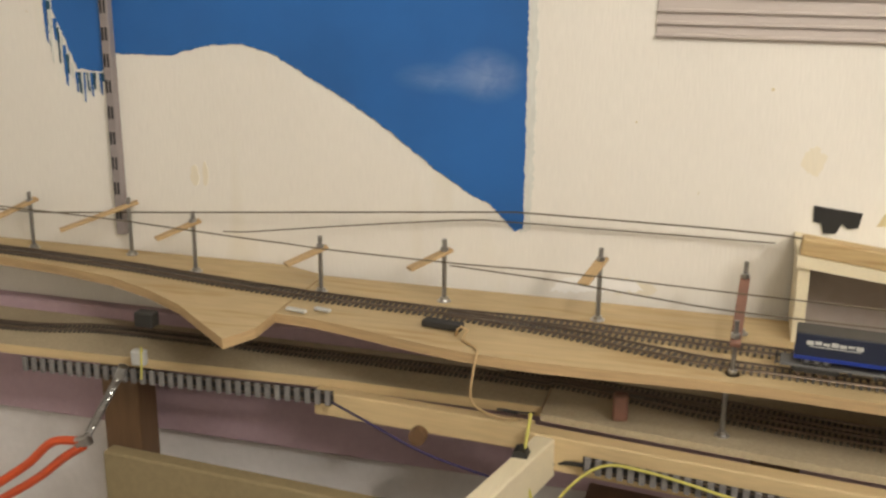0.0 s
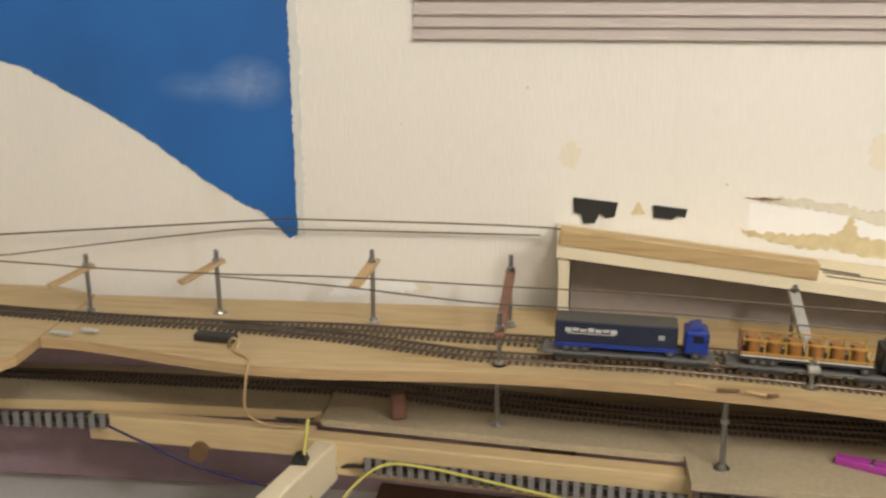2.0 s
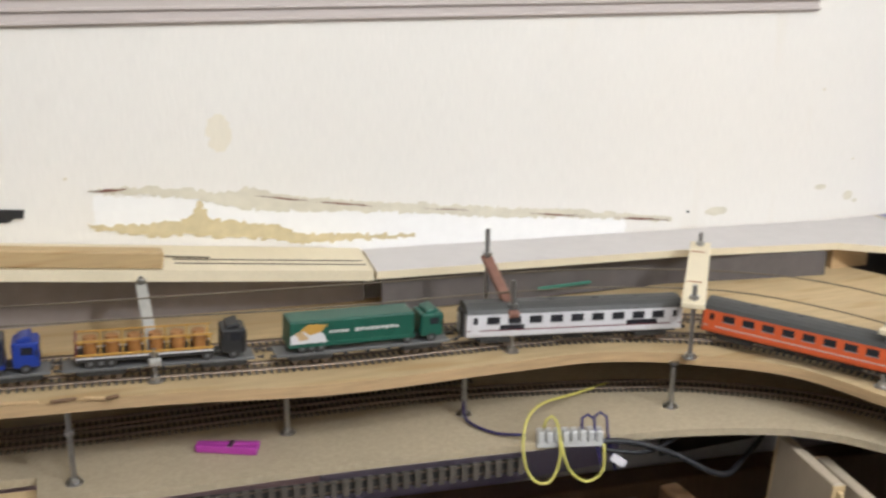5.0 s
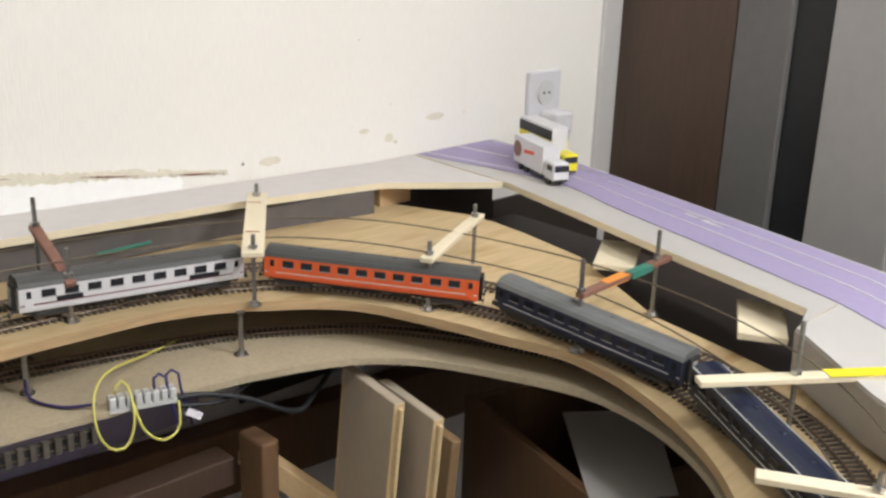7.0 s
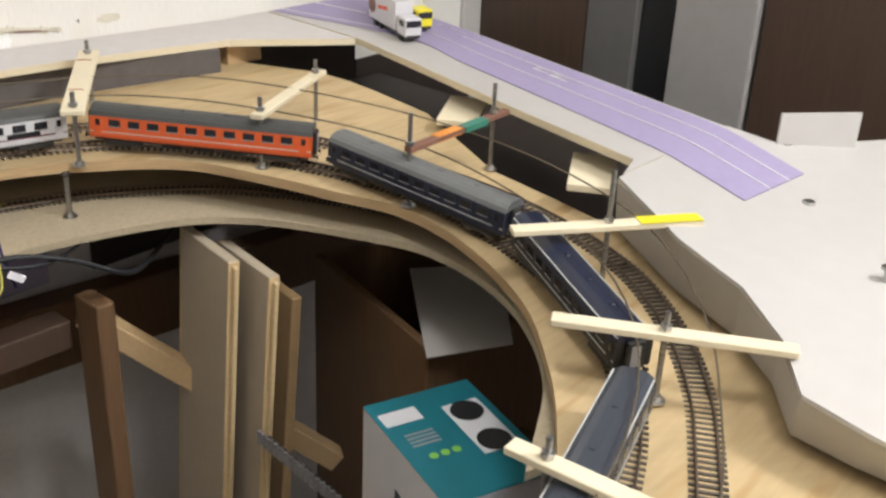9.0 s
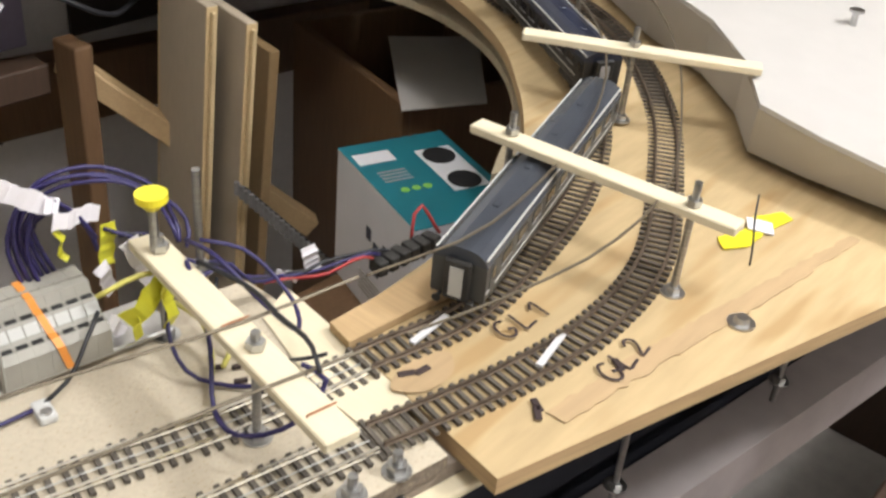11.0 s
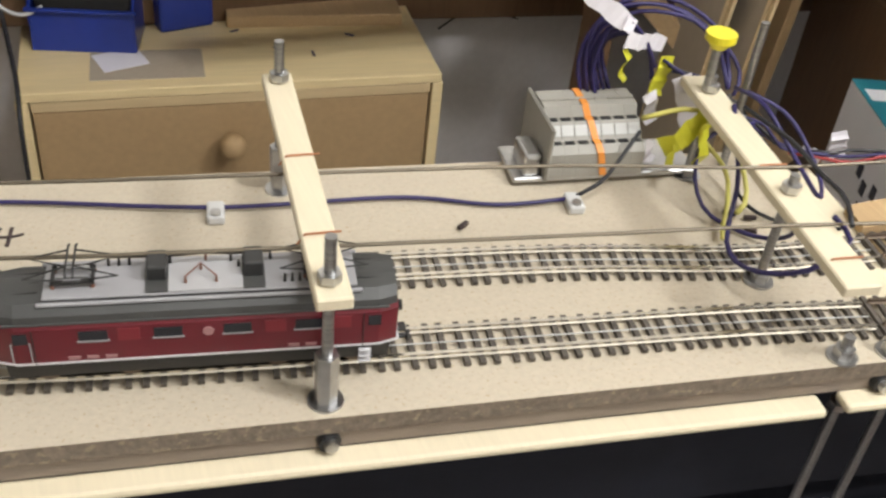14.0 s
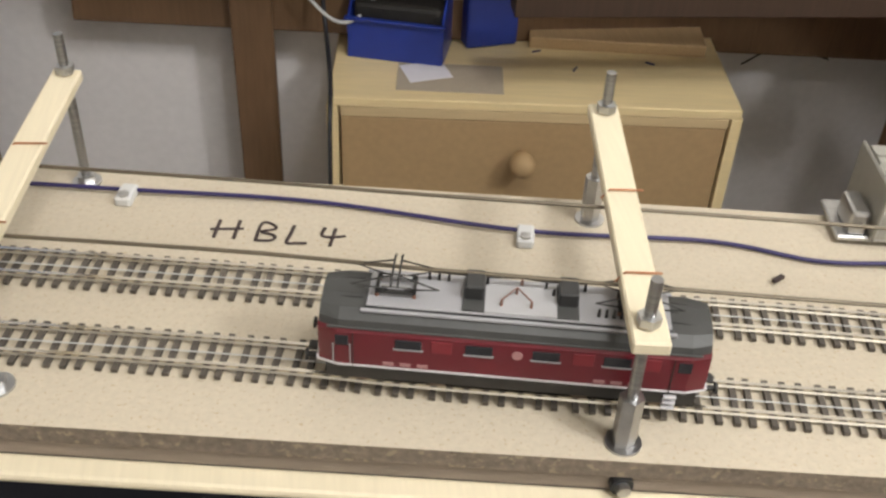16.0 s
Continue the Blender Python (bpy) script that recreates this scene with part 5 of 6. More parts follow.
lorry(on_line(None, (0.622, 0.990), (0.778, 0.990), deck), "green box lorry with white lettering and a picture panel", TRUCK_GREEN, TRUCK_GREEN, TRUCK_GREEN, L=0.156,
      marks=[(-0.18 + 0.032 * k, 0.0245, 0.0032, 0.0034, LIGHT_PLASTIC) for k in range(5)] + [(0.03 + 0.040 * k, 0.0245 + 0.0006 * (k % 2), 0.0042, 0.0046 - 0.0008 * (k % 3), LIGHT_PLASTIC) for k in range(9)],
      prints=[([(-0.062, 0.012), (-0.026, 0.012), (-0.029, 0.022), (-0.038, 0.030), (-0.050, 0.028), (-0.062, 0.022)], WHITE_PAINT), ([(-0.052, 0.030), (-0.044, 0.036), (-0.026, 0.034), (-0.032, 0.026), (-0.043, 0.022)], BARREL), ([(-0.058, 0.026), (-0.051, 0.028), (-0.044, 0.018), (-0.052, 0.016)], TAN_WOOD)])
coach(on_line(None, (0.800, 0.991), (1.042, 0.959), deck), 0.236, "white coach with a red line and dark lettering", WHITE_PAINT, ROOF_GREY, RED, 9, [(-0.070, 0.026, GLASS_DARK), (0.072, 0.034, GLASS_DARK)])
coach(on_line(None, (1.066, 0.948), (1.219, 0.758), deck), 0.236, "orange coach with a dark grey roof", COACH_ORANGE, ROOF_GREY, LIGHT_PLASTIC, 10)
coach(on_line(None, (1.229, 0.738), (1.240, 0.506), deck), 0.228, "dark blue coach with a mid-grey roof", COACH_BLUE, ROOF_MID, LIGHT_PLASTIC, 10)
coach(on_line(None, (1.2335, 0.488), (1.125, 0.302), deck), 0.210, "black coach with a glossy dark blue roof", BLACK, COACH_BLUE, LIGHT_PLASTIC, 9, lines=True)
coach(on_line(None, (1.088, 0.279), (0.818, 0.199), deck), 0.268, "dark grey coach with a glossy blue-grey roof and black end", ROOF_GREY, COACH_GREY, LIGHT_PLASTIC, 9, end_mat=LIGHT_PLASTIC, lines=True)


def road_lorry(at, rz, label, body, cab, stripe, L, h, mark=False):
    ob = thing("toy_lorry", at, rz, label, "model lorry", "lorries on the model road")
    part("chassis", box((L, 0.020, 0.004), (0, 0, 0.008), bevel=0.0006, seg=1), UNDER, ob)
    part("box_body", box((L * 0.74, 0.028, h), (-L * 0.13, 0, 0.010 + h / 2), bevel=0.0012), body, ob)
    cb = part("cab", box((L * 0.24, 0.026, 0.026), (L * 0.38, 0, 0.0205), bevel=0.003, seg=3), cab, ob)
    part("windscreen", box((0.0006, 0.022, 0.009), (L * 0.5 + 0.0002, 0, 0.0255)), GLASS_DARK, cb)
    for s in (-1, 1):
        part("side_window", box((L * 0.12, 0.0006, 0.008), (L * 0.40, s * 0.0131, 0.0255)), GLASS_DARK, cb)
        for k, mm in enumerate(stripe):
            part("stripe", box((L * 0.74 + 0.0004, 0.0006, h * 0.26), (-L * 0.13, s * 0.0142, 0.010 + h * (0.80 - 0.27 * k))), mm, ob)
        if mark:
            part("logo_bar", box((L * 0.26, 0.0006, h * 0.14), (-L * 0.10, s * 0.0142, 0.010 + h * 0.58), (0, -6, 0), bevel=0.0002, seg=1), PLIER_RED, ob, "small red lettering bar")
            part("logo_disc", rod((-L * 0.40, s * 0.0140, 0.010 + h * 0.52), (-L * 0.40, s * 0.0146, 0.010 + h * 0.52), h * 0.30, 20), RUST, ob, "dark red round print")
        for x in (-0.34, -0.2, 0.36):
            part("wheel", rod((L * x, s * 0.009, 0.0055), (L * x, s * 0.0125, 0.0055), 0.0055, 16), UNDER, ob)
    return ob


road_lorry((1.584, 0.982, PLATE_Z + 0.001), -113, "white toy delivery lorry with a small red mark", WHITE_PAINT, WHITE_PAINT, [], 0.126, 0.040, mark=True)
road_lorry((1.636, 1.012, PLATE_Z + 0.001), -111, "toy lorry striped black, yellow and white", WHITE_PAINT, YELLOW, [BLACK, YELLOW], 0.134, 0.056)

# ---- under the layout ----
cab = thing("drawer_cabinet", (0.6070, 1.076, 0.0), rz=-6.9, label="honey pine cabinet with one wide drawer and a round knob", category="cabinet")
part("top", box((0.495, 0.200, 0.012), (0, 0.0, 0.600), bevel=0.0015), CABINET, cab)
for s in (-1, 1):
    part("side", box((0.014, 0.200, 0.592), (s * 0.243, 0, 0.298), bevel=0.0015), CABINET, cab)
part("front_rail", box((0.468, 0.018, 0.0135), (0, -0.090, 0.5868), bevel=0.001, seg=1), PINE, cab, "pale rail above the drawer")
part("back", box((0.472, 0.008, 0.590), (0, 0.094, 0.297)), HARDBOARD, cab)
for z, h in ((0.497, 0.165), (0.328, 0.160), (0.16, 0.160)):
    dr = part("drawer", box((0.466, 0.016, h), (0, -0.090, z), bevel=0.002), HARDBOARD, cab, "tan drawer front")
    bm = rod((-0.012, -0.098, z + 0.035), (-0.012, -0.112, z + 0.035), 0.008, 16)
    bmesh.ops.create_uvsphere(bm, u_segments=20, v_segments=12, radius=0.0165, matrix=Matrix.Translation((-0.012, -0.120, z + 0.035)))
    smooth(part("knob", bm, HARDBOARD, dr, "round wooden knob"))
part("base", box((0.49, 0.18, 0.02), (0, 0, 0.010)), CABINET, cab)

bn = thing("storage_bin", (0.449, 1.137, 0.606), rz=-16.7, label="dark blue plastic storage bin with a sloping front", category="storage bin")
w, d, h = 0.0605, 0.042, 0.085
prof = [(-d, 0.0), (d, 0.0), (d, h), (-0.2 * d, h), (-d * 1.15, h * 0.62)]
for s in (-1, 1):
    b = bmesh.new()
    vs = [b.verts.new((s * w, y, z)) for y, z in prof]
    vs2 = [b.verts.new((s * (w - 0.003), y, z)) for y, z in prof]
    b.faces.new(vs)
    b.faces.new(vs2)
    for i in range(5):
        b.faces.new((vs[i], vs[(i + 1) % 5], vs2[(i + 1) % 5], vs2[i]))
    part("side", b, BIN_BLUE, bn)
part("front", box((2 * w, 0.003, h * 0.62), (0, -d * 1.07, h * 0.31), (-5, 0, 0), bevel=0.0008, seg=1), BIN_BLUE, bn)
part("back", box((2 * w, 0.003, h), (0, d - 0.0015, h / 2), bevel=0.0008, seg=1), BIN_BLUE, bn)
part("bottom", box((2 * w, 2 * d, 0.003), (0, 0, 0.0015)), BIN_BLUE, bn)
part("rim", box((2 * w + 0.006, 0.006, 0.004), (0, -d * 1.15, h * 0.62), bevel=0.001), BIN_BLUE, bn)
part("dark_insert", box((2 * w - 0.01, 2 * d - 0.012, 0.03), (0, 0, 0.055), bevel=0.006), UNDER, bn, "dark small parts")
bn2 = thing("storage_bin", (0.560, 1.150, 0.606), rz=10, label="small dark blue plastic bin behind the larger one", category="storage bin")
part("tray", box((0.07, 0.05, 0.09), (0, 0, 0.045), bevel=0.004), BIN_BLUE, bn2)
tagged(part("paper_slip", box((0.055, 0.045, 0.0006), (0.472, 1.062, 0.6072), (0, 0, 12)), PAPER), "white paper slip on the cabinet", "paper")
tagged(part("brown_sheet", box((0.13, 0.07, 0.0006), (0.500, 1.045, 0.6064), (0, 0, -8)), MDF), "translucent tan sheet on the cabinet", "sheet")
tagged(part("wood_board", box((0.228, 0.086, 0.016), (0.732, 1.144, 0.6142), (0, 0, -9.5), bevel=0.002), TAN_WOOD), "tan wooden board lying on the cabinet", "board")
for x, y in ((0.66, 1.06), (0.70, 1.03), (0.62, 1.11), (0.76, 1.07)):
    tagged(part("wire_end", box((0.012, 0.0018, 0.0018), (x, y, 0.607), (0, 0, x * 900)), CABLE), "cut piece of dark wire on the cabinet", "wire scrap")

for x, y, top, wide, m in ((1.118, 0.820, 0.862, 0.100, MDF), (1.143, 0.787, 0.848, 0.104, MDF), (1.188, 0.806, 0.800, 0.115, HARDBOARD)):
    pl = thing("plank", label="grey-tan grooved laminate plank leaning upright" if m is MDF else "tan fibreboard plank leaning behind the laminate planks", category="plank", group="standing planks")
    pl.matrix_world = Matrix.Translation((x, y, top)) @ Matrix.Rotation(math.radians(3.7), 4, (0.7, 0.7, 0)) @ Matrix.Rotation(math.radians(-98), 4, "Z") @ Matrix.Translation((0, 0, -top / math.cos(math.radians(3.7))))
    part("board", box((wide, 0.013, top), (0, 0, top / 2), bevel=0.001, seg=1), m, pl)
    if m is MDF:
        part("tongue", box((0.007, 0.005, top - 0.006), (wide / 2 + 0.0035, 0, top / 2 - 0.003), bevel=0.001, seg=1), PINE, pl, "pale wood tongue")
        part("core_edge", box((0.002, 0.0132, top - 0.002), (wide / 2 - 0.0005, 0, top / 2)), PINE, pl, "pale wood core edge")
        part("groove_edge", box((0.003, 0.0132, top - 0.002), (-wide / 2 - 0.0013, 0, top / 2)), PINE, pl, "pale wood core edge")
bx = thing("wooden_box", (1.270, 0.730, 0.0), rz=-16.5, label="large brown wooden box with an open dark top", category="box")
for sz, a in (((0.012, 0.270, 0.77), (0.006, 0, 0.385)), ((0.012, 0.270, 0.77), (0.234, 0, 0.385)), ((0.216, 0.012, 0.77), (0.120, -0.129, 0.385)), ((0.216, 0.012, 0.77), (0.120, 0.129, 0.385))):
    part("side", box(sz, a, bevel=0.0015, seg=1), BROWN_WOOD, bx)
part("bottom", box((0.216, 0.246, 0.012), (0.120, 0, 0.006)), BROWN_WOOD, bx)
tagged(part("card_sheet", slab([(1.360, 0.742), (1.216, 0.588), (1.305, 0.540), (1.450, 0.670)], 0.7705, 0.7725), PLATE_WHITE), "off-white card sheet lying across the open box", "card")

st = thing("low_shelf", (1.16, 0.435, 0.0), label="brown wooden shelf under the curve", category="shelf")
part("board", box((0.42, 0.27, 0.016), (0, 0, 0.612), bevel=0.002), BROWN_WOOD, st)
for sx in (-1, 1):
    part("side_panel", box((0.014, 0.26, 0.604), (sx * 0.195, 0, 0.302), bevel=0.002), BROWN_WOOD, st)
bw = thing("product_box", (1.133, 0.476, 0.6205), rz=-20.5, label="teal and white printed product box", category="box")
W, D, H = 0.118, 0.168, 0.147
part("carton", box((W, D, H), (0, 0, H / 2), bevel=0.001, seg=1), BOX_WHITE, bw, "white card sides")
part("top_print", box((W, D, 0.0008), (0, 0, H + 0.0005)), TEAL, bw, "teal printed lid")
part("side_print", box((0.0008, D, H), (W / 2 + 0.0005, 0, H / 2)), TEAL, bw, "teal printed side")
part("title_patch", box((0.040, 0.022, 0.0006), (-0.034, 0.052, H + 0.0012)), BOX_WHITE, bw, "white title patch")
part("device_picture", box((0.040, 0.085, 0.0006), (0.030, 0.008, H + 0.0012), bevel=0.0), BOX_WHITE, bw, "pale picture of a device")
for y in (-0.018, 0.034):
    part("device_lens", rod((0.030, y, H + 0.0014), (0.030, y, H + 0.0020), 0.017, 20), BLACK, bw, "black round device picture")
for k in range(4):
    part("lettering_bar", box((0.030, 0.0022, 0.0006), (-0.030, 0.022 - 0.006 * k, H + 0.0012)), ROOF_LIGHT, bw, "pale lettering bar")
for k in range(3):
    part("green_mark", rod((-0.034 + 0.012 * k, -0.016, H + 0.0010), (-0.034 + 0.012 * k, -0.016, H + 0.0016), 0.0045, 12), CARD_GREEN, bw)
for x, z in ((-0.02, 0.09), (0.0, 0.082), (0.016, 0.092), (-0.004, 0.06)):
    part("icon", box((0.0006, 0.010, 0.014), (-W / 2 - 0.0004, x - 0.01, z), bevel=0.0), COACH_BLUE, bw, "small dark printed icon")
for k in range(5):
    part("lettering_bar", box((0.0006, 0.045, 0.0016), (-W / 2 - 0.0004, 0.0, 0.040 - 0.005 * k)), GREY_PLASTIC, bw, "grey lettering bar")
def strut(a, c, w):
    a, c = Vector(a), Vector(c)
    bm = box((w, w, (c - a).length), bevel=0.002)
    bm.transform(Matrix.Translation((a + c) / 2) @ (c - a).to_track_quat("Z", "Y").to_matrix().to_4x4())
    return bm


tagged(part("brace", strut((1.020, 0.928, 0.770), (1.258, 0.768, 0.525), 0.026), TAN_WOOD), "brown diagonal wooden brace under the table", "brace")
tagged(part("cross_rail", strut((0.55, 0.95, 0.755), (1.00, 0.935, 0.755), 0.035), DARK_WOOD), "brown wooden rail under the lower board", "rail")
side_track((1.106, 0.737, 0.655), (1.149, 0.599, 0.575), 22, "spare grey flexible track hung under the table")
cable("cable", [(0.905, 0.884, 0.888), (0.940, 0.878, 0.884), (0.985, 0.868, 0.868), (1.040, 0.860, 0.838), (1.100, 0.900, 0.826), (1.200, 0.960, 0.840), (1.3, 1.0, 0.87)], 0.0032, CABLE_BLACK, "thick black cable hanging under the board")
cable("cable", [(0.910, 0.880, 0.880), (0.960, 0.874, 0.872), (1.02, 0.90, 0.872), (1.10, 0.95, 0.872), (1.25, 1.0, 0.87)], 0.0022, CABLE_BLACK, "thin black cable under the board")
cable("cable", [(0.93, 1.17, 0.55), (0.97, 1.165, 0.575), (1.02, 1.16, 0.57), (1.06, 1.165, 0.555)], 0.0014, CABLE_BLACK, "loose black wire on the wall")
cable("cable", [(0.345, 1.12, 0.75), (0.35, 1.10, 0.66), (0.353, 1.02, 0.62), (0.349, 0.965, 0.56), (0.347, 0.962, 0.30), (0.349, 0.962, 0.10)], 0.003, CABLE_BLACK, "twisted dark cable hanging beside the cabinet")
cable("cable", [(0.30, 1.12, 0.72), (0.36, 1.10, 0.66), (0.40, 1.12, 0.66), (0.42, 1.12, 0.70)], 0.0025, CLIP, "pale cable behind the storage bin")

# terminal strip with yellow loops, clothes peg and cables on the lower board
ts = thing("terminal_strip", (0.880, 0.893, LOW_Z - 0.005), rz=-17, label="white screw terminal strip with wires on the lower board", category="terminal strip")
part("base", box((0.066, 0.010, 0.006), (0, 0, 0.003), bevel=0.001, seg=1), CLIP, ts)
for k in range(8):
    t1 = part("terminal", box((0.0066, 0.013, 0.012), (-0.029 + k * 0.0083, 0, 0.0115), bevel=0.0012, seg=1), CLIP, ts)
    part("screw", rod((-0.029 + k * 0.0083, -0.003, 0.0172), (-0.029 + k * 0.0083, -0.003, 0.0180), 0.0018, 8), STEEL, t1)
cable("cable", [(0.985, 1.000, 0.8905), (0.930, 0.975, 0.897), (0.870, 0.935, 0.912), (0.838, 0.905, 0.910), (0.828, 0.888, 0.884), (0.836, 0.882, 0.860), (0.854, 0.880, 0.856), (0.866, 0.884, 0.880), (0.866, 0.895, 0.912), (0.858, 0.898, 0.916), (0.852, 0.897, 0.900)], 0.0015, CABLE_YELLOW, "yellow wire looping from the terminal strip")
cable("cable", [(0.868, 0.890, 0.896), (0.872, 0.878, 0.868), (0.890, 0.874, 0.852), (0.908, 0.874, 0.860), (0.912, 0.880, 0.888)], 0.0015, CABLE_YELLOW, "yellow wire looping below the terminal strip")
for dx in (0.0, 0.014):
    cable("cable", [(0.893 + dx, 0.888, 0.896), (0.892 + dx, 0.892, 0.909), (0.899 + dx, 0.894, 0.914), (0.906 + dx, 0.890, 0.908), (0.904 + dx, 0.885, 0.896), (0.910 + dx, 0.876, 0.856)], 0.0015, CABLE, "violet wire loop at the terminal strip")
cable("cable", [(0.805, 0.985, 0.905), (0.800, 0.965, 0.893), (0.815, 0.930, 0.892), (0.840, 0.908, 0.895)], 0.0016, CABLE, "violet wire on the lower board")
tagged(part("wire_flag", box((0.018, 0.0006, 0.008), (0.922, 0.868, 0.872), (0, 35, -10)), PAPER), "white paper wire flag", "label")
pg = thing("clothes_peg", (0.562, 0.990, LOW_Z), rz=-24, label="magenta plastic peg lying on the lower board", category="peg")
for s in (-1, 1):
    part("jaw", box((0.060, 0.0065, 0.008), (0, s * 0.004, 0.0042), (0, 0, s * 3), bevel=0.0015), MAGENTA, pg)
part("spring", rod((0.004, -0.007, 0.006), (0.004, 0.007, 0.006), 0.003, 10), STEEL, pg)

# left end: plier, connector, wires
pr = thing("pliers", (-0.535, 1.0, 0.78), label="spring pliers with orange-red handles", category="pliers")
part("handle", tube(spline([(0, 0, 0.018), (-0.04, 0, 0.010), (-0.075, -0.004, -0.022), (-0.12, -0.01, -0.055)], 0.006), 0.0055, 8), PLIER_RED, pr)
part("handle", tube(spline([(0.004, 0, 0.012), (-0.03, 0.004, -0.012), (-0.07, 0.004, -0.045), (-0.13, 0.0, -0.085)], 0.006), 0.0055, 8), PLIER_RED, pr)
part("joint", box((0.022, 0.010, 0.014), (0.004, 0, 0.018), (0, -20, 0), bevel=0.003), STEEL, pr)
helix = [(0.010 + 0.052 * t + 0.0045 * math.cos(60 * t * 2), 0.0045 * math.sin(60 * t * 2), 0.026 + 0.085 * t) for t in [k / 240 for k in range(241)]]
part("spring", tube(helix, 0.0011, 5), STEEL, pr, "grey coil spring")
part("ferrule", rod((0.062, 0, 0.108), (0.068, 0, 0.122), 0.006, 10), STEEL, pr)
tagged(part("connector", box((0.018, 0.012, 0.020), (-0.475, 1.045, 0.895), bevel=0.003), CLIP), "white plastic connector on the lower board", "connector")
cable("cable", [(-0.470, 1.045, 0.90), (-0.462, 1.03, 0.915), (-0.456, 1.02, 0.905), (-0.455, 1.015, 0.875)], 0.0014, CABLE_YELLOW, "short yellow wire at the connector")
cable("cable", [(-0.225, 1.035, 0.875), (-0.17, 1.00, 0.875), (-0.10, 0.99, 0.852), (-0.01, 0.985, 0.835)], 0.0014, CABLE, "violet wire hanging below the plank")
cable("cable", [(-0.075, 1.015, 0.980), (-0.07, 1.01, 0.992), (-0.06, 1.01, 0.988), (-0.066, 1.005, 0.981), (-0.045, 0.985, 0.980), (-0.042, 0.966, 0.972), (-0.044, 0.966, 0.93), (-0.02, 0.99, 0.905), (0.0, 1.02, 0.893)], 0.0014, TAN_WOOD, "tan wire looping over the board edge")
cable("cable", [(-0.01, 1.03, 0.893), (-0.03, 1.02, 0.90), (-0.02, 1.01, 0.905), (0.0, 1.03, 0.895), (0.01, 1.04, 0.893)], 0.0012, CABLE_BLACK, "thin coiled dark wire on the lower board")
cable("cable", [(0.012, 0.99, 0.915), (0.010, 0.975, 0.88), (0.012, 0.965, 0.86), (0.022, 0.96, 0.83), (0.025, 0.955, 0.79)], 0.0018, CABLE_YELLOW, "yellow wire hanging over the cross beam")
cable("cable", [(0.035, 0.955, 0.80), (0.05, 0.965, 0.84), (0.085, 0.985, 0.868), (0.13, 0.985, 0.870), (0.22, 0.972, 0.860), (0.29, 0.96, 0.852)], 0.0016, CABLE_YELLOW, "yellow wire in front of the pine beam")
cable("cable", [(-0.01, 0.98, 0.835), (0.03, 1.02, 0.845), (0.07, 1.0, 0.86)], 0.0025, CABLE_BLACK, "black cable behind the cross beam")
kn = thing("clamp_knob", (0.006, 0.985, 0.876), label="black clamp knob on the cross beam", category="knob")
part("grip", rod((0, -0.004, 0), (0, -0.020, 0), 0.0085, 8), BLACK, kn)
part("stem", rod((0, 0.004, 0), (0, -0.005, 0), 0.003, 8), STEEL, kn)
bh = thing("wooden_plug", (-0.124, 1.046, 0.846), label="brown wooden plug below the plank", category="plug")
part("plug", rod((0, 0, 0), (0, -0.012, 0), 0.010, 14), BROWN_WOOD, bh)
for x, y, s in ((-0.262, 1.030, 0.026), (-0.235, 1.040, 0.02)):
    tagged(part("cut_rail_joiner", box((s, 0.006, 0.003), (x, y, 0.983), (0, 0, -12), bevel=0.0006, seg=1), LIGHT_PLASTIC), "white plastic strip on the board", "strip")
tagged(part("point_motor", box((0.045, 0.014, 0.008), (-0.095, 1.035, 0.983), (0, 0, -8), bevel=0.002), UNDER), "black point motor beside the track", "point motor")
tagged(part("relay", box((0.024, 0.016, 0.018), (-0.445, 1.02, 0.956), bevel=0.002), UNDER), "small dark relay under the board edge", "relay")
tagged(part("screw_clamp", box((0.016, 0.014, 0.030), (0.095, 1.055, 0.905), (0, 0, 10), bevel=0.003), RUST), "rusty clamp on the lower board", "clamp")

# Made-up box; darkens the pale floor below the table rail.
ch = thing("dark_filler_box", (1.28, -0.24, 0.0), label="dark brown box added to fill the dark area under the table edge", category="chest")
part("body", box((1.46, 0.50, 0.54), (0, 0, 0.27), bevel=0.004), DARK_WOOD, ch)
part("lid", box((1.48, 0.52, 0.022), (0, 0, 0.551), bevel=0.004), DARK_WOOD, ch)

# ---- on the front deck ----
STROKES = {
    "H": [[(0, 0), (0, 1)], [(0.75, 0), (0.75, 1.05)], [(-0.25, 0.45), (1.0, 0.6)]],
    "B": [[(0, 0), (0.05, 1), (0.5, 0.95), (0.6, 0.72), (0.1, 0.52), (0.65, 0.35), (0.6, 0.08), (0, 0)]],
    "L": [[(0.1, 1), (0.05, 0.5), (0, 0), (0.35, 0.02), (0.75, 0.06)]],
    "4": [[(0.1, 1), (0.05, 0.55), (0.5, 0.5), (0.95, 0.62)], [(0.5, 1.0), (0.45, 0.0)]],
    "G": [[(0.7, 0.9), (0.4, 1), (0.1, 0.75), (0.0, 0.4), (0.15, 0.05), (0.5, 0), (0.75, 0.3), (0.45, 0.45)]],
    "1": [[(0, 0.7), (0.4, 1), (0.35, 0)]],
    "2": [[(0, 0.8), (0.3, 1), (0.6, 0.8), (0.45, 0.45), (0, 0.02), (0.7, 0.05)]],
}


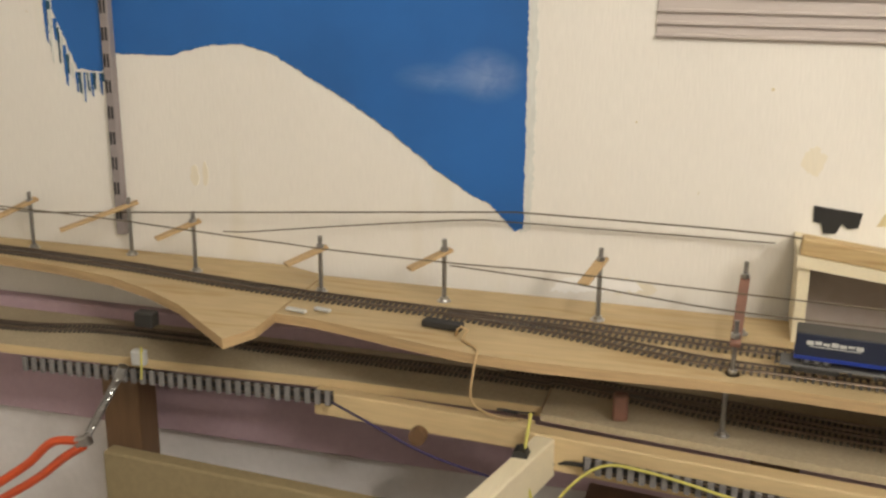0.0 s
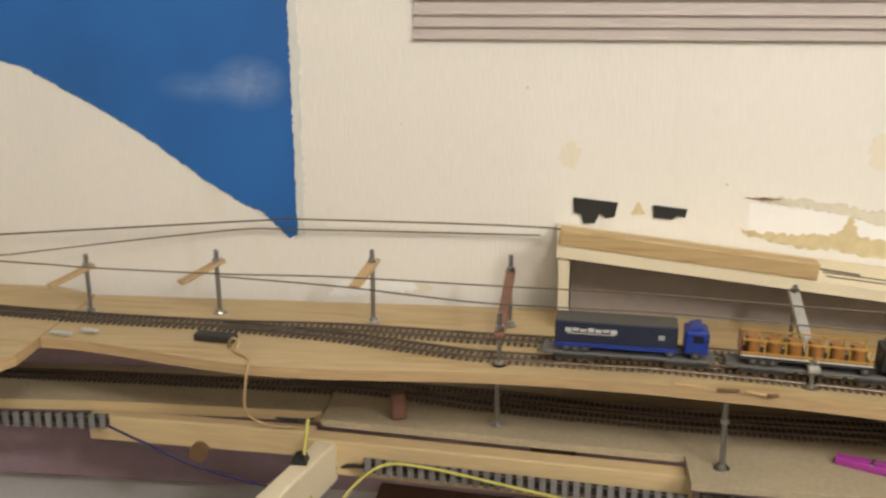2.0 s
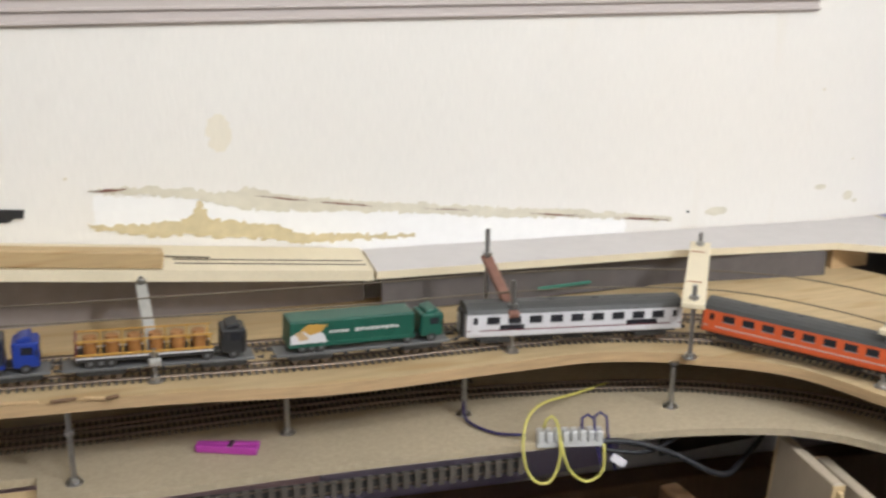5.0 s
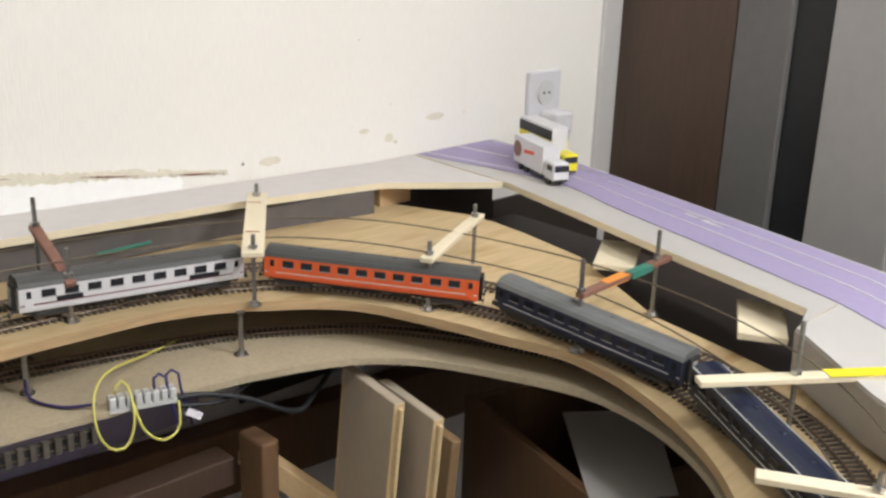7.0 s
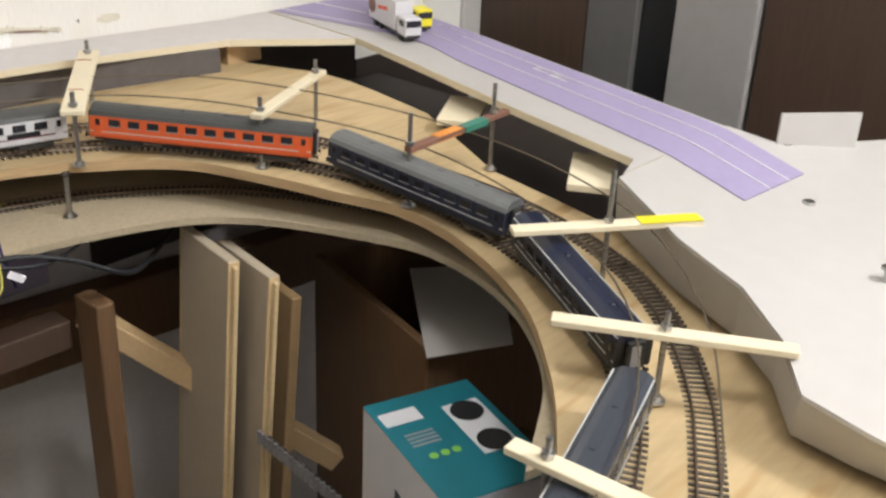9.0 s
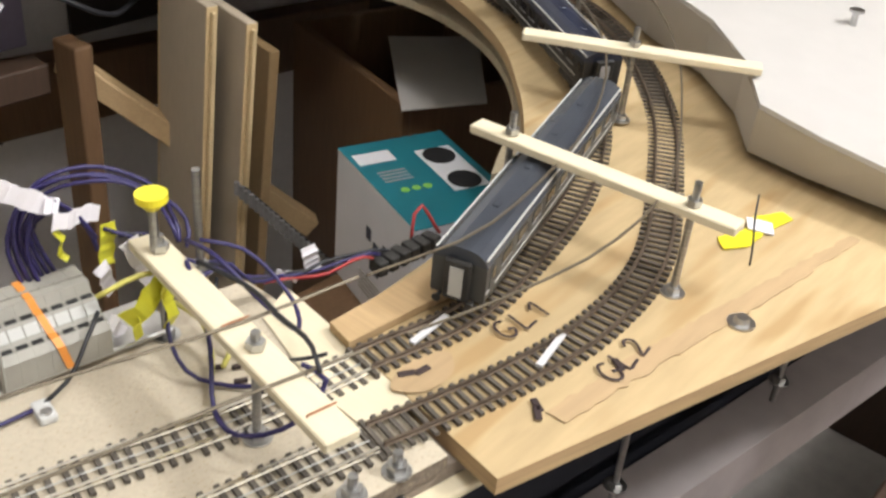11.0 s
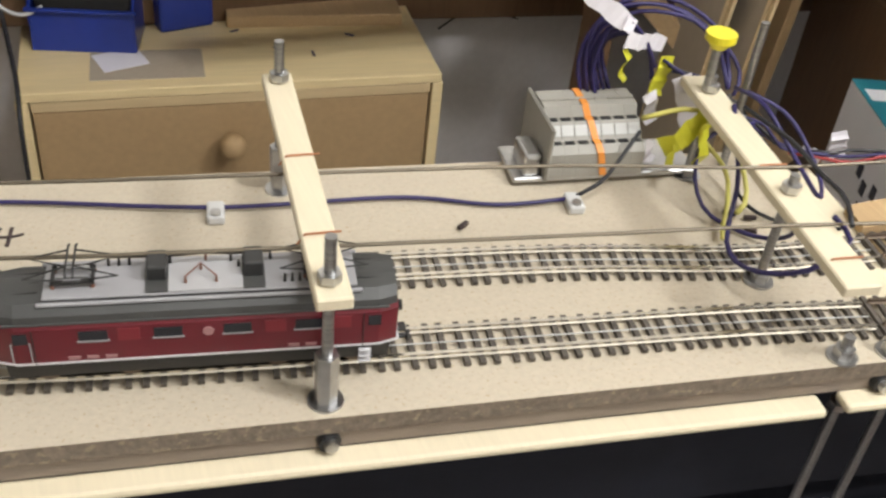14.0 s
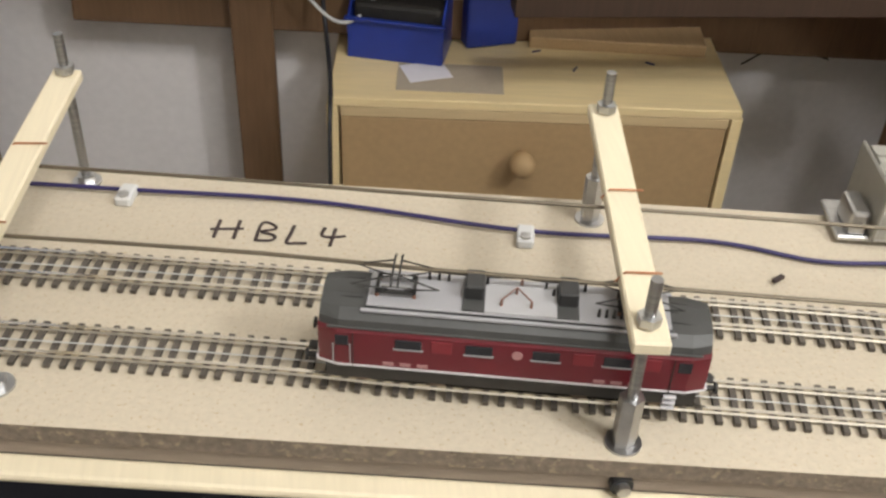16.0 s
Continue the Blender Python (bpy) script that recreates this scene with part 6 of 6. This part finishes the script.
def handwriting(text, at, height, rz, label, gap=1.15):
    """Marker letters drawn as thin flat strokes."""
    base = thing("marker_writing", at, rz, label, "writing")
    x = 0.0
    for ch in text:
        if ch == " ":
            x += 0.35 * height
            continue
        for line in STROKES[ch]:
            P = [(x + px * height * 0.9, py * height, 0.0004) for px, py in line]
            bm = tube(spline(P, 0.0015) if len(P) > 2 else P, 0.0010, 5)
            bmesh.ops.scale(bm, vec=(1, 1, 0.35), verts=bm.verts)
            part("stroke", bm, INK, base)
        x += gap * height * 0.9
    return base


handwriting("H BL4", (0.278, 0.345, FRONT_Z + 0.0003), 0.0150, -11, "handwritten letters H BL 4 in black marker", gap=1.18)
handwriting("GL1", (0.833, 0.168, 0.9042), 0.0150, -4, "handwritten letters GL 1 in black marker")
handwriting("GL2", (0.846, 0.104, 0.9040), 0.0150, 4, "handwritten letters GL 2 in black marker")

clip_pts = [(0.232, 0.384), (0.436, 0.334), (0.622, 0.294)]
cable("cable", [(-0.4, 0.49, 0.9025), (-0.1, 0.435, 0.9025), (0.12, 0.405, 0.903), (0.232, 0.386, 0.9035), (0.33, 0.370, 0.9025), (0.436, 0.336, 0.9035), (0.53, 0.322, 0.9025), (0.58, 0.302, 0.9025), (0.622, 0.2955, 0.9035)], 0.0012, CABLE, "violet cable clipped along the chipboard deck")
cable("cable", [(0.622, 0.2955, 0.9035), (0.640, 0.296, 0.912), (0.655, 0.302, 0.925), (0.668, 0.310, 0.932)], 0.0012, CABLE_BLACK, "dark cable rising to the gantry")
for x, y in clip_pts:
    c = thing("cable_clip", (x, y, FRONT_Z), rz=-12, label="milky plastic cable clip with a screw", category="cable clip", group="cable clips on the deck")
    part("saddle", box((0.009, 0.015, 0.0055), (0, -0.002, 0.00275), bevel=0.0014), CLIP, c)
    part("screw", rod((0, -0.006, 0.0055), (0, -0.006, 0.0068), 0.0028, 10), STEEL, c)

dn = thing("terminal_block_row", (0.648, 0.327, FRONT_Z), rz=-9, label="row of grey rail-mounted terminal blocks held by an orange band", category="terminal blocks")
part("mounting_rail", box((0.110, 0.034, 0.0035), (0.006, 0, 0.004), bevel=0.0008, seg=1), STEEL, dn)
part("end_bracket", box((0.010, 0.022, 0.014), (-0.0385, -0.004, 0.012), bevel=0.002), STEEL, dn)
PROFILE = [(-0.019, 0.006), (-0.019, 0.021), (-0.015, 0.0245), (-0.0105, 0.0245), (-0.0035, 0.0325), (0.001, 0.0325), (0.004, 0.0385), (0.021, 0.0385), (0.027, 0.033), (0.027, 0.006)]
for k in range(7):
    x = -0.026 + k * 0.0079
    bm = slab(PROFILE, -0.0039, 0.0039)
    for v in bm.verts:
        v.co = (x + v.co.z, v.co.x, v.co.y)
    t1 = part("terminal", bm, GREY_PLASTIC, dn)
    part("marker_tag", box((0.0070, 0.0060, 0.0006), (x, -0.0068, 0.0289), (49, 0, 0)), LIGHT_PLASTIC, t1, "pale marker face")
    for y, z in ((-0.0128, 0.0247), (-0.0012, 0.0327)):
        part("wire_entry", box((0.0056, 0.0030, 0.0008), (x, y, z)), BLACK, t1)
    part("ridge", box((0.0074, 0.0022, 0.0012), (x, 0.0105, 0.0389)), GREY_PLASTIC, t1)
part("end_plate", box((0.0022, 0.048, 0.034), (-0.0310, 0.004, 0.0208), bevel=0.001, seg=1), GREY_PLASTIC, dn)
bm = slab([(y * 1.03, z + 0.0008) for y, z in PROFILE], -0.0020, 0.0020)
for v in bm.verts:
    v.co = (-0.001 + v.co.z + (v.co.y - 0.02) * -0.25, v.co.x, v.co.y)
part("rubber_band", bm, ORANGE, dn, "stretched orange rubber band")

# looped cables, flags and cap round the gantry
rnd = random.Random(11)
for k in range(4):
    ox, oy, oz = rnd.uniform(-0.006, 0.006), rnd.uniform(-0.006, 0.006), rnd.uniform(-0.006, 0.006)
    cable("cable", [(0.655 + ox, 0.345 + oy, 0.925), (0.650 + ox, 0.352 + oy, 0.958 + oz), (0.665 + ox, 0.350, 0.984 + oz), (0.693 + ox, 0.340 + oy, 0.988 + oz), (0.717 + ox, 0.325, 0.974 + oz), (0.722 + ox, 0.315 + oy, 0.960), (0.716, 0.305 + oy, 0.952 + oz * 0.5)],
          0.0013, CABLE, "violet cable loop above the terminal blocks")
for k in range(1):
    o = 0.006 * k
    cable("cable", [(0.716, 0.300, 0.958), (0.712 + o, 0.270, 0.964 + o), (0.720 + o, 0.245, 0.945), (0.735 + o, 0.235, 0.925 + o), (0.752 + o, 0.258, 0.925), (0.745, 0.285, 0.945 + o), (0.722, 0.300, 0.956)], 0.0013, CABLE, "violet cable loop hanging at the gantry")
cable("cable", [(0.705, 0.285, 0.957), (0.690, 0.250, 0.935), (0.672, 0.225, 0.915), (0.668, 0.200, 0.918), (0.682, 0.180, 0.930), (0.700, 0.178, 0.945), (0.690, 0.185, 0.958)], 0.0014, CABLE, "violet cable loop in front of the gantry")
cable("cable", [(0.708, 0.280, 0.958), (0.712, 0.245, 0.958), (0.705, 0.215, 0.960), (0.700, 0.190, 0.962), (0.690, 0.172, 0.960)], 0.0013, CABLE_BLACK, "black cable along the gantry bar")
cable("cable", [(0.668, 0.312, 0.938), (0.690, 0.305, 0.945), (0.705, 0.300, 0.940), (0.715, 0.280, 0.925), (0.712, 0.262, 0.910), (0.700, 0.255, 0.905)], 0.0015, CABLE_YELLOW, "yellow wire beside the terminal blocks")
cable("cable", [(0.700, 0.300, 0.930), (0.712, 0.285, 0.915), (0.705, 0.268, 0.906), (0.690, 0.250, 0.904), (0.680, 0.235, 0.9035)], 0.0013, CABLE_YELLOW, "thin yellow wire lying on the deck")
for at, size, ry, rz, curl, m, lab in (
        ((0.643, 0.336, 0.998), (0.044, 0.0105), 37, -6, 0.10, PAPER, "white paper wire flag"), ((0.676, 0.335, 0.972), (0.030, 0.0095), 16, 8, 0.2, PAPER, "white paper wire flag"),
        ((0.664, 0.336, 0.983), (0.014, 0.008), 30, 30, 0.3, PAPER, "white paper wire flag"), ((0.692, 0.335, 0.949), (0.025, 0.0095), 96, 0, 0.1, LIME, "lime-yellow plastic wire flag strip"),
        ((0.667, 0.337, 0.958), (0.024, 0.004), 70, 25, 0.35, LIME, "curled lime-yellow wire flag"), ((0.704, 0.322, 0.937), (0.038, 0.0115), 68, -10, 0.08, PAPER, "white paper wire flag"),
        ((0.686, 0.330, 0.932), (0.022, 0.009), 70, 10, 0.2, PAPER, "white paper wire flag"), ((0.678, 0.312, 0.914), (0.020, 0.008), 55, 20, 0.3, PAPER, "white paper wire flag"),
        ((0.690, 0.296, 0.936), (0.036, 0.013), -34, -12, 0.25, LIME, "crumpled lime-yellow wire flag"), ((0.698, 0.292, 0.930), (0.026, 0.010), -75, 20, 0.3, LIME, "crumpled lime-yellow wire flag"),
        ((0.682, 0.296, 0.925), (0.020, 0.010), -15, 35, 0.3, LIME, "crumpled lime-yellow wire flag"), ((0.797, 0.290, 0.915), (0.018, 0.010), 75, -20, 0.2, PAPER, "white paper wire flag"),
        ((0.776, 0.288, 0.913), (0.014, 0.007), 20, -30, 0.3, PAPER, "white paper wire flag")):
    bm = bmesh.new()
    prev = None
    for k in range(9):
        u = k / 8 - 0.5
        off = curl * size[0] * 0.35 * math.sin(u * 6.0) + 0.0006 * math.sin(k * 2.1)
        w = size[1] / 2 * (1 + 0.12 * math.sin(k * 1.9 + size[0] * 900))
        cur = [bm.verts.new(v) for v in ((u * size[0], off, -w), (u * size[0], off, w), (u * size[0], off + 0.0004, w), (u * size[0], off + 0.0004, -w))]
        if prev:
            for i in range(4):
                bm.faces.new((prev[i], prev[(i + 1) % 4], cur[(i + 1) % 4], cur[i]))
        else:
            bm.faces.new(cur)
        prev = cur
    bm.faces.new(prev)
    bm.transform(pose(*at, 0, ry, rz))
    tagged(part("wire_flag", bm, m), lab, "label", "wire flags")
cable("cable", [(0.730, 0.292, 0.938), (0.703, 0.296, 0.930), (0.690, 0.283, 0.917), (0.687, 0.264, 0.906), (0.697, 0.247, 0.9025), (0.706, 0.232, 0.906), (0.703, 0.215, 0.922), (0.694, 0.206, 0.944)], 0.0013, CABLE, "violet cable ring hanging over the front deck")
cable("cable", [(0.735, 0.300, 0.925), (0.722, 0.285, 0.910), (0.715, 0.268, 0.9045), (0.722, 0.250, 0.903), (0.738, 0.232, 0.906), (0.742, 0.215, 0.918)], 0.0011, CABLE_BLACK, "thin black cable curving under the gantry")
for k in range(5):
    o = 0.0035 * k
    cable("cable", [(0.652 + o, 0.346, 0.938), (0.649 + o, 0.350 + o * 0.5, 0.958), (0.652 + o, 0.349, 0.978 - o * 0.5), (0.662 + o, 0.344, 0.986 - o), (0.676 + o * 0.6, 0.338, 0.974 - o), (0.686, 0.334, 0.955 - o)], 0.0013, CABLE, "violet cable in a tight bundle behind the flags")
for k in range(3):
    o = 0.004 * k
    cable("cable", [(0.690 + o, 0.334, 0.960 - o), (0.706 + o, 0.325, 0.950), (0.720, 0.312 + o, 0.940 - o), (0.734 + o, 0.300, 0.932), (0.750, 0.294 - o, 0.922), (0.772 + o, 0.288, 0.914)], 0.0011, (CABLE, CABLE_BLACK, CABLE)[k], "thin cable draped across the gantry")
cp = thing("rod_cap", (0.700, 0.304, 0.975), label="yellow plastic cap on a threaded rod", category="cap")
part("stem", rod((0, 0, -0.016), (0, 0, 0.010), 0.0026, 10), ROD, cp)
part("cap", rod((0, 0, 0.0115), (0, 0, 0.0155), 0.0084, 24), YELLOW, cp)
part("collar", rod((0, 0, 0.0065), (0, 0, 0.0115), 0.0038, 14, r2=0.0075), YELLOW, cp)
tr = thing("support_rod", (0.730, 0.307, 0.76), label="long bare threaded steel rod behind the gantry", category="support rod")
threaded(tr, 0, 0, 0, 0.232, 0.0024, (0.17,))
tagged(part("paper_sheet", slab([(0.750, 0.279), (0.780, 0.292), (0.770, 0.233), (0.764, 0.199), (0.762, 0.168), (0.726, 0.178), (0.729, 0.214)], FRONT_Z + 0.0004, FRONT_Z + 0.0012), PINE_BAR), "thin cream card under the gantry", "card")
for x, y in ((0.703, 0.262), (0.712, 0.255), (0.705, 0.245), (0.555, 0.290), (0.86, 0.258)):
    tagged(part("wire_end", box((0.007, 0.0022, 0.002), (x, y, 0.9022 if x < 0.72 else 0.9045), (0, 0, x * 2000)), INK), "cut stub of dark wire on the deck", "wire scrap")

# connector bundle at the plywood corner
pb = thing("connector_strip", (0.850, 0.262, 0.9035), rz=-4, label="black connector strip with red and violet wires", category="connector")
for k in range(6):
    part("connector", box((0.0075, 0.012, 0.010), (-0.022 + k * 0.0088, 0, 0.0052), (0, 0, 8 * (k % 3 - 1)), bevel=0.0014), UNDER, pb)
for k, m in enumerate((CABLE_RED, CABLE, CABLE_BLACK)):
    o = 0.006 * k
    cable("cable", [(0.760 + o, 0.290, 0.915), (0.775 + o, 0.284 - o * 0.5, 0.914 + o * 0.3), (0.795, 0.275 + o * 0.5, 0.912 + o * 0.4), (0.815 + o, 0.268, 0.918), (0.830 + o, 0.266, 0.911)], 0.0011, m, "thin coloured wire to the connector strip")
cable("cable", [(0.862, 0.268, 0.911), (0.868, 0.272, 0.925), (0.876, 0.272, 0.928), (0.880, 0.268, 0.918), (0.885, 0.262, 0.906)], 0.0012, CABLE_RED, "red wire loop beside the connectors")
tagged(part("ply_strip", slab([(0.768, 0.244), (0.763, 0.224), (0.838, 0.218), (0.914, 0.223), (0.912, 0.238), (0.865, 0.243)], lambda x, y: deck_z(x, y) + 0.0004, lambda x, y: deck_z(x, y) + 0.006), (TAN_WOOD, PLY_EDGE)), "thin plywood strip beside the track", "strip")
for x, y, a in ((0.806, 0.2035, 5), (0.841, 0.1445, 12)):
    tagged(part("rail_contact", box((0.034, 0.0042, 0.0020), (x, y, 0.9058), (0, 0, a), bevel=0.0004, seg=1), WHITE_PAINT), "white contact strip between the rails", "contact strip")
tagged(part("yellow_tape", slab(jagged([(1.015, 0.128), (1.030, 0.118), (1.060, 0.118), (1.088, 0.112), (1.092, 0.122), (1.070, 0.134), (1.048, 0.130), (1.025, 0.138)], 0.001), 0.9036, 0.9042), YELLOW), "torn yellow tape on the plywood", "tape")
tagged(part("paper_slip", box((0.016, 0.018, 0.0008), (1.060, 0.124, 0.9048), (6, 0, 30)), PAPER), "small white paper scrap on the tape", "paper")
cable("cable", [(1.035, 0.122, 0.940), (1.022, 0.116, 0.930), (1.015, 0.110, 0.915), (1.008, 0.106, 0.9035)], 0.0007, CABLE_BLACK, "thin black wire standing on the board")
ws = thing("washer_screw", (0.949, 0.082, 0.9025), label="steel screw with a wide washer", category="screw")
part("washer", rod((0, 0, 0), (0, 0, 0.0012), 0.0085, 20), STEEL, ws)
part("head", rod((0, 0, 0.0012), (0, 0, 0.005), 0.0052, 12, r2=0.004), STEEL, ws)
sc = thing("screw", (1.346, 0.190, tilted_z(1.346, 0.190)), label="steel screw standing in the white plate", category="screw")
part("shank", rod((0, 0, 0), (0, 0, 0.012), 0.003, 10), STEEL, sc)
part("head", rod((0, 0, 0.012), (0, 0, 0.0145), 0.0065, 14), STEEL, sc)
sc2 = thing("screw", (1.44, 0.30, tilted_z(1.44, 0.30)), label="steel screw head in the white plate", category="screw")
part("head", rod((0, 0, 0), (0, 0, 0.003), 0.006, 14), STEEL, sc2)
for x, y in ((0.795, 0.120), (0.800, 0.124), (0.778, 0.184), (0.770, 0.188), (0.86, 0.112)):
    tagged(part("knot", box((0.010, 0.004, 0.0016), (x, y, 0.9038), (0, 0, x * 3000), bevel=0.0005, seg=1), INK), "dark pencil smudge on the plywood", "mark")
tagged(part("wood_stain", slab(jagged([(0.80, 0.118), (0.87, 0.112), (0.96, 0.098), (1.10, 0.075), (1.10, 0.068), (0.95, 0.085), (0.86, 0.098), (0.80, 0.106)], 0.0015), 0.9027, 0.9031), STAIN), "brown stain along the plywood grain", "stain", kind="structure")
b = bmesh.new()
for k in range(28):
    a = 2 * math.pi * k / 28
    b.verts.new((0.778 + 0.022 * math.cos(a) * (1 + 0.1 * math.sin(3 * a)), 0.182 + 0.012 * math.sin(a), 0.9034))
b.faces.new(b.verts)
tagged(part("wood_knot", b, STAIN), "round brown knot in the plywood", "stain", kind="structure")
for x, dz in ((0.450, 0.0), (0.712, 0.002)):
    nt = thing("bolt_end", (x, front_y(x) - 0.001, 0.8855), label="bolt end with black washer on the deck edge", category="bolt", group="bolts on the deck edge")
    part("washer", rod((0, 0.004, 0), (0, 0.0, 0), 0.0050, 16), BLACK, nt)
    part("tip", rod((0, 0.0, 0), (0, -0.003, 0), 0.003, 10), STEEL, nt)
for x in (0.690, 0.716):
    bt = thing("bolt", (x, front_y(x) + 0.006, FRONT_Z), label="zinc bolt and nut at the deck joint", category="bolt", group="bolts at the joint")
    part("washer", rod((0, 0, 0), (0, 0, 0.0012), 0.0075, 16), STEEL, bt)
    part("nut", rod((0, 0, 0.0012), (0, 0, 0.0062), 0.0052, 6), STEEL, bt)
    part("tip", rod((0, 0, 0.006), (0, 0, 0.013), 0.0026, 10), ROD, bt)

# crack and splinters on the back board
for k, (x, y, w, a) in enumerate(((0.385, 0.966, 0.030, -4), (0.42, 0.962, 0.022, 8), (0.445, 0.960, 0.018, -10), (0.46, 0.958, 0.012, 20))):
    tagged(part("splinter", box((w, 0.003, 0.003), (x, y, deck_z(x, y) + 0.0018), (0, 4, a), bevel=0.0006, seg=1), BROWN_WOOD if k % 2 else TAN_WOOD), "raised splinter at the plywood edge", "splinter")

# unseen housings added above the main light and the fill light
for x, y in ((1.62, -0.68), (0.70, -0.25)):
    lm = thing("unseen_light_housing", (x, y, ROOM_H), label="unseen round housing added above a light", category="ceiling light", group="ceiling lights")
    part("housing", rod((0, 0, 0), (0, 0, -0.030), 0.12, 32), WHITE_PAINT, lm)
tagged(part("end_card", slab([(1.560, 0.388), (1.563, 0.391), (1.635, 0.330), (1.632, 0.327)], lambda x, y: tilted_z(x, y), PLATE_Z + 0.028), PLATE_WHITE), "white card standing at the end of the road", "card")
